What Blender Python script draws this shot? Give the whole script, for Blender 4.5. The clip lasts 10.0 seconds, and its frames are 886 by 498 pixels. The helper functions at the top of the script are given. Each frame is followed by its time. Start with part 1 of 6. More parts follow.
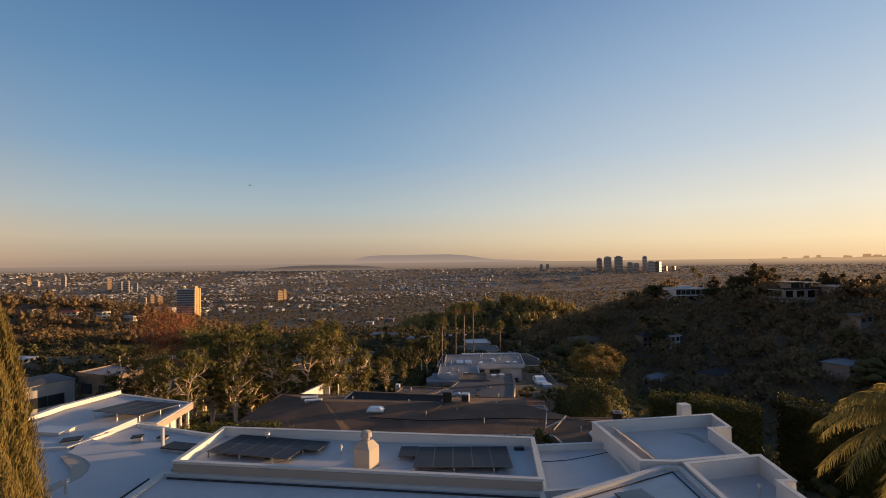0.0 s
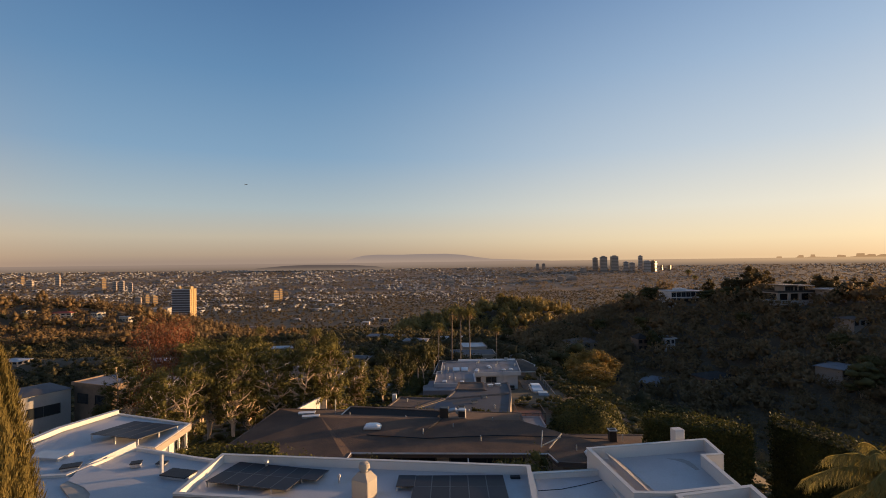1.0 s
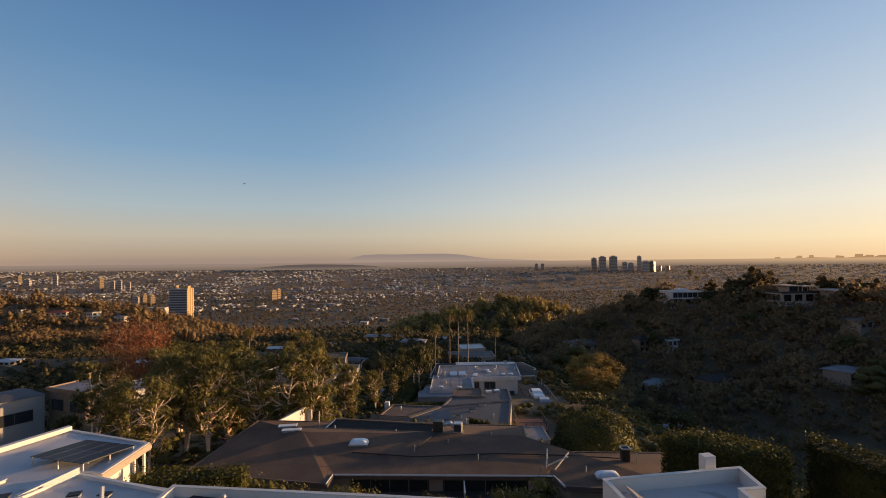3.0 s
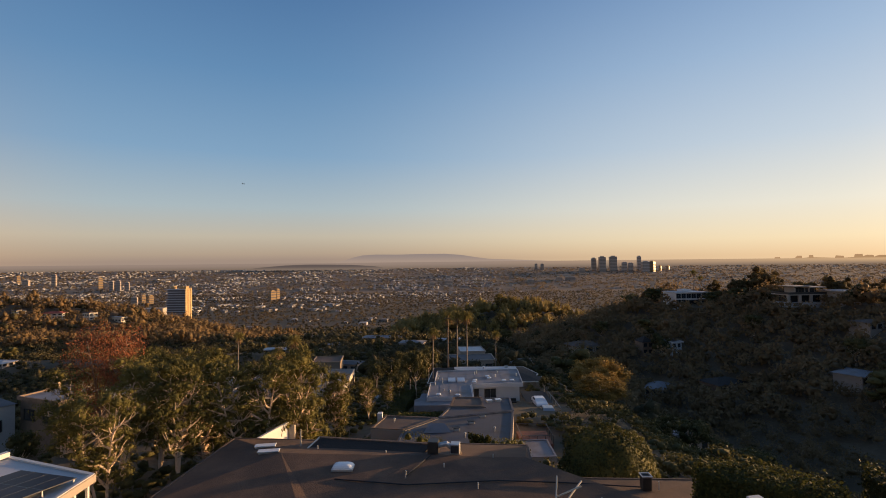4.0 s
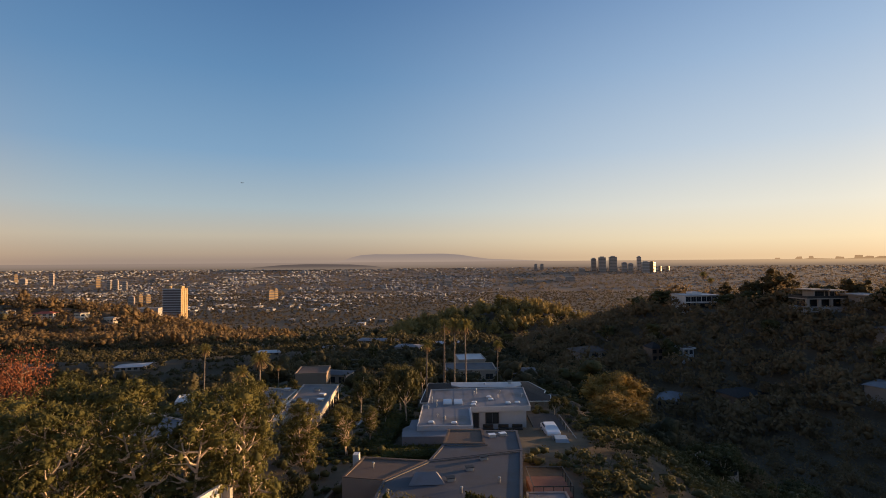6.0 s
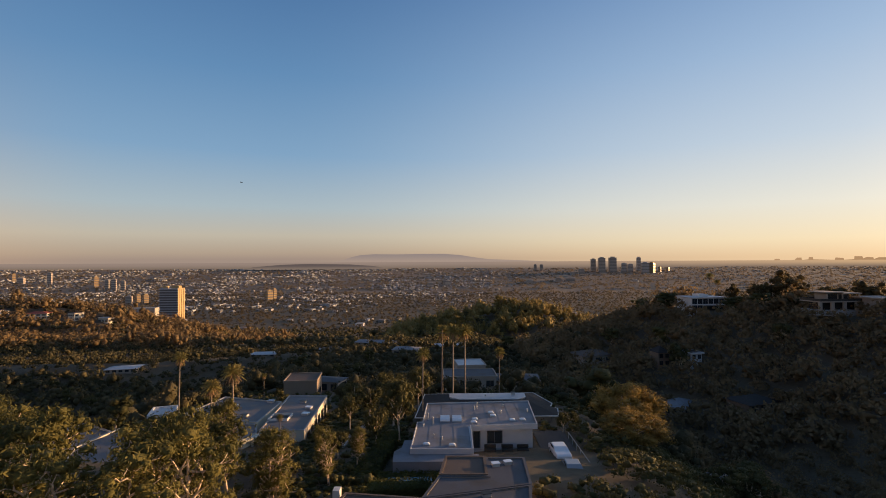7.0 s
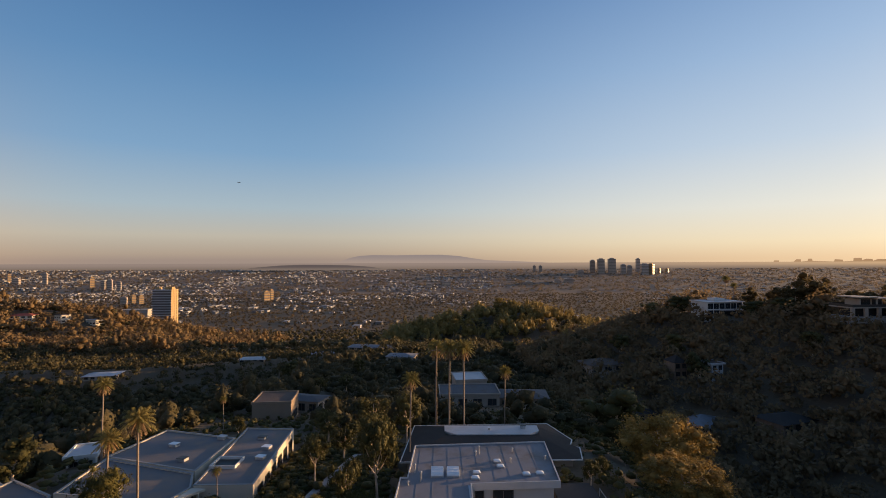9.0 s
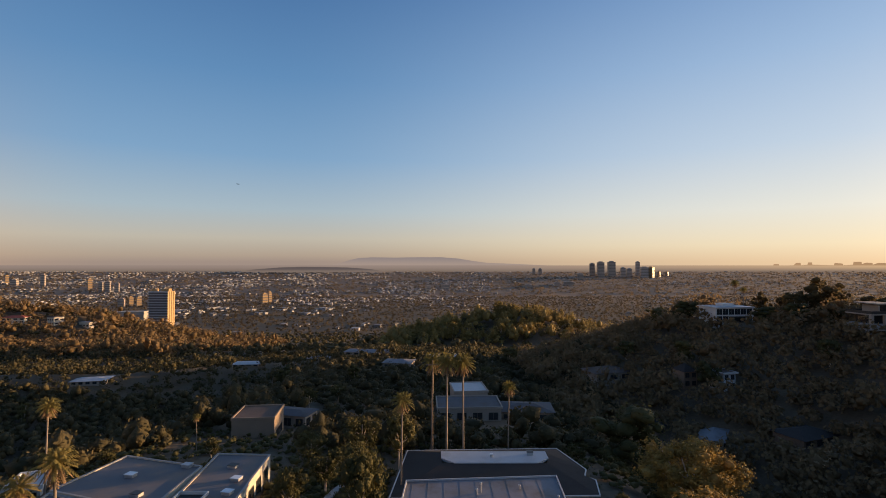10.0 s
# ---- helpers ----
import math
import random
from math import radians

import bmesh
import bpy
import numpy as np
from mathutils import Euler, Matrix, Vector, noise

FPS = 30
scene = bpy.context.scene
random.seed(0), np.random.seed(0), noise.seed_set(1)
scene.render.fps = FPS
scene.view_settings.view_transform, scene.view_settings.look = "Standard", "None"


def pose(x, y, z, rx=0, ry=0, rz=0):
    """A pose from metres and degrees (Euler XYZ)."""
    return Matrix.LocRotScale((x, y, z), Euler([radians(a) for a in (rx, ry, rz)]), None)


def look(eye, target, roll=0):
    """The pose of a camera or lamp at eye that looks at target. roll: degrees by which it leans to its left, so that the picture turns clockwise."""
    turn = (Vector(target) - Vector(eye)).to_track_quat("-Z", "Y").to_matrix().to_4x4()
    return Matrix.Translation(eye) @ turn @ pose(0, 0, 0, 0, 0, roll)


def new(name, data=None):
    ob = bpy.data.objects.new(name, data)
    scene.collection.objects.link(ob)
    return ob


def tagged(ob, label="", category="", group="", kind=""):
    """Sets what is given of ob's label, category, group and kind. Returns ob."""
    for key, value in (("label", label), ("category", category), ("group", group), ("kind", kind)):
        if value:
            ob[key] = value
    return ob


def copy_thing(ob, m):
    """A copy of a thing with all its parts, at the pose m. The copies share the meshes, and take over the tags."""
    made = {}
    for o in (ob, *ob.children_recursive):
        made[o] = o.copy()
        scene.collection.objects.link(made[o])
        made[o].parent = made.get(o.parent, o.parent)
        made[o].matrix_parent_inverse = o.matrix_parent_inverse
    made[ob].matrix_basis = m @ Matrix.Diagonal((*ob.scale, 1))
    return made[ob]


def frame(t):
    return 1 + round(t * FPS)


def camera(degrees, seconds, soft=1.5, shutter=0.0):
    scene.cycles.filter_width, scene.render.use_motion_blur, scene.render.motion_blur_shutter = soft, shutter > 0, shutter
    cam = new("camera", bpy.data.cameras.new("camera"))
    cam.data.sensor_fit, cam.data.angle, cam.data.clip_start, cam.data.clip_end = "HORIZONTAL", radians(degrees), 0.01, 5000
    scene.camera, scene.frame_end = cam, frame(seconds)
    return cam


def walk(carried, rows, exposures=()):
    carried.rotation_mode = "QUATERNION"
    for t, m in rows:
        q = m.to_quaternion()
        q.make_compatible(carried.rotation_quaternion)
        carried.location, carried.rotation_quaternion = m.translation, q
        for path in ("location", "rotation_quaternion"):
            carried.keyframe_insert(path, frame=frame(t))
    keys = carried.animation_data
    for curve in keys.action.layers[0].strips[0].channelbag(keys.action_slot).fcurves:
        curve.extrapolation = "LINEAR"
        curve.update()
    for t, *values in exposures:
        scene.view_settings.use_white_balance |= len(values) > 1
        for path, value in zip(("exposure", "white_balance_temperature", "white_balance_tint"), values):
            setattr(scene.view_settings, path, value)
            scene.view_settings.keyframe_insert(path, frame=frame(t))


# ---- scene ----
cam = camera(84.0, 10.0, soft=0.9)
PATH = [
    (0, (-1.016, 0.174, 9.234), (-1.044, 2.173, 9.275), -0.7),
    (0.5, (-1.037, -0.077, 10.399), (-1.064, 1.923, 10.439), -0.7),
    (1, (-1.033, -0.161, 10.864), (-1.046, 1.838, 10.902), -0.7),
    (1.5, (-1.026, 0.018, 10.909), (-1.038, 2.017, 10.943), -0.7),
    (2, (-0.918, 0.895, 10.8), (-0.93, 2.895, 10.836), -0.7),
    (2.5, (-0.802, 2.29, 10.727), (-0.812, 4.29, 10.764), -0.6),
    (4, (-0.387, 8.528, 10.731), (-0.394, 10.528, 10.769), -0.6),
    (4.5, (-0.221, 11.316, 10.817), (-0.228, 13.316, 10.855), -0.6),
    (5, (-0.076, 14.181, 10.905), (-0.082, 16.18, 10.942), -0.5),
    (5.5, (0.146, 17.176, 10.992), (0.14, 19.175, 11.029), -0.5),
    (7, (0.55, 27.765, 11.148), (0.547, 29.765, 11.186), -0.3),
    (7.5, (0.756, 31.581, 11.181), (0.753, 33.581, 11.219), -0.3),
    (8, (0.891, 35.567, 11.208), (0.889, 37.567, 11.248), -0.2),
    (8.5, (1.058, 39.854, 11.095), (1.059, 41.853, 11.137), -0.2),
    (9, (1.209, 43.921, 11.158), (1.211, 45.92, 11.2), -0.2),
    (9.5, (1.276, 48.127, 11.166), (1.281, 50.127, 11.209), -0.1),
    (10, (1.515, 51.918, 11.331), (1.519, 53.917, 11.383), -0.0),
]
walk(cam, [(t, look(eye, target, roll)) for t, eye, target, roll in PATH], exposures=[(0.0, 0.0, 6700, 10), (4.0, 0.0, 6520, 10), (7.0, 0.0, 6400, 10), (10.0, 0.0, 6200, 10)])

# ---- light: a low winter sun to the right of the view, clear hazy sky ----
SUN_AZ, SUN_EL = 70.0, 4.5          # degrees clockwise from +y, degrees above the horizon
sa, se = radians(SUN_AZ), radians(SUN_EL)
SUN_DIR = Vector((math.sin(sa) * math.cos(se), math.cos(sa) * math.cos(se), math.sin(se)))
world = bpy.data.worlds.new("sky")
scene.world = world
world.use_nodes = True
wn = world.node_tree
wn.nodes.clear()


def srgb(r, g, b):
    return tuple(((c / 255 + 0.055) / 1.055) ** 2.4 if c > 10 else c / 255 / 12.92 for c in (r, g, b)) + (1.0,)


def sky_ramp(stops):
    """Colour by the sine of the height over the horizon."""
    r = wn.nodes.new("ShaderNodeValToRGB")
    r.color_ramp.interpolation = 'LINEAR'
    e = r.color_ramp.elements
    while len(e) < len(stops):
        e.new(0.5)
    for k, (p, c) in zip(e, stops):
        k.position, k.color = p, c
    return r


tex = wn.nodes.new("ShaderNodeTexCoord")
sep = wn.nodes.new("ShaderNodeSeparateXYZ")
wn.links.new(tex.outputs["Generated"], sep.inputs[0])
dot = wn.nodes.new("ShaderNodeVectorMath"); dot.operation = 'DOT_PRODUCT'
dot.inputs[1].default_value = SUN_DIR
wn.links.new(tex.outputs["Generated"], dot.inputs[0])
away = sky_ramp([(0.0, srgb(166, 146, 134)), (0.012, srgb(182, 162, 144)), (0.045, srgb(198, 187, 170)), (0.10, srgb(176, 190, 197)), (0.20, srgb(133, 168, 200)), (0.34, srgb(102, 144, 186)), (0.50, srgb(76, 116, 164)), (1.0, srgb(48, 76, 116))])
near = sky_ramp([(0.0, srgb(242, 208, 166)), (0.03, srgb(253, 230, 192)), (0.09, srgb(244, 236, 220)), (0.20, srgb(206, 217, 228)), (0.34, srgb(170, 194, 222)), (0.50, srgb(124, 158, 202)), (1.0, srgb(50, 77, 116))])
back = sky_ramp([(0.0, srgb(228, 180, 138)), (0.06, srgb(232, 190, 152)), (0.15, srgb(200, 176, 158)), (0.32, srgb(124, 138, 168)), (1.0, srgb(52, 84, 132))])
for r in (away, near, back):
    wn.links.new(sep.outputs[2], r.inputs[0])


def blend(lo, hi, a, b):
    m = wn.nodes.new("ShaderNodeMapRange"); m.interpolation_type = 'SMOOTHSTEP'
    m.inputs["From Min"].default_value, m.inputs["From Max"].default_value = lo, hi
    wn.links.new(dot.outputs["Value"], m.inputs["Value"])
    x = wn.nodes.new("ShaderNodeMix"); x.data_type = 'RGBA'
    wn.links.new(m.outputs[0], x.inputs["Factor"])
    wn.links.new(a, x.inputs[6]); wn.links.new(b, x.inputs[7])
    return x.outputs[2]


haze = blend(0.02, 1.0, blend(-0.9, -0.2, back.outputs[0], away.outputs[0]), near.outputs[0])
sky = wn.nodes.new("ShaderNodeTexSky")
sky.sky_type = 'NISHITA'
sky.sun_disc = False
sky.sun_elevation, sky.sun_rotation = se, sa
sky.altitude, sky.air_density, sky.dust_density, sky.ozone_density = 250, 1.0, 0.6, 2.0
SKY_PART, SKY_STRENGTH = 0.12, 1.0
dim = wn.nodes.new("ShaderNodeVectorMath"); dim.operation = 'SCALE'
dim.inputs["Scale"].default_value = 0.15
wn.links.new(sky.outputs[0], dim.inputs[0])
both = wn.nodes.new("ShaderNodeMix"); both.data_type = 'RGBA'
both.inputs["Factor"].default_value = SKY_PART
# the bright glow of the haze round the sun
lobe = wn.nodes.new("ShaderNodeMath"); lobe.operation = 'POWER'
top = wn.nodes.new("ShaderNodeMath"); top.operation = 'MAXIMUM'
wn.links.new(dot.outputs["Value"], top.inputs[0]); top.inputs[1].default_value = 0.0
wn.links.new(top.outputs[0], lobe.inputs[0]); lobe.inputs[1].default_value = 40.0
halo = wn.nodes.new("ShaderNodeVectorMath"); halo.operation = 'SCALE'
halo.inputs[0].default_value = (6.5, 4.4, 2.4)
wn.links.new(lobe.outputs[0], halo.inputs["Scale"])
glare = wn.nodes.new("ShaderNodeVectorMath"); glare.operation = 'ADD'
wn.links.new(haze, glare.inputs[0]); wn.links.new(halo.outputs[0], glare.inputs[1])
wn.links.new(glare.outputs[0], both.inputs[6]); wn.links.new(dim.outputs[0], both.inputs[7])
bg = wn.nodes.new("ShaderNodeBackground")
bg.inputs[1].default_value = SKY_STRENGTH
wo = wn.nodes.new("ShaderNodeOutputWorld")
wn.links.new(both.outputs[2], bg.inputs[0])
wn.links.new(bg.outputs[0], wo.inputs[0])
sun = new("sun", bpy.data.lights.new("sun", 'SUN'))
sun.data.energy = 8.0
sun.data.angle = radians(0.6)
sun.data.color = (1.0, 0.60, 0.28)
sun.matrix_world = look(SUN_DIR * 400, (0, 0, 0))


# ---- materials ----
def material(name, color, rough=0.7, var=0.2, scale=0.6, fine=9.0, bump=0.25, metal=0.0, island=0.0, obj_var=0.0, dirt=None, dirt_at=0.62):
    """A surface with variation at two scales; dirt: a second colour in blotches; island, obj_var: variation from piece to piece."""
    m = bpy.data.materials.new(name)
    m.use_nodes = True
    nt = m.node_tree
    ns, lk = nt.nodes, nt.links
    b = ns["Principled BSDF"]
    b.inputs["Roughness"].default_value = rough
    b.inputs["Metallic"].default_value = metal
    tc = ns.new("ShaderNodeTexCoord")
    n1, n2 = ns.new("ShaderNodeTexNoise"), ns.new("ShaderNodeTexNoise")
    for n, s in ((n1, scale), (n2, fine)):
        n.inputs["Scale"].default_value = s
        n.inputs["Detail"].default_value = 5
        lk.new(tc.outputs["Object"], n.inputs["Vector"])
    add = ns.new("ShaderNodeMath"); add.operation = 'ADD'
    lk.new(n1.outputs[0], add.inputs[0]); lk.new(n2.outputs[0], add.inputs[1])
    val = ns.new("ShaderNodeMapRange")
    val.inputs["From Min"].default_value, val.inputs["From Max"].default_value = 0.6, 1.4
    val.inputs["To Min"].default_value, val.inputs["To Max"].default_value = 1 - var, 1 + var
    lk.new(add.outputs[0], val.inputs["Value"])
    last = val.outputs[0]
    if island or obj_var:
        src = ns.new("ShaderNodeNewGeometry").outputs["Random Per Island"] if island else ns.new("ShaderNodeObjectInfo").outputs["Random"]
        r = ns.new("ShaderNodeMapRange")
        k = island or obj_var
        r.inputs["To Min"].default_value, r.inputs["To Max"].default_value = 1 - k, 1 + k
        lk.new(src, r.inputs["Value"])
        mu = ns.new("ShaderNodeMath"); mu.operation = 'MULTIPLY'
        lk.new(last, mu.inputs[0]); lk.new(r.outputs[0], mu.inputs[1])
        last = mu.outputs[0]
    mix = ns.new("ShaderNodeVectorMath"); mix.operation = 'SCALE'
    mix.inputs[0].default_value = color
    lk.new(last, mix.inputs["Scale"])
    col = mix.outputs[0]
    if dirt:
        n3 = ns.new("ShaderNodeTexNoise")
        n3.inputs["Scale"].default_value = scale * 0.7
        n3.inputs["Detail"].default_value = 7
        n3.inputs["Roughness"].default_value = 0.65
        lk.new(tc.outputs["Object"], n3.inputs["Vector"])
        ramp = ns.new("ShaderNodeMapRange")
        ramp.inputs["From Min"].default_value, ramp.inputs["From Max"].default_value = dirt_at - 0.07, dirt_at + 0.12
        lk.new(n3.outputs[0], ramp.inputs["Value"])
        dm = ns.new("ShaderNodeMix"); dm.data_type = 'RGBA'
        lk.new(ramp.outputs[0], dm.inputs["Factor"])
        lk.new(col, dm.inputs[6])
        dm.inputs[7].default_value = (*dirt, 1)
        col = dm.outputs[2]
    lk.new(col, b.inputs["Base Color"])
    if bump:
        bp = ns.new("ShaderNodeBump")
        bp.inputs["Strength"].default_value = bump
        bp.inputs["Distance"].default_value = 0.05
        lk.new(n2.outputs[0], bp.inputs["Height"])
        lk.new(bp.outputs[0], b.inputs["Normal"])
    return m


def foliage(name, dark, light, hue=0.5, glow=0.3, grain=2.5):
    """Leaves: two greens mixed leaf by leaf and tree by tree, light shining partly through."""
    m = bpy.data.materials.new(name)
    m.use_nodes = True
    nt = m.node_tree
    ns, lk = nt.nodes, nt.links
    b, out = ns["Principled BSDF"], ns["Material Output"]
    b.inputs["Roughness"].default_value = 0.7
    b.inputs["Specular IOR Level"].default_value = 0.2
    dark, light = [c * 1.3 for c in dark], [c * 1.3 for c in light]
    geo, info = ns.new("ShaderNodeNewGeometry"), ns.new("ShaderNodeObjectInfo")
    tc, n = ns.new("ShaderNodeTexCoord"), ns.new("ShaderNodeTexNoise")
    n.inputs["Scale"].default_value = 0.35
    lk.new(tc.outputs["Object"], n.inputs["Vector"])
    a1, a2 = ns.new("ShaderNodeMath"), ns.new("ShaderNodeMath")
    a1.operation = a2.operation = 'MULTIPLY_ADD'
    lk.new(geo.outputs["Random Per Island"], a1.inputs[0]); a1.inputs[1].default_value = 0.32
    lk.new(n.outputs[0], a1.inputs[2])
    lk.new(info.outputs["Random"], a2.inputs[0]); a2.inputs[1].default_value = hue
    lk.new(a1.outputs[0], a2.inputs[2])
    mr = ns.new("ShaderNodeMapRange")
    mr.inputs["From Min"].default_value, mr.inputs["From Max"].default_value = 0.42, 1.22
    lk.new(a2.outputs[0], mr.inputs["Value"])
    mix = ns.new("ShaderNodeMix"); mix.data_type = 'RGBA'
    lk.new(mr.outputs[0], mix.inputs["Factor"])
    mix.inputs[6].default_value, mix.inputs[7].default_value = (*dark, 1), (*light, 1)
    lk.new(mix.outputs[2], b.inputs["Base Color"])
    n4, bp = ns.new("ShaderNodeTexNoise"), ns.new("ShaderNodeBump")
    n4.inputs["Scale"].default_value, n4.inputs["Detail"].default_value = grain, 4
    lk.new(tc.outputs["Object"], n4.inputs["Vector"])
    bp.inputs["Strength"].default_value, bp.inputs["Distance"].default_value = 0.9, 0.6 / grain
    lk.new(n4.outputs[0], bp.inputs["Height"])
    lk.new(bp.outputs[0], b.inputs["Normal"])
    tr = ns.new("ShaderNodeBsdfTranslucent")
    lk.new(mix.outputs[2], tr.inputs[0])
    ms = ns.new("ShaderNodeMixShader")
    ms.inputs[0].default_value = glow
    lk.new(b.outputs[0], ms.inputs[1]); lk.new(tr.outputs[0], ms.inputs[2])
    lk.new(ms.outputs[0], out.inputs["Surface"])
    return m


WHITE_ROOF = material("white_roof_coating", (0.50, 0.49, 0.495), 0.55, 0.10, 0.5, 12, 0.07, dirt=(0.40, 0.38, 0.35), dirt_at=0.62)
GREY_ROOF = material("grey_roof_coating", (0.215, 0.210, 0.225), 0.7, 0.12, 0.45, 14, 0.1, dirt=(0.165, 0.140, 0.125), dirt_at=0.56)
STUCCO = material("white_stucco", (0.66, 0.64, 0.61), 0.8, 0.07, 0.8, 30, 0.3, dirt=(0.55, 0.52, 0.47), dirt_at=0.68)
CREAM_WHITE = material("aged_white_stucco", (0.42, 0.37, 0.31), 0.8, 0.08, 0.8, 30, 0.3, dirt=(0.36, 0.32, 0.27), dirt_at=0.62)
BEIGE = material("beige_stucco", (0.36, 0.30, 0.245), 0.85, 0.10, 0.8, 30, 0.3)
CREAM = material("cream_stucco", (0.66, 0.58, 0.46), 0.85, 0.08, 0.8, 30, 0.3)
GRAVEL = material("gravel_roof", (0.150, 0.088, 0.055), 0.95, 0.38, 0.35, 11, 0.45, dirt=(0.088, 0.056, 0.040), dirt_at=0.50)
TAN_ROOF = material("tan_roof", (0.125, 0.088, 0.068), 0.9, 0.15, 0.4, 20, 0.5, dirt=(0.13, 0.10, 0.085), dirt_at=0.56)
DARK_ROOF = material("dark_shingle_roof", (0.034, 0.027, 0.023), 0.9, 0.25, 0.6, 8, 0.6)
COPING = material("coping_sheet", (0.56, 0.54, 0.51), 0.45, 0.08, 1.2, 20, 0.1, dirt=(0.40, 0.37, 0.33), dirt_at=0.66)
BLACK = material("black_rubber", (0.02, 0.02, 0.022), 0.6, 0.2)
METAL = material("galvanised_steel", (0.52, 0.52, 0.52), 0.4, 0.12, 2, 30, 0.1, metal=0.6)
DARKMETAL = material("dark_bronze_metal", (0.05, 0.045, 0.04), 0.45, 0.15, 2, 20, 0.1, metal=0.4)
ALU = material("aluminium_frame", (0.62, 0.62, 0.62), 0.35, 0.05, metal=0.8, bump=0)
PANEL = material("solar_cells", (0.022, 0.020, 0.028), 0.42, 0.12, 1.0, 6.0, 0.0, obj_var=0.25)
FRAME_DARK = material("dark_panel_frame", (0.07, 0.07, 0.075), 0.4, 0.05, metal=0.5, bump=0)
DUSTY_ROOF = material("dusty_grey_roof", (0.165, 0.160, 0.165), 0.8, 0.15, 0.3, 14, 0.3, dirt=(0.235, 0.185, 0.150), dirt_at=0.52)
DARK_GREY_ROOF = material("weathered_grey_roof", (0.092, 0.092, 0.102), 0.8, 0.15, 0.35, 14, 0.3, dirt=(0.085, 0.07, 0.06), dirt_at=0.55)
DOME = material("skylight_acrylic", (0.82, 0.83, 0.84), 0.25, 0.05, bump=0)
WOOD = material("weathered_wood", (0.23, 0.16, 0.11), 0.8, 0.25, 1.5, 14, 0.4)
CONCRETE = material("concrete", (0.36, 0.34, 0.32), 0.85, 0.15, 0.5, 15, 0.3)
PATIO = material("pale_paving", (0.36, 0.355, 0.355), 0.8, 0.12, 0.5, 10, 0.3)
ASPHALT = material("asphalt", (0.055, 0.055, 0.056), 0.9, 0.2, 0.5, 20, 0.4)
CARPAINT = material("white_car_paint", (0.75, 0.75, 0.76), 0.22, 0.03, bump=0)
GREYPAINT = material("grey_car_paint", (0.30, 0.31, 0.33), 0.22, 0.03, bump=0)
TYRE = material("tyre_rubber", (0.02, 0.02, 0.02), 0.85, 0.2)
GROUND = material("dry_grass_and_soil", (0.125, 0.092, 0.054), 0.95, 0.35, 0.035, 1.2, 0.6, dirt=(0.155, 0.112, 0.068), dirt_at=0.58)
BARK = material("pine_bark", (0.62, 0.47, 0.34), 0.9, 0.3, 2, 12, 0.6)
PALMBARK = material("palm_trunk", (0.25, 0.20, 0.155), 0.9, 0.25, 1, 10, 0.6)
DEADFROND = material("dead_fronds", (0.30, 0.19, 0.09), 0.9, 0.3, 1, 8, 0.3)
PINE_LEAF = foliage("pine_needles", (0.032, 0.036, 0.012), (0.146, 0.124, 0.036), grain=5.0)
BROAD_LEAF = foliage("broad_leaves", (0.029, 0.033, 0.012), (0.102, 0.088, 0.031))
# slope leaves lifted and browned: the sun's warm glare is painted in
SLOPE_LEAF = foliage("glare_warmed_slope_leaves", (0.142, 0.100, 0.050), (0.176, 0.120, 0.060), glow=0.4, grain=1.2)
HEDGE_LEAF = foliage("hedge_leaves", (0.012, 0.015, 0.005), (0.094, 0.090, 0.022), grain=8.0)
FICUS_LEAF = foliage("ficus_leaves", (0.022, 0.027, 0.008), (0.140, 0.126, 0.034), grain=6.0)
# the golden sun on the crown is put into this leaf colour
SUNGOLD_LEAF = foliage("sun_gold_leaves", (0.090, 0.066, 0.019), (0.350, 0.225, 0.060), grain=2.0)
RED_LEAF = foliage("autumn_leaves", (0.165, 0.055, 0.024), (0.330, 0.130, 0.060), 0.2)
CYPRESS_LEAF = foliage("cypress_scales", (0.050, 0.052, 0.014), (0.210, 0.155, 0.050))
PALM_LEAF = foliage("palm_fronds", (0.105, 0.104, 0.032), (0.270, 0.220, 0.075), glow=0.5)
FAR_LEAF = foliage("far_tree_leaves", (0.036, 0.034, 0.016), (0.112, 0.088, 0.040), grain=1.0)
# far street trees: distance haze is put into these paler leaves
PLAIN_LEAF = foliage("hazed_street_tree_leaves", (0.088, 0.070, 0.048), (0.160, 0.122, 0.082), glow=0.45, grain=0.3)
STREET_LEAF = foliage("dark_street_tree_leaves", (0.050, 0.040, 0.024), (0.118, 0.088, 0.052), glow=0.45, grain=0.3)
# paler leaf copy for the knoll, its sunlight painted into the colour
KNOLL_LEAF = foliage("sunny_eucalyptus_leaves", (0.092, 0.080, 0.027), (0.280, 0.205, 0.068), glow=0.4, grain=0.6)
PANEL.node_tree.nodes["Principled BSDF"].inputs["Specular IOR Level"].default_value = 0.12
GLASS = bpy.data.materials.new("window_glass")
GLASS.use_nodes = True
gb = GLASS.node_tree.nodes["Principled BSDF"]
gb.inputs["Base Color"].default_value = (0.03, 0.035, 0.04, 1)
gb.inputs["Roughness"].default_value = 0.05
gb.inputs["Specular IOR Level"].default_value = 0.8
POOL = material("pool_water", (0.03, 0.09, 0.12), 0.05, 0.1, 1, 4, 0.1)
REDROOF = material("red_tile_roof", (0.34, 0.085, 0.055), 0.85, 0.2, 1, 6, 0.4)
REDDECK = material("redwood_deck_stain", (0.17, 0.075, 0.05), 0.8, 0.2, 1.0, 10, 0.3)
TAN_WALL = material("tan_stucco", (0.29, 0.215, 0.150), 0.85, 0.10, 0.8, 30, 0.3)
PALE_GREY = material("pale_grey_stucco", (0.46, 0.46, 0.47), 0.85, 0.08, 0.8, 30, 0.3)
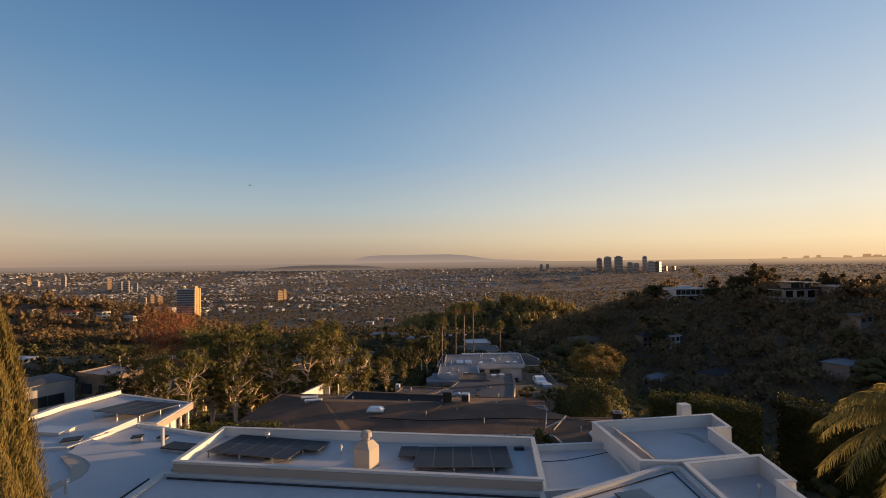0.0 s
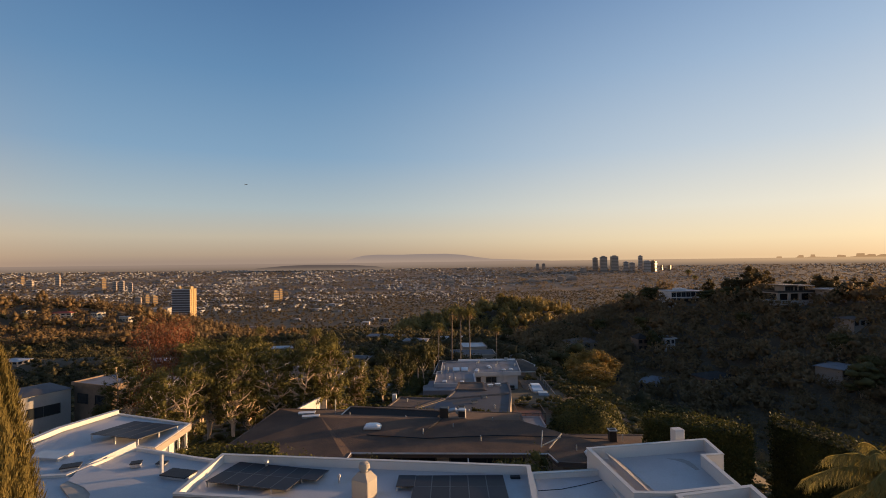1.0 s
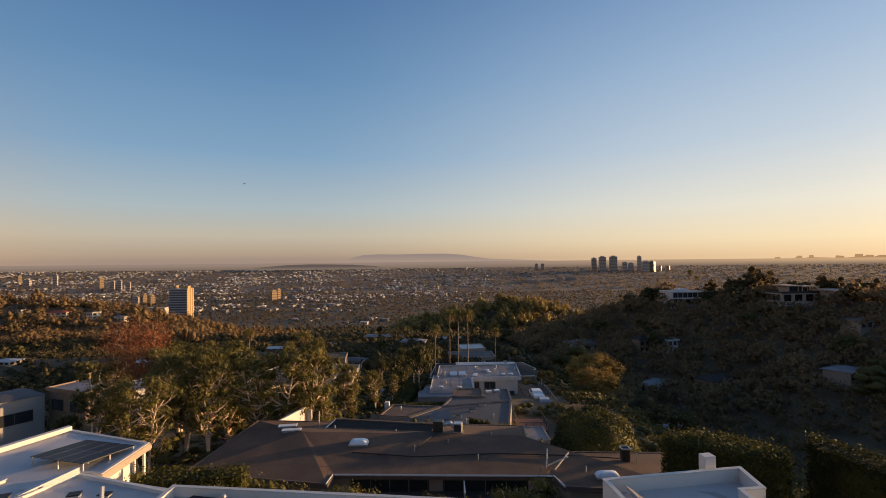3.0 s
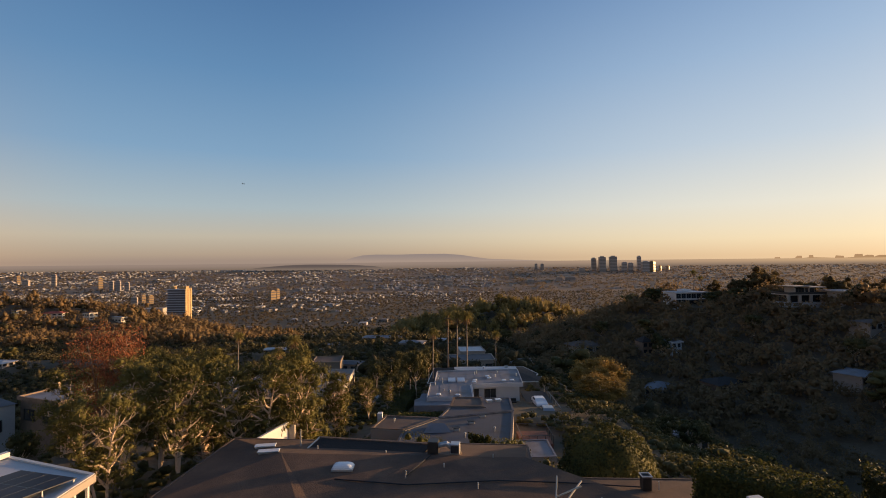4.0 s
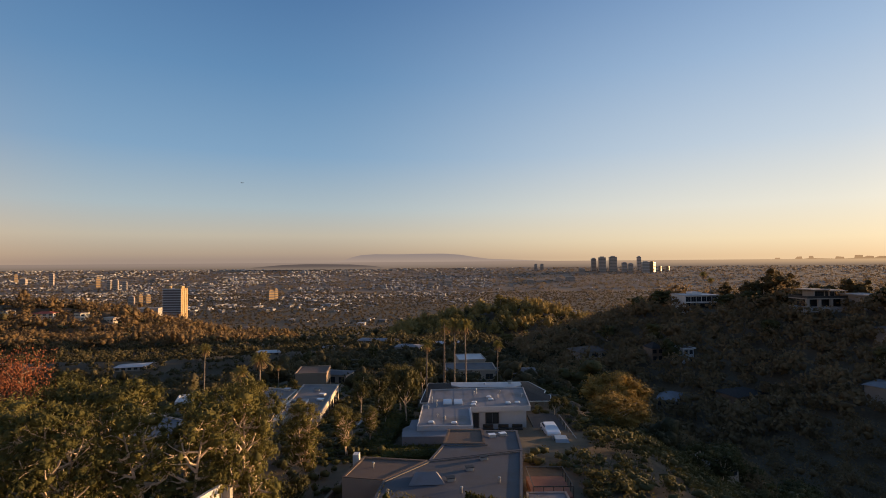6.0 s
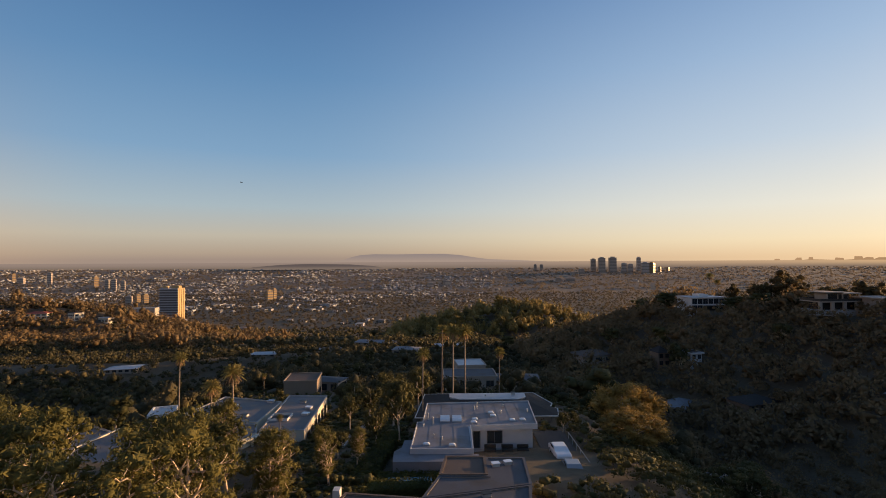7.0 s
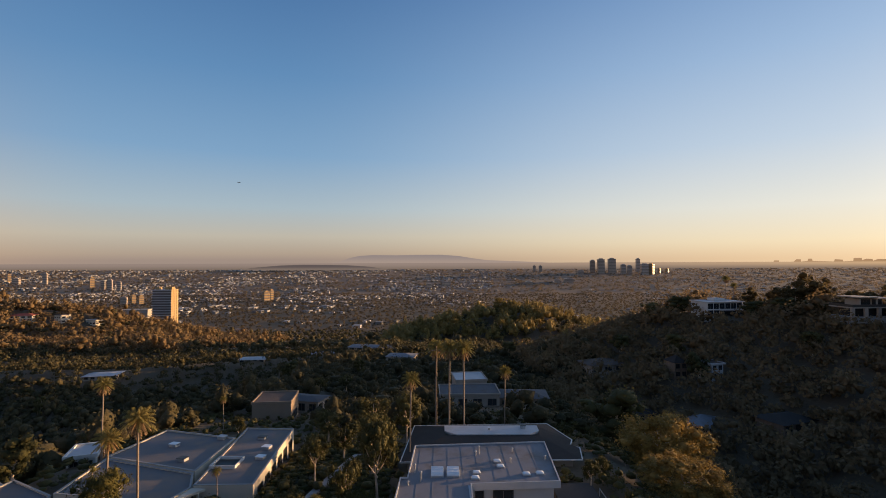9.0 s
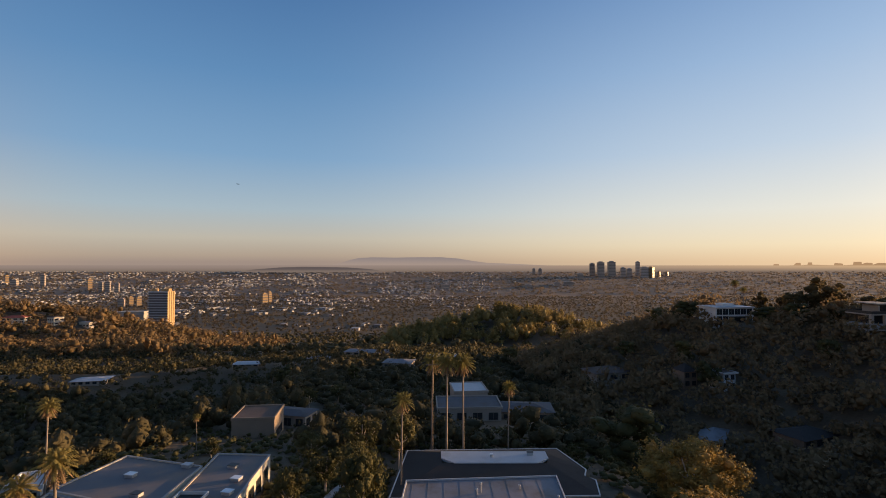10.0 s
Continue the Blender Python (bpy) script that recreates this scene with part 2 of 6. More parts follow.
# the plain beyond the hills is paved and built over; its pale warmth also paints haze
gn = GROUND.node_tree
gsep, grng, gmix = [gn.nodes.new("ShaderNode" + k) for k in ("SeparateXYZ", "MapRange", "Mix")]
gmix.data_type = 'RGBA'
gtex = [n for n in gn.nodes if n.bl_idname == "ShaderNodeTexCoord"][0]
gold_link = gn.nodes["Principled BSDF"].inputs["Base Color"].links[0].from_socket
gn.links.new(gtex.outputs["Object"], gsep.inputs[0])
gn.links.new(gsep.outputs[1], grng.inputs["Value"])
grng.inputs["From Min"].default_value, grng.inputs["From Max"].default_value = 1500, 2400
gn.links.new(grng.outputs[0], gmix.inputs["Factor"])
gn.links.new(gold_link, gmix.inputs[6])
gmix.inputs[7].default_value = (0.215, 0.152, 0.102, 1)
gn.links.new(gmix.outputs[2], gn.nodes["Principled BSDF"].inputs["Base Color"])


# ---- building helpers ----
def thing(name, label, category, group="", at=(0, 0, 0), turn=0.0, kind=""):
    ob = new(name)
    ob.empty_display_size = 0.3
    ob.matrix_basis = pose(*at, 0, 0, turn)
    return tagged(ob, label, category, group, kind)


def to_mesh(name, bm):
    me = bpy.data.meshes.new(name)
    bmesh.ops.recalc_face_normals(bm, faces=bm.faces)
    bm.to_mesh(me)
    bm.free()
    return me


def part(name, bm, mat, parent=None, label="", at=None, smooth=False):
    """Links a bmesh or a mesh as one object under a thing or a part; its coordinates are the parent's own."""
    me = to_mesh(name, bm) if isinstance(bm, bmesh.types.BMesh) else bm
    if not me.materials:
        me.materials.append(mat)
    ob = new(name, me)
    if smooth:
        me.polygons.foreach_set("use_smooth", [True] * len(me.polygons))
    if parent is not None:
        ob.parent = parent
    if at is not None:
        ob.matrix_basis = at
    if label:
        ob["label"] = label
    return ob


def prism(poly, z0, z1, bevel=0.0, bm=None):
    """A straight block over a polygon."""
    bm = bm or bmesh.new()
    lo = [bm.verts.new((x, y, z0)) for x, y in poly]
    hi = [bm.verts.new((x, y, z1)) for x, y in poly]
    n = len(poly)
    faces = [bm.faces.new(lo[::-1]), bm.faces.new(hi)]
    for i in range(n):
        faces.append(bm.faces.new((lo[i], lo[(i + 1) % n], hi[(i + 1) % n], hi[i])))
    if bevel:
        bmesh.ops.bevel(bm, geom=list({e for f in faces for e in f.edges}), offset=bevel, segments=1, affect='EDGES')
    return bm


def box(x0, x1, y0, y1, z0, z1, bevel=0.0, bm=None):
    return prism([(x0, y0), (x1, y0), (x1, y1), (x0, y1)], z0, z1, bevel, bm)


def area(poly):
    return sum(a[0] * b[1] - b[0] * a[1] for a, b in zip(poly, poly[1:] + poly[:1])) / 2


def inset(poly, d):
    """The polygon moved inwards by d (outwards if negative)."""
    p = poly if area(poly) > 0 else poly[::-1]
    n, out = len(p), []
    for i in range(n):
        a, b, c = Vector(p[i - 1]), Vector(p[i]), Vector(p[(i + 1) % n])
        u, v = (b - a).normalized(), (c - b).normalized()
        nu, nv = Vector((-u.y, u.x)), Vector((-v.y, v.x))
        k = (nu + nv) / max(0.3, 1 + nu.dot(nv))
        out.append(tuple(b + k * d))
    return out


def ring(poly, d, z0, z1, bm=None):
    """A wall of thickness d along the inside of a polygon."""
    p = poly if area(poly) > 0 else poly[::-1]
    q = inset(p, d)
    bm = bm or bmesh.new()
    rows = [[bm.verts.new((x, y, z)) for x, y in r] for r, z in ((p, z0), (p, z1), (q, z1), (q, z0))]
    n = len(p)
    for i in range(n):
        j = (i + 1) % n
        for a, b in ((0, 1), (1, 2), (2, 3), (3, 0)):
            bm.faces.new((rows[a][i], rows[a][j], rows[b][j], rows[b][i]))
    return bm


def tube(pts, radii, seg=7, bm=None, cap=True):
    bm = bm or bmesh.new()
    rings = []
    for i, (p, r) in enumerate(zip(pts, radii)):
        d = (Vector(pts[min(i + 1, len(pts) - 1)]) - Vector(pts[max(i - 1, 0)])).normalized()
        q = d.to_track_quat("Z", "X")
        rings.append([bm.verts.new(Vector(p) + q @ Vector((r * math.cos(2 * math.pi * k / seg), r * math.sin(2 * math.pi * k / seg), 0))) for k in range(seg)])
    for a, b in zip(rings, rings[1:]):
        for k in range(seg):
            bm.faces.new((a[k], a[(k + 1) % seg], b[(k + 1) % seg], b[k]))
    if cap:
        bm.faces.new(rings[0][::-1]); bm.faces.new(rings[-1])
    return bm


def quads(name, v):
    """A mesh of loose four-cornered leaves from an array of n x 4 x 3."""
    n = len(v)
    me = bpy.data.meshes.new(name)
    me.vertices.add(4 * n)
    me.vertices.foreach_set("co", np.ascontiguousarray(v, dtype=np.float32).ravel())
    me.loops.add(4 * n)
    me.loops.foreach_set("vertex_index", np.arange(4 * n, dtype=np.int32))
    me.polygons.add(n)
    me.polygons.foreach_set("loop_start", np.arange(0, 4 * n, 4, dtype=np.int32))
    me.update(calc_edges=True)
    return me


def leaves(rng, p, size, out=None, long=1.0):
    """Quads at the points p, turned at random, or leaning along out."""
    n = len(p)
    nrm = rng.normal(size=(n, 3))
    if out is not None:
        nrm = nrm * 0.62 + out * 1.0
    nrm /= np.linalg.norm(nrm, axis=1, keepdims=True) + 1e-9
    t = np.cross(nrm, rng.normal(size=(n, 3)))
    t /= np.linalg.norm(t, axis=1, keepdims=True) + 1e-9
    b = np.cross(nrm, t)
    s = np.asarray(size).reshape(-1, 1) * rng.uniform(0.6, 1.3, (n, 1))
    t, b = t * s * 0.5 * long, b * s * 0.5
    return np.stack([p - t, p - b * 0.8, p + t, p + b * 0.8], axis=1)


def blob(rng, centre, radius, n, shell=0.45):
    """n points in the outer part of a rough ball, and their outward directions."""
    d = rng.normal(size=(n, 3))
    d /= np.linalg.norm(d, axis=1, keepdims=True)
    r = rng.uniform(shell, 1.0, (n, 1)) ** 0.6
    lump = 1 + 0.18 * np.sin(d[:, :1] * 5 + centre[0]) + 0.15 * np.sin(d[:, 1:2] * 6 + centre[1] * 2) + 0.12 * np.sin(d[:, 2:] * 7 + centre[2])
    return np.asarray(centre) + d * r * lump * np.asarray(radius), d


def puffs(rng, c, r, fine=2, jag=0.24):
    """Rough leafy lumps: their corners (n x m x 3) and the triangles of one."""
    bm = bmesh.new()
    bmesh.ops.create_icosphere(bm, subdivisions=fine, radius=1.0)
    v = np.array([p.co[:] for p in bm.verts])
    f = np.array([[p.index for p in q.verts] for q in bm.faces])
    bm.free()
    c, r = np.asarray(c, float).reshape(-1, 3), np.asarray(r, float).reshape(len(c), -1)
    k = 1 + rng.normal(0, jag, (len(c), len(v), 1))
    return c[:, None, :] + v[None] * k * r[:, None, :], f


def foliage_mesh(name, leaf, lumps=None):
    """Loose leaves, and the lumps under them, as one mesh."""
    if lumps is None:
        return quads(name, leaf)
    v, f = lumps
    n, m = v.shape[:2]
    a = len(leaf)
    co = np.concatenate([np.asarray(leaf).reshape(-1, 3), v.reshape(-1, 3)])
    tri = (np.arange(n)[:, None, None] * m + f[None]).reshape(-1, 3) + 4 * a
    me = bpy.data.meshes.new(name)
    me.vertices.add(len(co))
    me.vertices.foreach_set("co", np.ascontiguousarray(co, dtype=np.float32).ravel())
    me.loops.add(4 * a + 3 * len(tri))
    me.loops.foreach_set("vertex_index", np.concatenate([np.arange(4 * a), tri.ravel()]).astype(np.int32))
    me.polygons.add(a + len(tri))
    me.polygons.foreach_set("loop_start", np.concatenate([np.arange(0, 4 * a, 4), 4 * a + np.arange(0, 3 * len(tri), 3)]).astype(np.int32))
    me.update(calc_edges=True)
    return me


# ---- the lie of the land ----
BASE_Y = [-400, -60, 0, 28, 36, 52, 58, 82, 90, 104, 125, 150, 190, 260, 400, 520, 700, 1000, 2400, 4950]
BASE_Z = [6, -3, -4, -4.6, -7.2, -7.8, -11.4, -12.2, -13.9, -14.4, -17.5, -22, -28, -37, -55, -74, -106, -135, -152, -62]


def ridge(x, y, crest, slope):
    """Height of a ridge that falls off by slope to both sides of a crest line."""
    best = np.full(np.shape(x), -1e4)
    for (x0, y0, z0), (x1, y1, z1) in zip(crest, crest[1:]):
        dx, dy = x1 - x0, y1 - y0
        u = np.clip(((x - x0) * dx + (y - y0) * dy) / (dx * dx + dy * dy), 0, 1)
        best = np.maximum(best, z0 + u * (z1 - z0) - slope * np.hypot(x - x0 - u * dx, y - y0 - u * dy))
    return best


def land(x, y):
    """Ground height."""
    x, y = np.asarray(x, float), np.asarray(y, float)
    b = np.interp(y, BASE_Y, BASE_Z)
    fade = np.clip((520 - y) / 300, 0, 1)
    b = b - fade * (np.clip(0.5 * (-x - 46), 0, 36) + np.clip(0.55 * (x - 24), 0, 26))
    # first ridge: five unseen crest points set high to shade the right bank
    hills = [ridge(x, y, [(420, -60, 11), (300, 60, 12.5), (262, 105, 11.5), (230, 132, 9.5), (205, 150, 4.5), (150, 218, -11), (122, 275, -12), (95, 380, -42), (60, 480, -75)], 0.36),
             ridge(x, y, [(-700, 300, -50), (-420, 335, -54), (-205, 352, -57), (-120, 405, -61), (-40, 392, -56)], 0.34),
             ridge(x, y, [(-40, 590, -75), (30, 600, -54), (95, 610, -48), (190, 660, -72), (330, 720, -100)], 0.30),
             ridge(x, y, [(-1500, 440, -18), (-900, 520, -20), (-560, 600, -37), (-440, 640, -50), (-330, 710, -104), (-260, 840, -135)], 0.31)]
    k = 5.0
    return k * np.log(np.exp(b / k) + sum(np.exp(h / k) for h in hills))


def build_ground():
    ny, nx = 230, 200
    s = np.linspace(0, 1, ny)
    ys = -380 + 700 * s + 4630 * s ** 4
    us = np.linspace(-1, 1, nx)
    us = 0.45 * us + 0.55 * us ** 3
    wide = 520 + 1.25 * np.clip(ys, 0, None)
    x = us[None, :] * wide[:, None]
    y = np.repeat(ys[:, None], nx, 1)
    z = land(x, y) + 0.25 * np.sin(x * 0.21 + y * 0.13) * np.sin(y * 0.17 - x * 0.08)
    v = np.stack([x, y, z], -1).reshape(-1, 3)
    i = np.arange(ny - 1)[:, None] * nx + np.arange(nx - 1)[None, :]
    f = np.stack([i, i + 1, i + 1 + nx, i + nx], -1).reshape(-1, 4)
    me = bpy.data.meshes.new("ground")
    me.from_pydata(v.tolist(), [], f.tolist())
    me.polygons.foreach_set("use_smooth", [True] * len(me.polygons))
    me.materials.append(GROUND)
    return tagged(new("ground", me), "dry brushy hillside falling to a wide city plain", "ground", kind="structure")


build_ground()


# ---- houses ----
FOOT = []


def block(house, poly, z_roof, z_top, z_base, wall=None, roof=None, t=0.16, eave=0.0, cope=None, wall_label="", roof_label=""):
    """One wing of a flat-roofed house: walls, roof slab, parapet and its coping."""
    FOOT.append(poly)
    wall, roof, cope = wall or STUCCO, roof or WHITE_ROOF, cope or COPING
    w = part("wall", prism(inset(poly, eave) if eave else poly, z_base, z_roof - 0.25), wall, house, wall_label)
    part("roof", prism(inset(poly, t), z_roof - 0.25, z_roof), roof, house, roof_label)
    part("parapet", ring(poly, t, z_roof - 0.25, z_top), wall, house)
    part("coping", ring(inset(poly, -0.03), t + 0.06, z_top, z_top + 0.05), cope, house)
    return w


def pane(house, p, q, z0, z1, n=2, frame_mat=None, name="window"):
    """A window on the wall that runs from p to q (plan), its outside on the right hand of that way."""
    a, b = Vector((p[0], p[1])), Vector((q[0], q[1]))
    u = (b - a).normalized()
    wlen = (b - a).length
    w = new(name)
    w.parent = house
    w.matrix_basis = Matrix.Translation((a.x, a.y, z0)) @ Matrix(((u.x, u.y * -1, 0, 0), (u.y, u.x, 0, 0), (0, 0, 1, 0), (0, 0, 0, 1)))
    h = z1 - z0
    me = to_mesh("frame", box(0, wlen, -0.07, 0.02, 0, 0.07, 0, box(0, wlen, -0.07, 0.02, h - 0.07, h, 0, box(0, 0.07, -0.07, 0.02, 0.07, h - 0.07, 0, box(wlen - 0.07, wlen, -0.07, 0.02, 0.07, h - 0.07)))))
    part("window_frame", me, frame_mat or DARKMETAL, w)
    s = (wlen - 0.14) / n
    for i in range(n):
        part("pane", box(0.07 + i * s + 0.02, 0.07 + (i + 1) * s - 0.02, -0.03, -0.005, 0.075, h - 0.075), GLASS, w)
    return w


def dome_skylight(house, x, y, z, w=1.2, d=0.9, turn=0.0, h=0.28, mat=None):
    s = new("skylight")
    s.parent = house
    s.matrix_basis = pose(x, y, z, 0, 0, turn)
    part("curb", box(-w / 2, w / 2, -d / 2, d / 2, 0, 0.14, 0.015), METAL, s)
    bm = bmesh.new()
    rows = []
    for k in range(5):
        a = k / 4 * math.pi / 2
        c, zz = math.cos(a) ** 0.6, 0.14 + h * math.sin(a)
        e = max(c, 0.25)
        rows.append([bm.verts.new((sx * w * 0.47 * e, sy * d * 0.47 * e, zz)) for sx, sy in ((-1, -0.8), (-0.8, -1), (0.8, -1), (1, -0.8), (1, 0.8), (0.8, 1), (-0.8, 1), (-1, 0.8))])
    for r0, r1 in zip(rows, rows[1:]):
        for k in range(8):
            bm.faces.new((r0[k], r0[(k + 1) % 8], r1[(k + 1) % 8], r1[k]))
    bm.faces.new(rows[-1])
    part("dome", bm, mat or DOME, s)
    return s


def vent_pipe(house, x, y, z, h=0.6, r=0.08, cap=True):
    v = part("vent_pipe", tube([(x, y, z - 0.02), (x, y, z + h)], [r, r], 8), METAL, house)
    if cap:
        part("vent_cap", tube([(x, y, z + h), (x, y, z + h + 0.1), (x, y, z + h + 0.16)], [r * 1.9, r * 1.7, 0.02], 8), METAL, v)
    return v


def roof_hatch(house, x, y, z, w, d, h=0.25, turn=0.0, mat=None):
    s = new("roof_hatch")
    s.parent = house
    s.matrix_basis = pose(x, y, z, 0, 0, turn)
    part("curb", box(-w / 2, w / 2, -d / 2, d / 2, 0, h, 0.02), METAL, s)
    part("lid", box(-w / 2 - 0.05, w / 2 + 0.05, -d / 2 - 0.05, d / 2 + 0.05, h, h + 0.06, 0.015), mat or BLACK, s)
    return s


def solar_array(label, corner, along, cols, skip=(), w=0.9, d=1.36, tilt=2.5, lift=0.14, turn=0.0, rows=2):
    """Rows of framed modules on legs; corner: the lower left one, near side raised."""
    a = thing("solar_array", label, "solar panels", "solar arrays on the white roof", corner, turn)
    tl = radians(tilt)
    mod = to_mesh("solar_panel", box(0.012, w - 0.012, 0.012, d - 0.012, 0.0, 0.035))
    frm = to_mesh("panel_frame", ring([(0.0, 0.0), (w - 0.004, 0.0), (w - 0.004, d - 0.004), (0.0, d - 0.004)], 0.022, -0.006, 0.038))
    for r in range(rows):
        for c in range(cols):
            if (r, c) in skip:
                continue
            m = Matrix.Translation((0, 0, lift + d * rows * math.sin(tl))) @ pose(0, 0, 0, -tilt, 0, 0) @ Matrix.Translation((c * w, r * d, 0))
            p = part("solar_panel", mod, PANEL, a, at=m)
            part("panel_frame", frm, FRAME_DARK, p)
    for c in range(0, cols + 1, 2):
        for r in range(rows + 1):
            zz = lift + d * (rows - r) * math.sin(tl) - 0.02
            x, y = min(c * w + 0.05, cols * w - 0.1) , min(max(r * d * math.cos(tl), 0.06), rows * d - 0.1)
            part("leg", box(x - 0.03, x + 0.03, y - 0.03, y + 0.03, 0, zz), ALU, a)
    part("rail", box(0.05, cols * w - 0.05, 0.3, 0.35, lift + d * rows * math.sin(tl) - 0.11, lift + d * rows * math.sin(tl) - 0.06), ALU, a)
    return a


def chimney(house, x, y, z, w=0.95, d=0.8, h=1.05, turn=0.0, mat=None, cap="chimney_cap"):
    mat = mat or CREAM_WHITE
    c = new("chimney")
    c.parent = house
    c.matrix_basis = pose(x, y, z, 0, 0, turn)
    part("shaft", prism([(-w / 2, -d / 2), (w / 2, -d / 2), (w / 2, d / 2), (-w / 2, d / 2)], 0, h * 0.82, 0.02), mat or STUCCO, c)
    bm = bmesh.new()
    lo = [bm.verts.new((sx * w / 2, sy * d / 2, h * 0.82)) for sx, sy in ((-1, -1), (1, -1), (1, 1), (-1, 1))]
    hi = [bm.verts.new((sx * w * 0.24, sy * d * 0.26, h * 1.1)) for sx, sy in ((-1, -1), (1, -1), (1, 1), (-1, 1))]
    bm.faces.new(lo[::-1]); bm.faces.new(hi)
    for k in range(4):
        bm.faces.new((lo[k], lo[(k + 1) % 4], hi[(k + 1) % 4], hi[k]))
    part("shoulder", bm, mat or STUCCO, c)
    part("flue", tube([(0, 0, h * 1.08), (0, 0, h * 1.24)], [0.17, 0.17], 12), mat or STUCCO, c)
    part(cap, tube([(0, 0, h * 1.24), (0, 0, h * 1.29), (0, 0, h * 1.44), (0, 0, h * 1.5)], [0.27, 0.27, 0.24, 0.08], 12), mat or STUCCO, c)
    return c


# the white house under the start of the flight
white_house = thing("white_house", "sprawling white stucco house with flat coated roofs and parapets", "house")
A1 = [(-13.93, 22.95), (2.75, 20.85), (3.18, 25.71), (-13.77, 27.65)]
block(white_house, A1, -0.42, 0.0, -4.8)
block(white_house, [(-14.7, 12.0), (2.4, 10.0), (2.72, 20.82), (-13.95, 22.92), (-14.4, 22.98)], -0.58, -0.48, -4.8)
block(white_house, [(2.76, 20.9), (7.2, 21.6), (7.28, 26.4), (3.21, 26.05)], -0.78, -0.52, -4.8)
block(white_house, [(7.32, 22.4), (8.9, 22.3), (12.5, 23.0), (12.68, 26.5), (13.78, 26.65), (14.0, 28.95), (6.72, 27.72)], -0.52, 0.1, -4.9)
block(white_house, [(9.0, 14.0), (12.1, 14.0), (12.2, 20.3), (12.8, 20.35), (13.05, 23.05), (12.55, 22.95), (9.15, 22.2)], -0.66, 0.1, -4.9)
block(white_house, [(2.8, 13.0), (8.95, 14.0), (9.0, 22.1), (8.2, 22.2), (2.8, 19.3)], -0.12, -0.02, -4.9)
block(white_house, [(-29.0, 26.6), (-22.4, 27.4), (-21.05, 31.5), (-19.75, 31.3), (-19.9, 35.9), (-27.1, 38.55), (-28.6, 34.5)], -1.05, -1.0, -5.2, STUCCO, eave=0.8)
part("fascia_cladding", prism([(-19.72, 31.25), (-19.87, 35.95), (-19.83, 35.95), (-19.68, 31.25)], -1.42, -1.02), BEIGE, white_house, "tan painted band under the coping")
part("side_parapet", prism([(-29.0, 26.65), (-28.6, 34.5), (-27.1, 38.5), (-26.75, 38.36), (-28.2, 34.4), (-28.6, 26.7)], -0.99, -0.68, 0.01), STUCCO, white_house)
FOOT.append([(-21.95, 28.3), (-14.2, 25.2), (-13.95, 27.7), (-15.1, 29.85), (-19.7, 31.2), (-20.95, 31.45)])
part("wall", prism([(-21.9, 28.6), (-15.2, 25.4), (-14.2, 27.4), (-15.3, 29.6), (-19.9, 31.0), (-20.9, 31.2)], -5.2, -1.4), STUCCO, white_house)
part("roof", prism([(-22.1, 28.9), (-15.05, 25.25), (-14.0, 25.1), (-13.95, 27.7), (-15.1, 29.8), (-19.7, 31.15), (-20.95, 31.4)], -1.38, -1.12), WHITE_ROOF, white_house)
part("back_parapet", prism([(-20.95, 31.4), (-13.95, 28.9), (-13.98, 28.72), (-21.0, 31.2)], -1.12, -0.93, 0.01), STUCCO, white_house)
FOOT.append([(-28.6, 20.6), (-14.75, 20.6), (-14.75, 24.9), (-22.2, 27.3), (-28.6, 26.5)])
part("wall", prism([(-28.4, 20.8), (-14.9, 20.8), (-14.9, 25.2), (-22.0, 27.2), (-28.4, 26.4)], -5.2, -1.4), STUCCO, white_house)
part("roof", prism([(-28.8, 20.6), (-17.5, 20.6), (-17.5, 25.6), (-22.0, 27.4), (-22.42, 27.38), (-29.0, 26.58)], -1.38, -1.09), WHITE_ROOF, white_house)
SHEET = [(-22.2, 28.85), (-22.4, 28.45), (-21.95, 27.35), (-21.8, 26.7), (-20.9, 26.25), (-20.2, 25.85), (-19.4, 25.15), (-18.9, 24.3), (-18.7, 23.6), (-18.9, 22.4), (-19.6, 20.6), (-14.76, 20.6), (-14.76, 24.0), (-15.1, 25.2)]
part("raised_roof", prism(SHEET, -1.3, -0.97, 0.02), WHITE_ROOF, white_house, "raised white roof sheet with a curved edge")
part("curved_apron", prism([(-21.8, 26.7), (-20.9, 26.25), (-20.2, 25.85), (-19.4, 25.15), (-18.9, 24.3), (-18.7, 23.6), (-18.9, 22.4), (-19.8, 22.4), (-19.5, 23.6), (-19.7, 24.2), (-20.2, 24.8), (-20.9, 25.4), (-21.8, 26.2)], -1.09, -1.0), CREAM_WHITE, white_house, "beige stained curb curving round the roof")
part("fascia_cladding", prism([(-13.9, 22.93), (2.7, 20.84), (2.7, 20.8), (-13.9, 22.89)], -0.5, -0.07), BEIGE, white_house, "tan painted band under the coping")
chimney(white_house, -5.05, 23.35, -0.42, 0.92, 0.8, 1.12, -27)
# ramped inner wall and cricket on the side wing
bm = bmesh.new()
va = [bm.verts.new(p) for p in ((7.6, 27.4, 0.05), (8.5, 27.3, -0.52), (9.1, 22.6, -0.52), (8.3, 22.6, -0.1), (7.6, 22.6, -0.52))]
bm.faces.new((va[0], va[1], va[2], va[3])); bm.faces.new((va[0], va[3], va[4]))
bmesh.ops.solidify(bm, geom=bm.faces[:], thickness=0.06)
part("cricket", bm, WHITE_ROOF, white_house)
part("side_chimney", prism([(12.25, 28.95), (12.85, 29.05), (12.77, 29.55), (12.17, 29.45)], -4.8, 0.62, 0.02), STUCCO, white_house)
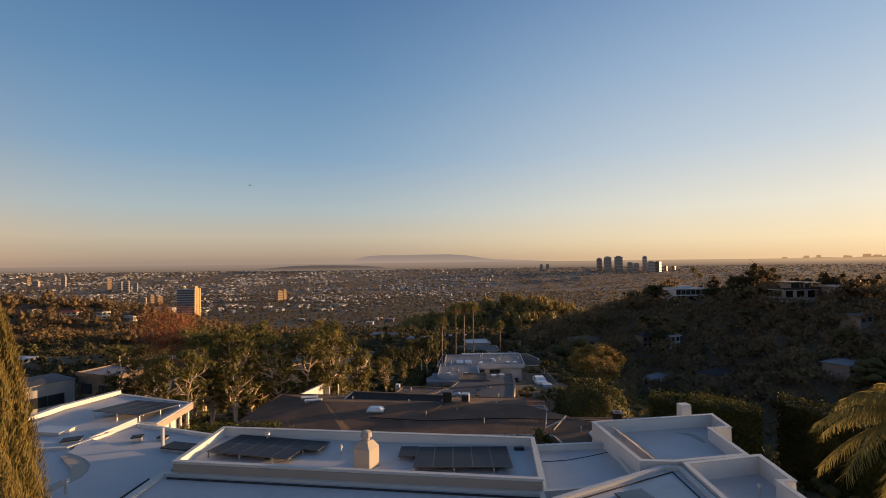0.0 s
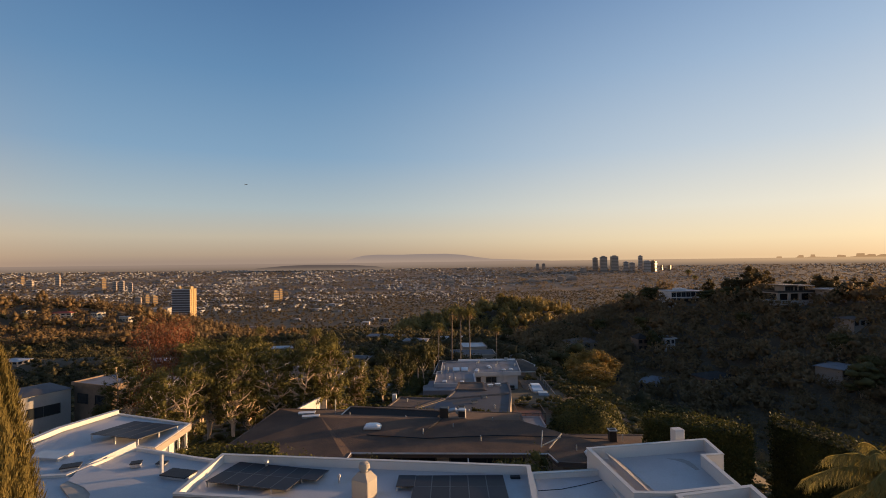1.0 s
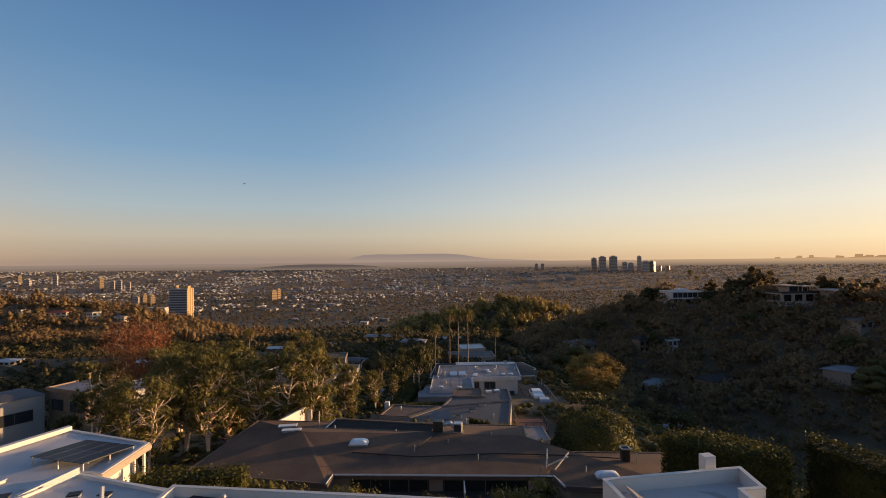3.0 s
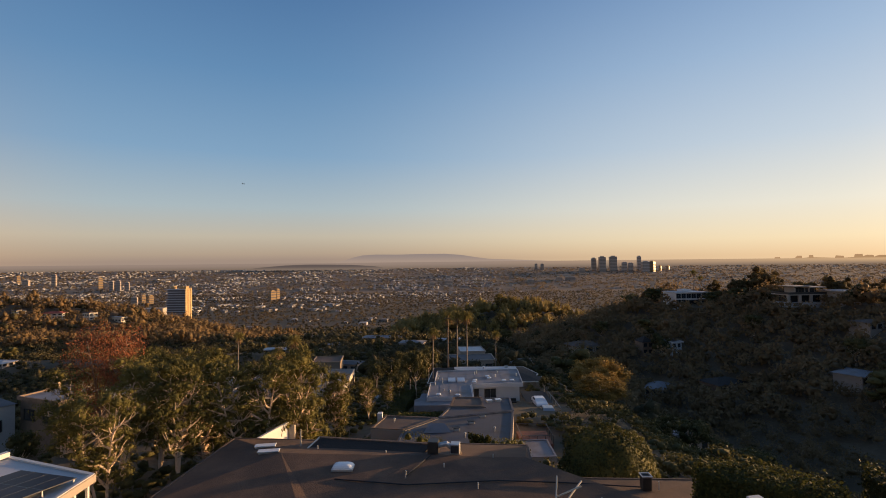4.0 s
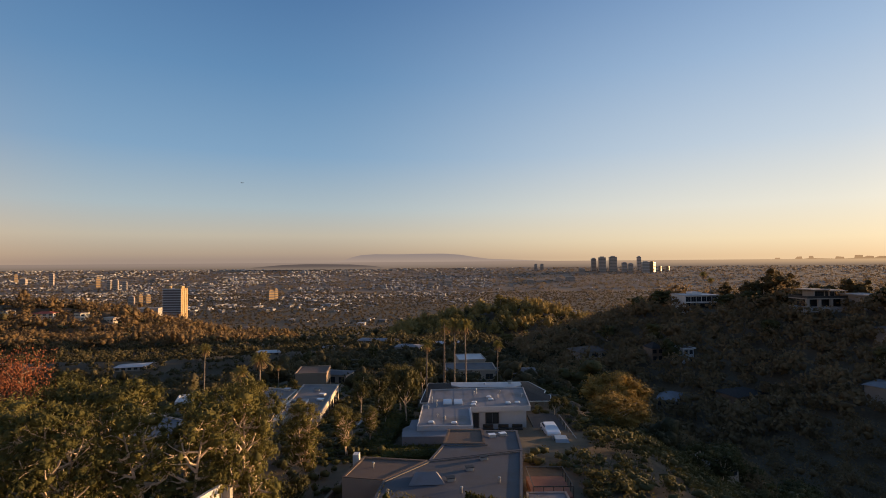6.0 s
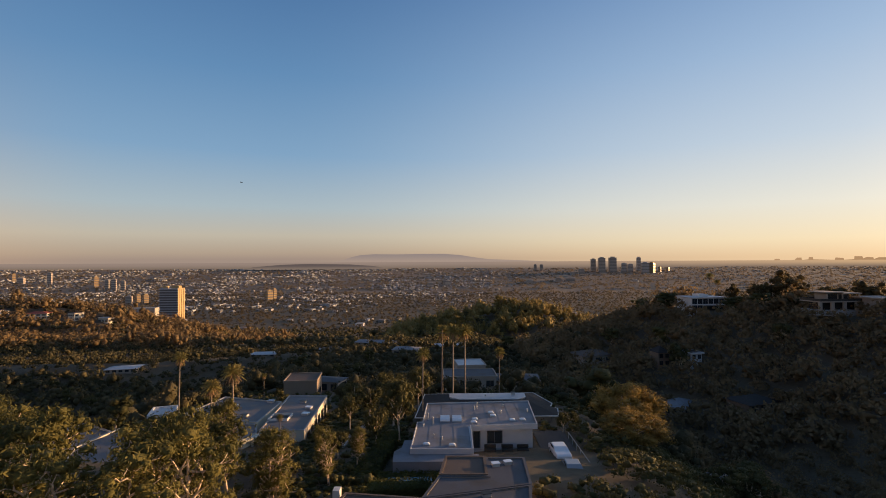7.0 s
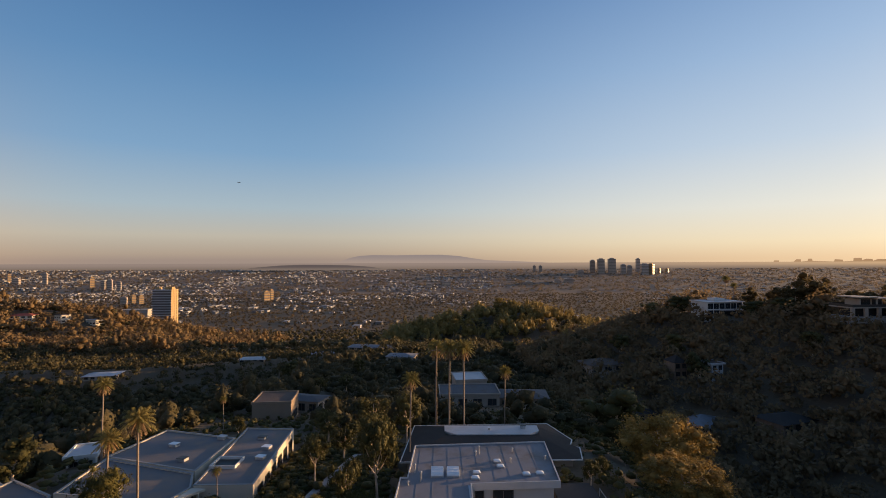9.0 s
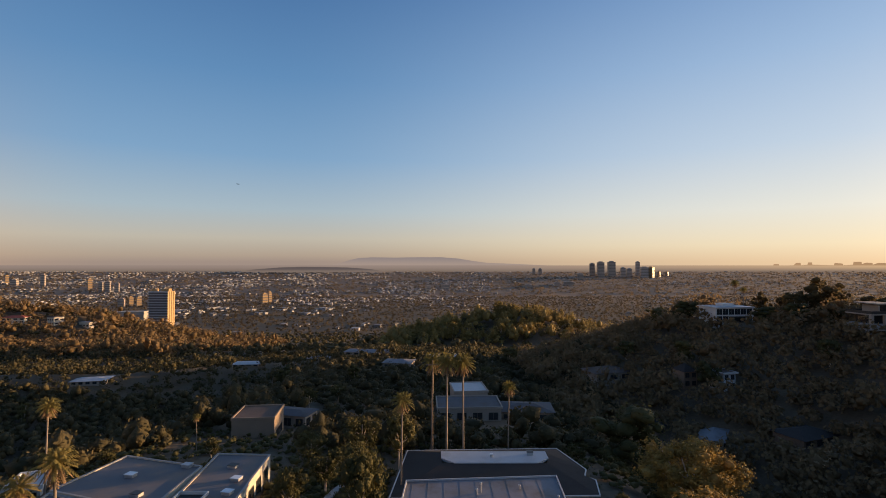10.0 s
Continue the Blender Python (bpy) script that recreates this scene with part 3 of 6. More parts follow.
# low walls on the left wing, skylights, pipes and hatches
bm = bmesh.new()
va = [bm.verts.new(p) for p in ((-22.2, 28.8, -1.3), (-20.9, 31.2, -1.3), (-20.9, 31.2, -0.55), (-22.2, 28.8, -0.95), (-22.45, 28.9, -1.3), (-21.15, 31.3, -1.3), (-21.15, 31.3, -0.55), (-22.45, 28.9, -0.95))]
for f in ((0, 1, 2, 3), (7, 6, 5, 4), (0, 4, 5, 1), (1, 5, 6, 2), (2, 6, 7, 3), (3, 7, 4, 0)):
    bm.faces.new([va[i] for i in f])
part("sloped_parapet", bm, STUCCO, white_house)
part("standpipe", tube([(-17.05, 27.4, -1.12), (-17.25, 27.75, -0.05)], [0.1, 0.1], 8), METAL, white_house, "leaning bright metal standpipe")
vent_pipe(white_house, -10.9, 26.6, -0.42, 0.35, 0.07)
vent_pipe(white_house, -6.6, 24.9, -0.42, 0.3, 0.05)
roof_hatch(white_house, -16.1, 27.4, -1.12, 1.6, 0.9, 0.16, -14, BLACK)
roof_hatch(white_house, -19.3, 28.7, -1.09, 0.5, 0.4, 0.22, 20, BLACK)
roof_hatch(white_house, -17.9, 28.9, -1.09, 0.5, 0.35, 0.12, 0, BLACK)
roof_hatch(white_house, -25.4, 30.1, -1.05, 2.0, 1.1, 0.15, -8, METAL)
roof_hatch(white_house, -22.9, 28.4, -1.05, 0.9, 0.6, 0.16, 24, BLACK)
roof_hatch(white_house, -22.2, 29.9, -1.05, 0.9, 0.8, 0.1, 14, WHITE_ROOF)
roof_hatch(white_house, 6.1, 19.3, -0.12, 1.15, 1.25, 0.05, 18, GLASS)
part("drip_line", tube([(3.2, 19.1, -0.1), (8.5, 21.8, -0.1), (8.55, 14.6, -0.1)], [0.035] * 3, 6), BLACK, white_house)
vent_pipe(white_house, 11.6, 20.8, -0.66, 0.35, 0.05)
vent_pipe(white_house, -18.2, 22.0, -0.97, 0.5, 0.08)
part("scupper", box(2.1, 2.6, 25.1, 25.35, -0.41, -0.3, 0.02), BLACK, white_house)
part("scupper", box(7.0, 7.16, 25.9, 26.1, -0.77, -0.6, 0.02), BLACK, white_house)
part("roof_crack", tube([(3.4, 24.6, -0.77), (4.6, 24.75, -0.77), (5.8, 25.2, -0.77), (7.0, 25.75, -0.77)], [0.02] * 4, 5), BLACK, white_house, "dark open seam across the roof")
part("ponding_stain", prism([(12.05, 26.2), (12.3, 26.3), (12.28, 27.3), (12.0, 27.7), (11.2, 27.75), (11.6, 27.45), (11.9, 27.1)], -0.519, -0.515), CONCRETE, white_house, "dried dirt stain in the roof corner")
for i, (p, q) in enumerate((((-13.9, 23.05), (2.7, 20.95)), ((-14.2, 22.4), (-14.6, 13.0)))):
    d = Vector((q[0] - p[0], q[1] - p[1], 0)).normalized()
    n = Vector((d.y, -d.x, 0)) * 0.55
    part("drain_pipe", tube([(p[0] + n.x, p[1] + n.y, -0.54), (q[0] + n.x, q[1] + n.y, -0.54)], [0.045, 0.045], 6), BLACK, white_house)
# terrace posts under the left wing's eave
for x, y in ((-20.05, 34.6), (-20.0, 35.5)):
    part("post", box(x - 0.07, x + 0.07, y - 0.07, y + 0.07, -5.0, -1.5), STUCCO, white_house)

solar_array("black solar panels in two staggered rows on a white roof", (-3.75 + 0.95, 22.55, -0.42), 1, 5, turn=-0.5)
solar_array("single black solar panel beside the larger array", (-3.62, 23.92, -0.42), 1, 1, turn=-0.5, rows=1, tilt=2.5, lift=0.16)
solar_array("black solar panels in two staggered rows on a white roof", (-13.2, 24.55, -0.42), 1, 5, turn=-13.0)
solar_array("black solar panel at the end of a roof array", (-8.55, 24.85, -0.42), 1, 1, turn=-13.0, rows=1, lift=0.16)
solar_array("tilted dark solar panels raised on steel legs", (-24.9, 32.7, -1.05), 1, 4, turn=-15.0, lift=0.24, tilt=4, w=1.0, d=1.7)

# the brown gravel-roofed house next down the slope
gravel_house = thing("gravel_roof_house", "low house with a dark gravel roof, raised clerestory and white fin", "house")
B = [(-19.4, 39.4), (-8.8, 37.4), (-8.65, 38.9), (6.6, 38.4), (7.1, 36.8), (16.0, 35.5), (16.4, 42.1), (5.7, 42.6), (6.05, 48.5), (-18.4, 50.6)]
FOOT.append(B)
part("wall", prism(inset(B, 0.7), -8.4, -4.6), BEIGE, gravel_house)
bm = bmesh.new()
ev = [bm.verts.new((x, y, -4.4)) for x, y in B]
rv = [bm.verts.new(p) for p in ((-12.8, 45.6, -3.72), (5.4, 45.0, -3.95), (11.5, 39.0, -4.1))]
for f in ((0, 1, "a"), (1, 2, "a"), (2, 3, "b", "a"), (3, 4, "c"), (3, "c", "b"), (4, 5, "c"), (5, 6, "c"), (6, 7, "b", "c"), (7, 8, "b"), (8, 9, "a", "b"), (9, 0, "a")):
    bm.faces.new([ev[i] if isinstance(i, int) else rv["abc".index(i)] for i in f])
part("roof", bm, GRAVEL, gravel_house)
part("fascia", ring(inset(B, -0.05), 0.12, -4.72, -4.42), TAN_ROOF, gravel_house)
part("drip_edge", ring(inset(B, -0.08), 0.14, -4.42, -4.35), TAN_ROOF, gravel_house)
for p, q in (((-8.85, 37.3), (-8.72, 38.78)), ((-8.72, 38.78), (6.68, 38.28)), ((6.68, 38.28), (7.05, 36.7))):
    part("gutter", tube([(p[0], p[1], -4.38), (q[0], q[1], -4.38)], [0.07, 0.07], 8), COPING, gravel_house, "pale gutter along the front eave")
# sunken front court: a dark flat sheet stands for its shade, with a pale divider
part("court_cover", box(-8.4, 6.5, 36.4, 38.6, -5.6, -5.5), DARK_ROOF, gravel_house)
part("court_divider", box(0.42, 0.5, 36.4, 38.2, -5.5, -4.6), COPING, gravel_house)
bm = bmesh.new()
va = [bm.verts.new(p) for p in ((-11.3, 47.2, -4.1), (-2.6, 45.5, -4.1), (-1.4, 47.0, -3.7), (-10.6, 48.7, -3.7), (-10.5, 49.7, -4.4), (-1.3, 48.2, -4.4))]
for f in ((0, 1, 2, 3), (3, 2, 5, 4), (1, 5, 2), (0, 3, 4), (0, 4, 5, 1)):
    bm.faces.new([va[i] for i in f])
part("clerestory", bm, DARK_ROOF, gravel_house, "dark sloping clerestory band")
part("clerestory_rim", prism([(-10.75, 48.62), (-1.35, 46.9), (-1.3, 47.15), (-10.7, 48.87)], -3.74, -3.64), TAN_ROOF, gravel_house)
part("clerestory_rim", tube([(-11.35, 47.1, -4.05), (-10.7, 48.7, -3.68)], [0.06, 0.06], 6), COPING, gravel_house)
bm = bmesh.new()
va = [bm.verts.new(p) for p in ((-16.4, 50.7, -8.6), (-15.05, 54.4, -8.6), (-15.05, 54.4, -4.29), (-16.4, 50.7, -4.42), (-16.62, 50.78, -8.6), (-15.27, 54.48, -8.6), (-15.27, 54.48, -4.29), (-16.62, 50.78, -4.42))]
for f in ((0, 1, 2, 3), (7, 6, 5, 4), (0, 4, 5, 1), (1, 5, 6, 2), (2, 6, 7, 3), (3, 7, 4, 0)):
    bm.faces.new([va[i] for i in f])
part("fin", bm, STUCCO, gravel_house, "white stucco fin wall with a rising top")
part("fin_box", box(-15.04, -14.5, 54.42, 54.9, -8.6, -4.62, 0.01), CREAM_WHITE, gravel_house)
dome_skylight(gravel_house, -7.7, 43.4, -4.0, 1.5, 1.0)
dome_skylight(gravel_house, 10.2, 37.8, -4.28, 1.6, 0.8)
roof_hatch(gravel_house, -14.7, 47.6, -4.05, 1.5, 0.5, 0.16, 8, DOME)
roof_hatch(gravel_house, -13.9, 46.1, -3.9, 1.5, 0.45, 0.16, 8, DOME)
for x, y, h in ((-12.0, 47.9, 1.3), (-10.4, 46.9, 0.4), (-5.0, 46.0, 0.3), (3.0, 45.0, 0.35), (-3.2, 42.2, 0.4), (-0.6, 43.6, 0.3), (1.6, 40.6, 0.3), (13.1, 40.2, 0.4), (8.9, 38.4, 0.3)):
    vent_pipe(gravel_house, x, y, -4.15, h + 0.1, 0.05, False)
part("roof_cable", tube([(-8, 42.0, -4.08), (-3, 41.2, -4.14), (3, 41.6, -4.1), (7.5, 41.2, -4.1), (12, 40.5, -4.1)], [0.04] * 5, 5), BLACK, gravel_house)
part("roof_cable", tube([(-3.2, 42.2, -4.0), (-2.2, 44.0, -3.85), (-1.2, 46.2, -3.9)], [0.05] * 3, 5), BLACK, gravel_house)
for x, y, a in ((6.4, 39.4, -12), (6.9, 38.9, 38), (6.3, 39.1, 75)):
    part("timber_brace", box(0, 1.7, -0.04, 0.04, 0, 0.08), CREAM, gravel_house, at=pose(x, y, -4.2, 0, -28, a))
pane(gravel_house, (-7.6, 39.55), (-2.0, 39.37), -7.2, -5.0, 4)
pane(gravel_house, (-1.0, 39.33), (5.0, 39.13), -7.2, -5.0, 4)

ac = thing("rooftop_air_conditioner", "dark rooftop air conditioner with pale ducts on gravel", "air conditioner", at=(-0.9, 45.9, -3.95), turn=-8)
part("cabinet", box(-0.9, -0.1, -0.4, 0.4, 0.06, 0.95, 0.03), DARKMETAL, ac)
part("duct", tube([(-0.1, 0, 0.6), (0.5, 0, 0.75), (0.9, 0.1, 0.4)], [0.2, 0.2, 0.2], 9), METAL, ac)
part("cabinet", box(0.8, 1.5, -0.3, 0.4, 0.06, 0.8, 0.03), METAL, ac)
part("grille", box(0.85, 1.45, -0.33, -0.31, 0.15, 0.7), BLACK, ac)
part("skid", box(-1.0, 1.6, -0.35, 0.4, -0.02, 0.06), WOOD, ac)
pot = thing("rooftop_flue", "black metal flue box on a gravel roof", "flue", at=(12.35, 40.4, -4.1))
part("shaft", box(-0.28, 0.28, -0.28, 0.28, -0.1, 0.75, 0.02), DARKMETAL, pot)
part("rim", ring([(-0.33, -0.33), (0.33, -0.33), (0.33, 0.33), (-0.33, 0.33)], 0.06, 0.75, 0.83), METAL, pot)

# the long house with a patchy grey roof
grey_house = thing("grey_roof_house", "low rambling house with a patched grey roof", "house")
block(grey_house, [(-5.9, 58.8), (6.3, 59.6), (8.1, 71.2), (-1.4, 68.8), (-5.3, 64.6)], -8.75, -8.7, -12.6, BEIGE, DARK_GREY_ROOF, 0.2, cope=DARK_GREY_ROOF)
block(grey_house, [(-9.1, 65.3), (-5.35, 64.65), (-1.45, 68.85), (-7.9, 69.8)], -8.72, -8.66, -12.6, BEIGE, TAN_ROOF, 0.2, cope=TAN_ROOF)
block(grey_house, [(-1.35, 68.85), (8.15, 71.25), (8.45, 77.0), (4.6, 77.0), (4.5, 72.9), (0.0, 72.95)], -8.72, -8.66, -12.6, BEIGE, DARK_GREY_ROOF, 0.2, cope=DARK_GREY_ROOF)
block(grey_house, [(0.02, 73.0), (4.45, 72.95), (4.55, 77.1), (0.6, 77.2)], -8.62, -8.56, -12.6, BEIGE, TAN_ROOF, 0.2, cope=TAN_ROOF)
part("white_pier", box(-8.9, -8.3, 69.4, 70.2, -12, -8.3, 0.02), STUCCO, grey_house)
bm = bmesh.new()
va = [bm.verts.new(p) for p in ((-3.0, 63.6, -8.7), (0.2, 63.8, -8.7), (-0.3, 65.8, -8.7), (-2.6, 65.7, -8.7), (-2.4, 64.5, -7.9), (-0.6, 64.6, -7.9))]
for f in ((0, 1, 5, 4), (1, 2, 5), (2, 3, 4, 5), (3, 0, 4)):
    bm.faces.new([va[i] for i in f])
part("lantern_roof", bm, GREY_ROOF, grey_house)
for x, y in ((4.0, 69.2), (5.4, 75.2), (6.6, 75.6), (0.7, 64.6), (2.5, 66.8)):
    roof_hatch(grey_house, x, y, -8.74, 0.7, 0.5, 0.3, 15, DOME if y > 75 else BLACK)
for x, y in ((-4.6, 62.0), (1.6, 62.4), (5.0, 64.2), (-6.6, 67.5)):
    vent_pipe(grey_house, x, y, -8.75, 0.4, 0.07)
part("deck", box(8.3, 12.0, 66.0, 70.3, -11.9, -10.9, 0.02), REDDECK, grey_house)
part("deck_rail", ring([(8.3, 66.0), (12.0, 66.0), (12.0, 70.3), (8.3, 70.3)], 0.06, -10.0, -9.92), DARKMETAL, grey_house)
for k in range(5):
    part("rail_post", box(8.3 + 0.91 * k, 8.36 + 0.91 * k, 66.0, 66.06, -10.9, -10.0), DARKMETAL, grey_house)
    part("rail_post", box(11.94, 12.0, 66.05 + 1.0 * k, 66.11 + 1.0 * k, -10.9, -10.0), DARKMETAL, grey_house)
block(grey_house, [(7.0, 60.5), (11.2, 60.8), (11.2, 65.6), (7.6, 65.6)], -10.3, -10.27, -12.8, BEIGE, GREY_ROOF, 0.15, cope=GREY_ROOF)

# the pale house with the broad flat roof and the terrace
pale_house = thing("pale_flat_roof_house", "broad pale house with a grey-white flat roof and terrace", "house")
C = [(-3.4, 84.05), (3.85, 84.05), (3.95, 91.8), (12.65, 92.3), (13.25, 102.8), (-2.1, 101.7), (-2.4, 93.3), (-3.1, 93.3)]
FOOT.append(C)
FOOT.append([(-6.2, 79.5), (17.6, 79.5), (17.6, 99.0), (-6.2, 93.0)])
FOOT.append([(8, 60), (12.2, 60), (12.2, 71), (8, 71)])
part("wall", prism([(-3.2, 84.3), (3.6, 84.3), (3.75, 92.6), (12.1, 92.9), (12.6, 102.4), (-1.9, 101.3), (-2.2, 93.5), (-2.9, 93.5)], -16.5, -10.95), PALE_GREY, pale_house)
part("roof", prism(inset(C, 0.12), -10.95, -10.6), GREY_ROOF, pale_house, "grey-white coated flat roof with seams")
part("fascia", ring(C, 0.12, -11.15, -10.45), PALE_GREY, pale_house)
for x in np.arange(-1.4, 12.4, 1.55):
    part("roof_seam", box(x - 0.03, x + 0.03, 92.6 if x > 3.6 else 84.4, 101.4 + 0.06 * x, -10.6, -10.585), GREY_ROOF, pale_house)
for k, (x, y) in enumerate(((0.6, 94.4), (2.2, 94.4))):
    s = new("skylight"); s.parent = pale_house; s.matrix_basis = pose(x, y, -10.6)
    part("curb", box(-0.65, 0.65, -1.0, 1.0, 0, 0.16, 0.02), METAL, s)
    for j in range(3):
        part("vault", tube([(-0.62, -0.66 + j * 0.66, 0.14), (0.62, -0.66 + j * 0.66, 0.14)], [0.31, 0.31], 10), DOME, s)
for x, y in ((7.0, 97.2), (7.2, 95.9), (4.6, 94.4), (4.4, 93.2), (9.6, 94.0), (11.0, 94.2), (-1.6, 85.6), (1.4, 85.3)):
    dome_skylight(pale_house, x, y, -10.6, 0.8, 0.6, 0, 0.15)
for x, y, h in ((-1.7, 94.6, 0.8), (-2.2, 91.8, 0.3), (-1.0, 92.6, 0.9), (5.2, 99.3, 0.8), (4.8, 99.0, 0.4), (8.4, 97.0, 0.4), (12.2, 97.6, 0.4), (-0.8, 88.0, 0.3), (0.2, 87.2, 0.3), (9.0, 100.0, 0.3)):
    vent_pipe(pale_house, x, y, -10.6, h, 0.07)
pane(pale_house, (6.1, 92.66), (8.1, 92.73), -13.1, -11.5, 2)
pane(pale_house, (4.3, 92.595), (5.2, 92.63), -13.65, -11.5, 1, name="door")
part("terrace", box(3.9, 13.0, 86.5, 92.55, -16.5, -13.72), PATIO, pale_house)
part("lower_roof", prism([(-5.15, 81.9), (4.4, 82.0), (4.4, 84.0), (-3.5, 84.0), (-3.2, 88.4), (-4.35, 88.3), (-4.5, 86.0), (-5.3, 84.8)], -16.5, -11.05), GREY_ROOF, pale_house)
part("terrace", box(4.45, 13.0, 82.0, 86.45, -16.5, -13.8), PATIO, pale_house)
part("stair", box(3.62, 3.84, 84.2, 91.7, -13.7, -10.58), STUCCO, pale_house)

# the dark-roofed house behind it
dark_house = thing("dark_roof_house", "long house with a dark shingle roof and a white flat crown", "house")
K = [(-4.0, 103.8), (18.2, 104.4), (18.9, 108.1), (17.9, 109.0), (18.6, 110.9), (16.6, 117.5), (-3.0, 116.8)]
FOOT.append(K)
part("wall", prism([(-3.2, 104.6), (17.2, 105.2), (17.2, 110.0), (15.9, 116.6), (-2.3, 116.0)], -18.5, -13.3), BEIGE, dark_house)
bm = bmesh.new()
ev = [bm.verts.new((x, y, -13.3)) for x, y in K]
iv = [bm.verts.new((x, y, -12.7)) for x, y in ((1.5, 111.4), (13.9, 111.3), (14.2, 111.6), (14.3, 112.0), (14.4, 112.6), (14.5, 114.7), (1.5, 114.7))]
for k in range(7):
    bm.faces.new((ev[k], ev[(k + 1) % 7], iv[(k + 1) % 7], iv[k]))
part("roof", bm, DARK_ROOF, dark_house)
part("flat_crown", prism([(3.0, 111.2), (13.0, 111.2), (14.5, 112.6), (14.55, 114.75), (1.4, 114.75), (1.4, 112.6)], -12.9, -12.6, 0.02), WHITE_ROOF, dark_house)
part("gutter", ring(inset(K, -0.06), 0.14, -13.42, -13.26), COPING, dark_house)
roof_hatch(dark_house, 12.4, 113.6, -12.6, 0.7, 0.6, 0.4, 0, DARKMETAL)
roof_hatch(dark_house, 7.6, 113.0, -12.6, 0.3, 0.3, 0.3, 0, DOME)

# the long white house among the pines
sunny_house = thing("long_white_house", "long low white house with grey roofs and sunlit walls", "house")
for poly, z, top in (([(-25.3, 96.6), (-19.0, 96.7), (-19.9, 114.0), (-26.6, 114.3)], -12.8, -12.7), ([(-39.8, 104.4), (-26.95, 100.2), (-26.7, 110.6), (-37.6, 113.8)], -12.85, -12.74),
                     ([(-39.0, 95.2), (-26.4, 93.3), (-25.5, 96.5), (-27.0, 100.0), (-39.7, 104.2)], -13.0, -12.88), ([(-44.0, 84.5), (-33.5, 86.5), (-38.2, 90.6), (-39.4, 95.4), (-46.4, 99.1), (-47.6, 92.0)], -13.3, -13.16),
                     ([(-47.75, 91.0), (-46.8, 98.1), (-53.1, 101.7), (-55.0, 93.0)], -13.35, -13.2), ([(-55.2, 94.0), (-53.6, 100.9), (-58.5, 103.0), (-61.0, 96.0)], -13.4, -13.25)):
    block(sunny_house, poly, z, top, -18.5, CREAM, DUSTY_ROOF, 0.16, cope=CONCRETE)
# no hole here: a dark sheet paints the shade down in the well
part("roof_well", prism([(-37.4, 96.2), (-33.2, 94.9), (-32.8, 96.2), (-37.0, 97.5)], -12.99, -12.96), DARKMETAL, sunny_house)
part("porch_roof", prism([(-26.3, 93.2), (-23.9, 96.4), (-25.4, 96.6)], -13.2, -12.95), CREAM, sunny_house)
for x, y in ((-24.6, 96.1), (-25.5, 94.8), (-24.1, 97.5)):
    part("post", box(x - 0.12, x + 0.12, y - 0.12, y + 0.12, -17.6, -13.1), CREAM, sunny_house)
for k in range(6):
    y = 98.2 + k * 2.6
    s = (y - 96.7) / 17.3 * -0.9
    pane(sunny_house, (-18.98 + s, y), (-19.04 + s, y + 1.5), -15.9, -13.6, 2)
# dark sheet on the roof in place of the well's shaded depth
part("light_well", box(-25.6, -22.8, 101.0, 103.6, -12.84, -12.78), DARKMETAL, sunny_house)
part("light_well_curb", ring([(-25.7, 100.9), (-22.7, 100.9), (-22.7, 103.7), (-25.7, 103.7)], 0.12, -12.82, -12.45), STUCCO, sunny_house)
for x, y, m in ((-33.5, 108.0, DOME), (-28.5, 110.6, WHITE_ROOF), (-23.0, 110.4, DARKMETAL), (-21.2, 107.0, DOME), (-20.8, 103.8, DOME), (-30.0, 103.4, DARKMETAL)):
    roof_hatch(sunny_house, x, y, -12.85, 1.0, 0.8, 0.35, -12, m)
part("skylight_well", ring([(-37.5, 96.1), (-33.1, 94.8), (-32.7, 96.3), (-36.9, 97.6)], 0.1, -13.0, -12.78), CONCRETE, sunny_house)


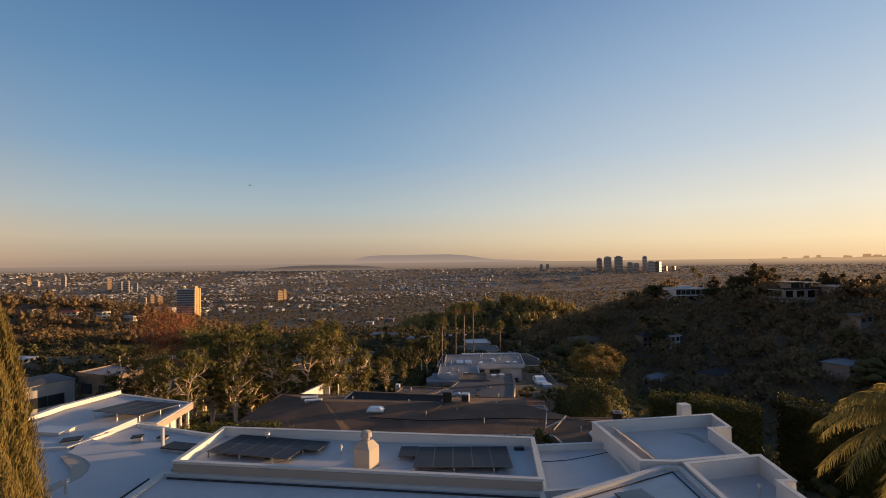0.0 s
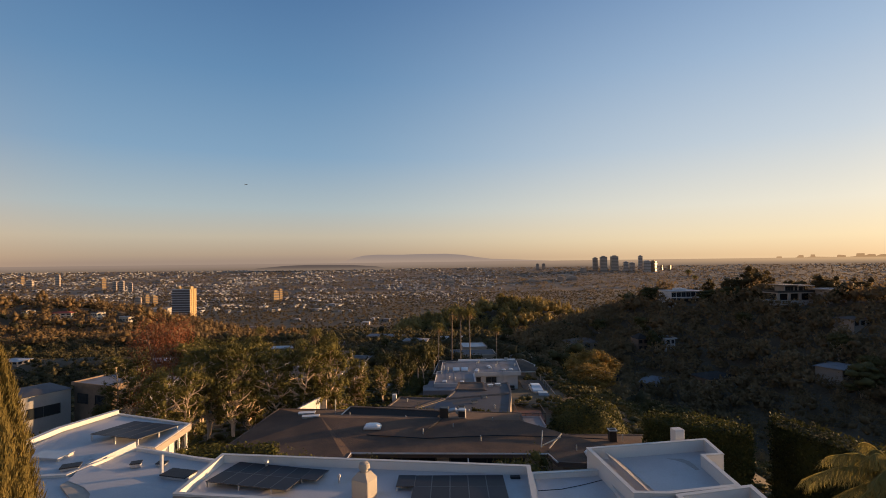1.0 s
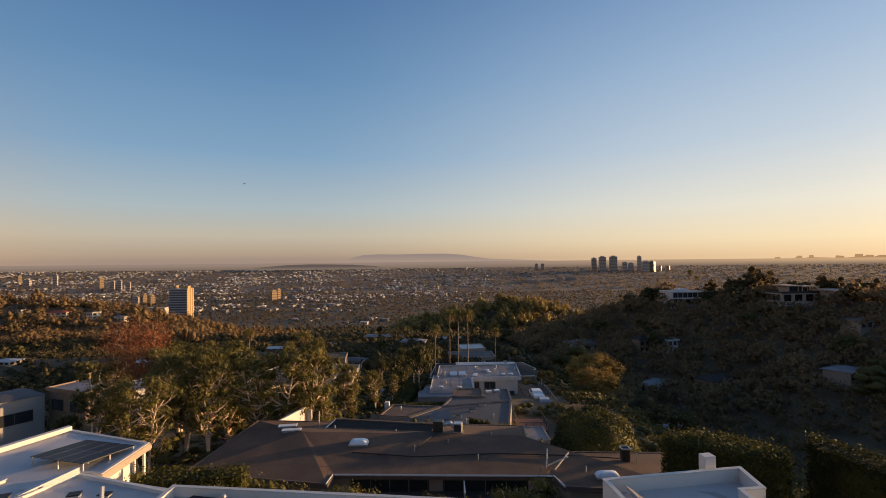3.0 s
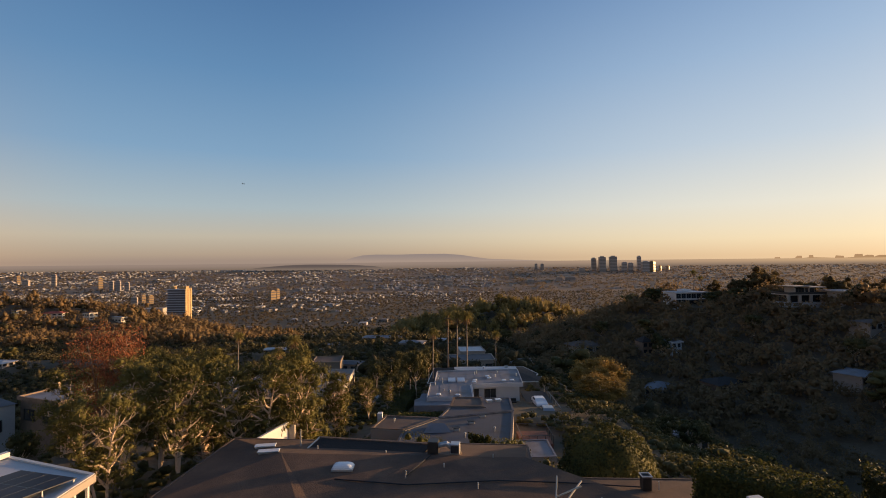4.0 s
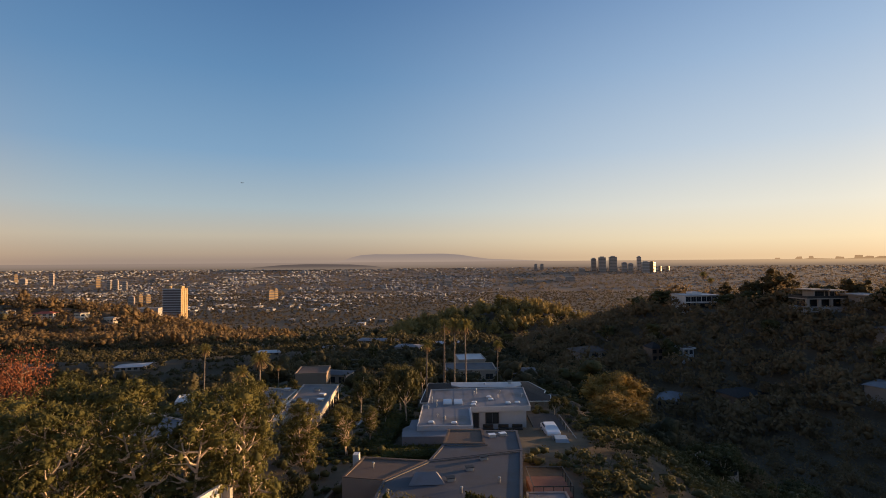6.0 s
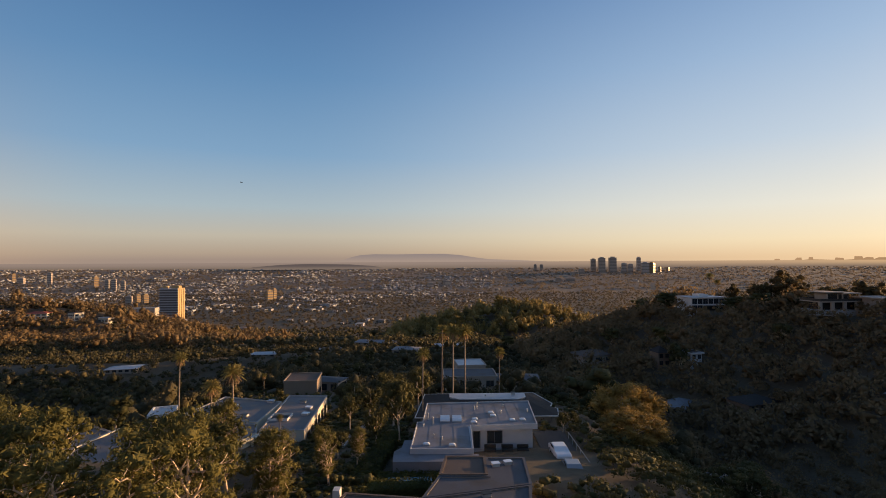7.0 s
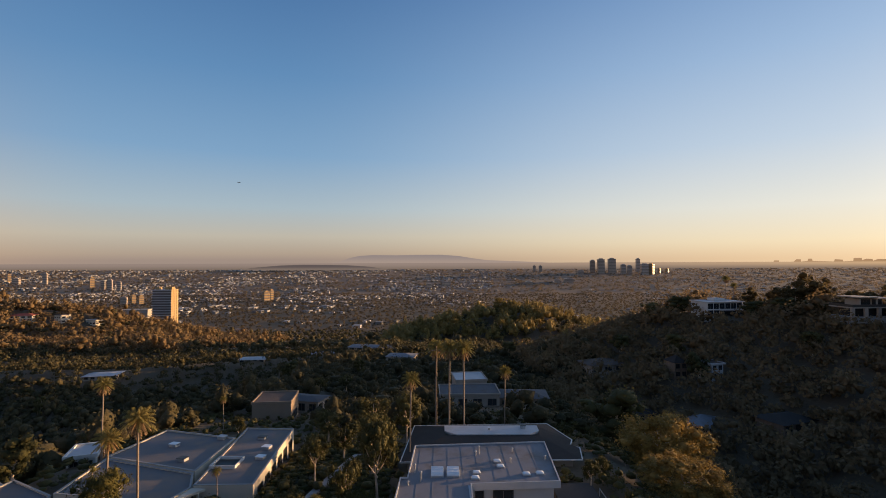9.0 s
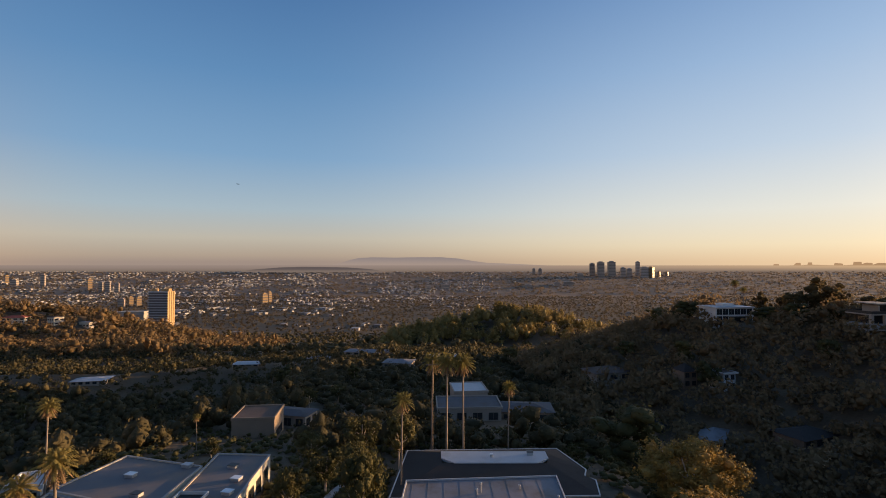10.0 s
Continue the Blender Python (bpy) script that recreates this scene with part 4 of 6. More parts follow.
def hill_house(label, x, y, w, d, h, turn=0.0, wall=None, roof=None, pitch=0.0, storeys=1, win=3, eave=0.4, dz=0.0, top=None, group="houses on the hills"):
    """A free-standing house farther off: walls, roof (flat or hipped), windows on the two faces towards the street."""
    z = top - h if top is not None else float(land(x, y)) + dz
    ho = thing("hillside_house", label, "house", group, (x, y, z), turn)
    wall = wall or STUCCO
    part("wall", box(-w / 2, w / 2, -d / 2, d / 2, min(-3.0, float(land(x, y)) - z - 3.0), h), wall, ho)
    e = eave
    if pitch:
        bm = bmesh.new()
        b = [bm.verts.new(p) for p in ((-w / 2 - e, -d / 2 - e, h), (w / 2 + e, -d / 2 - e, h), (w / 2 + e, d / 2 + e, h), (-w / 2 - e, d / 2 + e, h))]
        k = min(w, d) / 2 + e
        if w >= d:
            r = [bm.verts.new((-w / 2 - e + k, 0, h + k * pitch)), bm.verts.new((w / 2 + e - k, 0, h + k * pitch))]
            fs = ((b[0], b[1], r[1], r[0]), (b[1], b[2], r[1]), (b[2], b[3], r[0], r[1]), (b[3], b[0], r[0]))
        else:
            r = [bm.verts.new((0, -d / 2 - e + k, h + k * pitch)), bm.verts.new((0, d / 2 + e - k, h + k * pitch))]
            fs = ((b[0], b[1], r[0]), (b[1], b[2], r[1], r[0]), (b[2], b[3], r[1]), (b[3], b[0], r[0], r[1]))
        for f in fs:
            bm.faces.new(f)
        bm.faces.new(b[::-1])
        part("roof", bm, roof or DARK_ROOF, ho)
    else:
        part("roof", box(-w / 2 - e, w / 2 + e, -d / 2 - e, d / 2 + e, h, h + 0.3, 0.02), roof or GREY_ROOF, ho)
        part("parapet", ring([(-w / 2 - e - 0.02, -d / 2 - e - 0.02), (w / 2 + e + 0.02, -d / 2 - e - 0.02), (w / 2 + e + 0.02, d / 2 + e + 0.02), (-w / 2 - e - 0.02, d / 2 + e + 0.02)], 0.25, h + 0.02, h + 0.5), wall, ho)
    sh = h / storeys
    for s in range(storeys):
        for i in range(win):
            c = w / win
            pane(ho, (-w / 2 + c * (i + 0.2), -d / 2 - 0.01), (-w / 2 + c * (i + 0.8), -d / 2 - 0.01), s * sh + 0.8, s * sh + min(2.4, sh - 0.4), 2)
        for i in range(max(1, win - 1)):
            c = d / max(1, win - 1)
            pane(ho, (w / 2 + 0.01, -d / 2 + c * (i + 0.2)), (w / 2 + 0.01, -d / 2 + c * (i + 0.8)), s * sh + 0.8, s * sh + min(2.4, sh - 0.4), 2)
    return ho


white_ridge = thing("ridge_house", "white modern house with a gridded glass front on the ridge crest", "house", "houses on the hills", (126, 264, -14.0), 8)
part("wall", box(-11, 6, -5, 6, -5, 6.0, 0.03), STUCCO, white_ridge)
part("side_wing", box(6, 11.5, -2, 6, -5, 5.0, 0.03), STUCCO, white_ridge)
part("roof", box(-11.5, 6.5, -5.6, 6.4, 6.0, 6.35, 0.03), WHITE_ROOF, white_ridge)
part("wing_roof", box(5.8, 11.9, -2.4, 6.3, 5.0, 5.3, 0.03), WHITE_ROOF, white_ridge)
part("stair_house", box(-4.5, 0.5, -1, 4, 6.35, 7.4, 0.03), STUCCO, white_ridge)
for k in range(6):
    for z0, z1 in ((0.4, 2.6), (3.2, 5.6)):
        if z0 > 1 or k < 2 or k > 4:
            pane(white_ridge, (-10.6 + 2.75 * k, -5.01), (-8.2 + 2.75 * k, -5.01), z0, z1, 2)
part("carport_roof", box(-5.4, 3.0, -7.4, -5.0, 2.2, 2.5, 0.02), DARKMETAL, white_ridge)
# dark glass on the solid wall stands for the shade inside the carport
part("carport_opening", box(-5.0, 2.6, -5.06, -5.0, -1.0, 2.2), GLASS, white_ridge)
for x in (-5.2, 2.8):
    part("post", box(x - 0.12, x + 0.12, -7.3, -7.1, -4, 2.2), DARKMETAL, white_ridge)
pane(white_ridge, (6.6, -2.01), (8.6, -2.01), 1.0, 4.2, 2)
pane(white_ridge, (9.1, -2.01), (11.1, -2.01), 1.0, 4.2, 2)
ridge_house = thing("ridge_house", "two-storey modern house with overhanging flat roofs and open terraces", "house", "houses on the hills", (148, 216, -9.0), 6)
part("foundation", box(-8, 14, -4, 5, -6, 0), CONCRETE, ridge_house)
part("glass_storey", box(-5.5, 11.5, -1.5, 4, 0, 3.0), GLASS, ridge_house)
part("terrace_slab", box(-8.4, 14.4, -4.4, 5, 3.0, 3.4, 0.03), BEIGE, ridge_house)
part("lower_terrace", box(-11.0, 0.0, -7.5, -4.0, -1.6, -1.2, 0.03), BEIGE, ridge_house)
part("upper_storey", box(-3.0, 6.0, -1.5, 4, 3.4, 6.0), BEIGE, ridge_house)
part("roof", box(-5.2, 2.2, -3.6, 5, 6.4, 6.75, 0.03), BEIGE, ridge_house)
part("lower_roof", box(1.4, 9.2, -4.0, 5, 6.0, 6.35, 0.03), BEIGE, ridge_house)
for x in (-8, -3, 2, 7, 12.5):
    part("pier", box(x - 0.6, x + 0.6, -4.2, -3.5, -2, 3.0), BEIGE, ridge_house)
for x in (-4.6, 1.8, 8.6):
    part("post", box(x - 0.2, x + 0.2, -3.4, -3.1, 3.4, 6.02), BEIGE, ridge_house)
part("railing", ring([(-8.3, -4.3), (14.3, -4.3), (14.3, 4.9), (-8.3, 4.9)], 0.06, 3.4, 4.3), DARKMETAL, ridge_house)
pane(ridge_house, (-2.6, -1.51), (1.2, -1.51), 3.8, 5.9, 3)
pane(ridge_house, (1.8, -1.51), (5.6, -1.51), 3.8, 5.9, 3)
hill_house("low modern house with flat roof beside the ridge road", 163, 212, 11, 10, 4.5, 12, BEIGE, GREY_ROOF, 0, 1, 4, 0.8, dz=2.0)
hill_house("pale low house on the far end of the ridge", 205, 196, 14, 9, 3.6, 4, BEIGE, GREY_ROOF, 0, 1, 4, 0.8, dz=2.0)
hill_house("tan hip-roofed house below the ridge", 66, 246, 15, 10, 3.2, 15, BEIGE, TAN_ROOF, 0.3, 1, 3, 0.8, dz=0.3)
hill_house("narrow dark gabled house with white window frames", 86, 224, 5, 6, 5.5, 10, WOOD, DARK_ROOF, 0.8, 2, 2, 0.3, dz=-0.5)
hill_house("tall pale house with a framed balcony bay", 94, 215, 4.5, 6, 5.5, 12, PALE_GREY, TAN_ROOF, 0, 2, 2, 0.6, dz=-0.5)
hill_house("grey metal-roofed house in the shaded valley", 77, 190, 6, 12, 3.0, -35, BEIGE, GREY_ROOF, 0.25, 1, 3, 0.5, dz=-0.6)
hill_house("shaded house with a shallow hip roof in the valley", 95, 180, 12, 8, 3.0, 20, WOOD, DARK_ROOF, 0.3, 1, 3, 0.8, dz=-0.8)
hill_house("brown-roofed house half hidden by valley trees", 63, 204, 10, 8, 3.0, 10, WOOD, DARK_ROOF, 0.3, 1, 3, 0.6, dz=0.3)
hill_house("small pale house low on the shaded slope", 52, 116, 5, 6, 2.8, 20, BEIGE, GREY_ROOF, 0.15, 1, 2, 0.5, dz=0.6)
hill_house("pale-roofed house deep in the shaded valley", 70, 96, 10, 7, 3.0, 25, BEIGE, TAN_ROOF, 0.2, 1, 3, 0.6, dz=0.0)
hill_house("pale house on the shaded slope below the ridge", 118, 152, 10, 7, 3.0, 30, BEIGE, GREY_ROOF, 0.2, 1, 3, 0.6, dz=0.3)
hill_house("low house with pale roof under the ridge", 146, 180, 10, 7, 3.0, 20, BEIGE, TAN_ROOF, 0.15, 1, 3, 0.6, dz=0.4)
hill_house("white flat-roofed house with stepped volumes", 8.2, 178, 8.2, 9, 4.4, 6, BEIGE, WHITE_ROOF, 0, 1, 2, 0.2, top=-20.8)
hill_house("long low white house under fan palms", 7.5, 166, 14, 9, 3.2, 2, BEIGE, DARK_GREY_ROOF, 0, 1, 4, 0.3, top=-21.2)
hill_house("low white wing with a shallow gable roof", 21, 168, 12, 8, 3.0, -4, WOOD, DARK_GREY_ROOF, 0.2, 1, 3, 0.4, top=-22.6)
hill_house("plain tan flat-roofed house among trees", -33.2, 146, 7.5, 8, 4.8, 6, TAN_WALL, TAN_ROOF, 0, 1, 0, 0.1, top=-17.4)
hill_house("pale house with low grey roof behind the tan one", -29.5, 156, 8, 5, 3.0, -14, BEIGE, DARK_GREY_ROOF, 0.15, 1, 3, 0.4, top=-20.0)
hill_house("grey stucco house with pale flat roofs", -64.5, 75, 7.5, 7, 4.2, -30, CONCRETE, DARK_GREY_ROOF, 0.06, 1, 2, 0.2, top=-8.6)
hill_house("low brown wing with a flat grey roof", -55.6, 79.5, 8, 6, 3.6, -20, WOOD, GREY_ROOF, 0, 1, 2, 0.3, top=-8.5)
hill_house("small white flat-roofed house among pines", -53.5, 88, 6.5, 6, 6.0, -25, STUCCO, WHITE_ROOF, 0, 1, 2, 0.3, top=-10.8)
hill_house("small pale pavilion beside palms", -46.0, 109.6, 3.2, 4.2, 2.6, 20, STUCCO, WHITE_ROOF, 0, 1, 2, 0.3, top=-14.2)
hill_house("wide white-roofed house on the lower spur", -205, 345, 18, 12, 2.6, 12, BEIGE, WHITE_ROOF, 0.14, 1, 5, 0.8, dz=-1.7)
hill_house("white-roofed house on the lower spur", -300, 340, 16, 12, 2.6, -8, BEIGE, WHITE_ROOF, 0.14, 1, 4, 0.8, dz=-1.7)
hill_house("white-roofed house on the lower spur", -135, 400, 18, 11, 2.6, 5, BEIGE, WHITE_ROOF, 0.14, 1, 4, 0.8, dz=-1.5)
hill_house("long white house along the lower spur", -44, 385, 38, 12, 2.6, -8, BEIGE, GREY_ROOF, 0.16, 1, 7, 0.8, dz=0.4)
hill_house("white house beside tall palms on the spur", 4, 350, 18, 12, 2.6, 4, BEIGE, WHITE_ROOF, 0.14, 1, 4, 0.8, dz=0.4)
hill_house("low grey-roofed house on the spur", -90, 420, 16, 10, 2.6, 14, BEIGE, GREY_ROOF, 0.18, 1, 4, 0.8, dz=0.2)
hill_house("low grey-roofed house on the spur", -20, 300, 14, 10, 3.2, -10, BEIGE, GREY_ROOF, 0.2, 1, 3, 0.6, dz=0.5)
hill_house("house with a broad red roof on the far hill", -470, 600, 24, 14, 6.0, 10, CREAM, REDROOF, 0.3, 2, 4, 0.6, dz=-1.5)
hill_house("cream villa catching the sun on the far hill", -436, 612, 11, 11, 8.5, -20, CREAM, TAN_ROOF, 0.2, 2, 3, 0.5, dz=-1.5)
hill_house("cream villa catching the sun on the far hill", -405, 620, 16, 9, 5.0, -20, CREAM, WHITE_ROOF, 0, 1, 3, 0.5, dz=-0.5)
hill_house("cream villa catching the sun on the far hill", -505, 590, 10, 10, 6.0, -20, CREAM, TAN_ROOF, 0.2, 2, 2, 0.5, dz=-1)
hill_house("white house on the end of the wooded knoll", 152, 610, 14, 10, 6.5, 20, STUCCO, WHITE_ROOF, 0, 2, 3, 0.4, dz=4)
hill_house("pale houses beyond the knoll", 190, 520, 24, 12, 6.0, 10, STUCCO, GREY_ROOF, 0.1, 1, 4, 0.4, dz=4)


def parked_car(label, x, y, z, turn, mat, lng=4.3, wid=1.85, tall=1.45):
    c = thing("parked_car", label, "car", "cars on the driveway", (x, y, z), turn)
    prof = [(-0.5, 0.28), (-0.5, 0.62), (-0.44, 0.72), (-0.20, 0.78), (-0.08, 1.0), (0.28, 1.0), (0.42, 0.74), (0.5, 0.68), (0.5, 0.28)]
    bm = bmesh.new()
    rows = [[bm.verts.new((px * lng, s * wid / 2 * (0.84 if pz > 0.9 else 1.0), pz * tall)) for px, pz in prof] for s in (-1, 1)]
    n = len(prof)
    for k in range(n):
        bm.faces.new((rows[0][k], rows[0][(k + 1) % n], rows[1][(k + 1) % n], rows[1][k]))
    bm.faces.new(rows[0][::-1]); bm.faces.new(rows[1])
    bmesh.ops.bevel(bm, geom=bm.edges[:], offset=0.05, segments=1, affect='EDGES')
    part("body", bm, mat, c)
    for s in (-1, 1):
        part("side_window", prism([(-0.06 * lng, 0), (0.30 * lng, 0), (0.25 * lng, 0.01), (-0.03 * lng, 0.01)], 0.76 * tall, 0.95 * tall), GLASS, c, at=pose(0, s * wid * 0.47, 0))
        for xx in (-0.32, 0.33):
            wh = part("wheel", tube([(0, -0.1, 0), (0, 0.1, 0)], [0.33, 0.33], 14), TYRE, c, at=pose(xx * lng, s * wid * 0.46, 0.33))
            part("rim", tube([(0, -0.115, 0), (0, 0.115, 0)], [0.2, 0.2], 10), ALU, wh)
    part("windscreen", box(-0.01, 0.01, -wid * 0.38, wid * 0.38, 0, 0.42), GLASS, c, at=pose(-0.15 * lng, 0, 0.80 * tall, 0, 55, 0))
    return c


for lab, x, y, turn, m in (("white car parked on the sloping driveway", 14.9, 89.6, 92, CARPAINT), ("grey car parked on the sloping driveway", 15.2, 84.3, 88, GREYPAINT)):
    parked_car(lab, x, y, -13.68, turn, m)
drive = part("driveway", prism([(12.8, 78.0), (17.2, 78.0), (17.6, 99.0), (13.2, 99.0)], -16.5, -13.7), ASPHALT)
tagged(drive, "narrow asphalt driveway beside the pale house", "driveway", kind="structure")
fence = thing("driveway_fence", "low pale metal fence along the driveway", "fence")
for k in range(9):
    part("post", box(17.55, 17.63, 80 + 2 * k, 80.08 + 2 * k, -14.2, -12.9), CONCRETE, fence)
part("rail", box(17.56, 17.62, 80, 96.1, -12.95, -12.88), CONCRETE, fence)
bench = thing("patio_seating", "dark patio sofas and table on the terrace", "patio furniture", at=(7.6, 91.4, -13.72))
for x in (-1.2, 1.0, 3.0):
    part("sofa", box(x - 0.75, x + 0.75, -0.35, 0.35, 0.08, 0.42, 0.05), DARKMETAL, bench)
    part("backrest", box(x - 0.75, x + 0.75, 0.25, 0.42, 0.42, 0.85, 0.05), DARKMETAL, bench)
# shaded court with a small pool
pool = part("garden_pool", prism([(-5.6, 77.6), (-0.6, 77.9), (-0.9, 80.2), (-5.4, 80.0)], -12.0, -11.9), POOL)
tagged(pool, "small dark garden pool in the shaded court", "pool")
bm = bmesh.new()
prev = None
for k in range(13):
    y = 93.0 + 1.5 * k
    x = -12.0 + 0.18 * (y - 101) + 0.15 * math.sin(y * 0.5)
    z = float(land(x, y)) + 0.3
    row = [bm.verts.new((x - 0.45, y, z)), bm.verts.new((x + 0.45, y, z)), bm.verts.new((x + 0.45, y, z - 0.9)), bm.verts.new((x - 0.45, y, z - 0.9))]
    if prev:
        for a, b in ((0, 1), (1, 2), (3, 0)):
            bm.faces.new((prev[a], prev[b], row[b], row[a]))
    prev = row
tagged(part("garden_path", bm, CONCRETE), "narrow pale path climbing through the garden", "path", kind="structure")
urn = thing("garden_urn", "pale stone urn in the garden court", "urn", at=(-2.6, 71.9, -12.2))
part("bowl", tube([(0, 0, 0), (0, 0, 0.3), (0, 0, 0.55), (0, 0, 1.0), (0, 0, 1.3), (0, 0, 1.38)], [0.3, 0.12, 0.3, 0.52, 0.42, 0.45], 12), STUCCO, urn)
wallg = part("garden_wall", prism([(-12.5, 60.0), (-12.2, 60.0), (-9.4, 72.0), (-9.7, 72.0)], -13, -11.0), WOOD)
tagged(wallg, "plain brown garden wall beside the drive", "wall", kind="structure")
pole = thing("utility_pole", "slim dark utility pole with a cross arm", "pole", at=(0.2, 120.0, float(land(0.2, 120.0))))
ph = -2.2 - float(land(0.2, 120.0))
part("shaft", tube([(0, 0, -1), (0, 0, ph)], [0.11, 0.08], 8), WOOD, pole)
part("cross_arm", box(-0.9, 0.9, -0.06, 0.06, ph - 0.7, ph - 0.58), WOOD, pole)


# ---- trees and planting ----
def limb(rng, bm, p, d, length, r, bend=0.25, seg=6, steps=4):
    """A tapered bent limb; returns its end."""
    pts, rad, q, v = [Vector(p)], [r], Vector(p), Vector(d).normalized()
    for k in range(steps):
        v = (v + Vector(rng.normal(size=3)) * bend + Vector((0, 0, 0.12))).normalized()
        q = q + v * (length / steps)
        pts.append(q.copy()); rad.append(r * (1 - 0.75 * (k + 1) / steps))
    tube(pts, rad, seg, bm, False)
    return pts


def tree(name, label, seed, h, r, bare=0.35, clumps=14, n=2600, size=0.4, leaf=None, bark=None, trunks=1, flat=0.8, fill=0.5, core=0.6, long=1.0, crook=0.26, clump=(0.26, 0.42), thick=1.0, twigs=0, category="tree", group="trees"):
    """Trunk with limbs and a crown of loose leaf clumps round their ends. Base at the origin."""
    rng = np.random.default_rng(seed)
    t = thing(name, label, category, group)
    bm = bmesh.new()
    centres = []
    for k in range(trunks):
        d = Vector((rng.normal() * 0.18 * (trunks > 1) + rng.normal() * 0.05, rng.normal() * 0.18 * (trunks > 1) + rng.normal() * 0.05, 1))
        pts = limb(rng, bm, (rng.normal() * 0.15 * (trunks > 1), rng.normal() * 0.15 * (trunks > 1), -1.2), d, h * 0.86 + 1.2, 0.026 * h / trunks ** 0.5, 0.07, 7, 7)
        m = max(3, clumps // trunks)
        for i in range(m):
            f = bare + (0.97 - bare) * (i + 0.5) / m
            p = pts[min(int(f * 7), 6)].lerp(pts[min(int(f * 7) + 1, 7)], (f * 7) % 1)
            a = i * 2.4 + rng.uniform(-0.5, 0.5)
            reach = r * rng.uniform(0.55, 0.95) * math.sin(min(1.0, (1.10 - f) * 2.2 + 0.25))
            ends = limb(rng, bm, p, (math.cos(a), math.sin(a), 0.45), reach, 0.0125 * h * (1.2 - f) * thick, crook, 5, 4)
            centres.append((np.array(ends[-1]), r * rng.uniform(*clump)))
            for j in range(twigs):
                side = Vector((-math.sin(a), math.cos(a), 0.5)) * (1 if j % 2 else -1) + Vector((math.cos(a), math.sin(a), 0.6))
                tip = limb(rng, bm, ends[1 + j % 3], side, reach * 0.5, 0.007 * h * (1.2 - f) * thick, crook, 4, 3)
                centres.append((np.array(tip[-1]), r * rng.uniform(0.09, 0.15)))
            if rng.uniform() < fill:
                centres.append((np.array(ends[2]), r * rng.uniform(0.22, 0.34)))
        centres.append((np.array(pts[-1]), r * 0.34))
    part("trunk", bm, bark or BARK, t, smooth=True)
    tot = sum(c[1] ** 2 for c in centres)
    qs = []
    for c, cr in centres:
        p, o = blob(rng, c, np.array((cr, cr, cr * flat)), max(12, int(n * cr * cr / tot)), 0.35)
        qs.append(leaves(rng, p, np.full(len(p), size), o, long))
    lump = puffs(rng, [c for c, _ in centres], [(cr * core, cr * core, cr * core * flat) for _, cr in centres], 1) if core else None
    part("crown", foliage_mesh("crown", np.concatenate(qs), lump), leaf or BROAD_LEAF, t)
    return t


def round_tree(name, label, seed, h, r, n=3000, size=0.34, leaf=None, bark=None, lumps=26, low=0.25, category="tree", group="trees", lump=(0.28, 0.42)):
    """A full crown of many overlapping lumps on a short trunk."""
    rng = np.random.default_rng(seed)
    t = thing(name, label, category, group)
    bm = bmesh.new()
    limb(rng, bm, (0, 0, -1.0), (0, 0, 1), h * 0.7 + 1.0, 0.03 * h, 0.05, 7, 5)
    for i in range(6):
        a = i * 1.05
        limb(rng, bm, (0, 0, h * rng.uniform(low, 0.5)), (math.cos(a), math.sin(a), 0.7), r * 0.8, 0.012 * h, 0.2, 5, 4)
    part("trunk", bm, bark or BARK, t, smooth=True)
    cz, hz = h * (1 + low) / 2, h * (1 - low) / 2
    qs, cs, rs = [], [], []
    for i in range(lumps):
        d = rng.normal(size=3); d /= np.linalg.norm(d)
        k = rng.uniform(0.45, 0.78) if lump[1] > 0.35 else rng.uniform(0.5, 0.9)
        c = np.array((d[0] * r * k, d[1] * r * k, cz + d[2] * hz * k))
        cr = r * rng.uniform(*lump)
        p, o = blob(rng, c, np.array((cr, cr, cr * 0.85)), n // lumps, 0.6)
        qs.append(leaves(rng, p, np.full(len(p), size), o))
        cs.append(c)
        rs.append((cr * 0.5, cr * 0.5, cr * 0.42))
    part("crown", foliage_mesh("crown", np.concatenate(qs), puffs(rng, cs, rs, 1)), leaf or BROAD_LEAF, t)
    return t


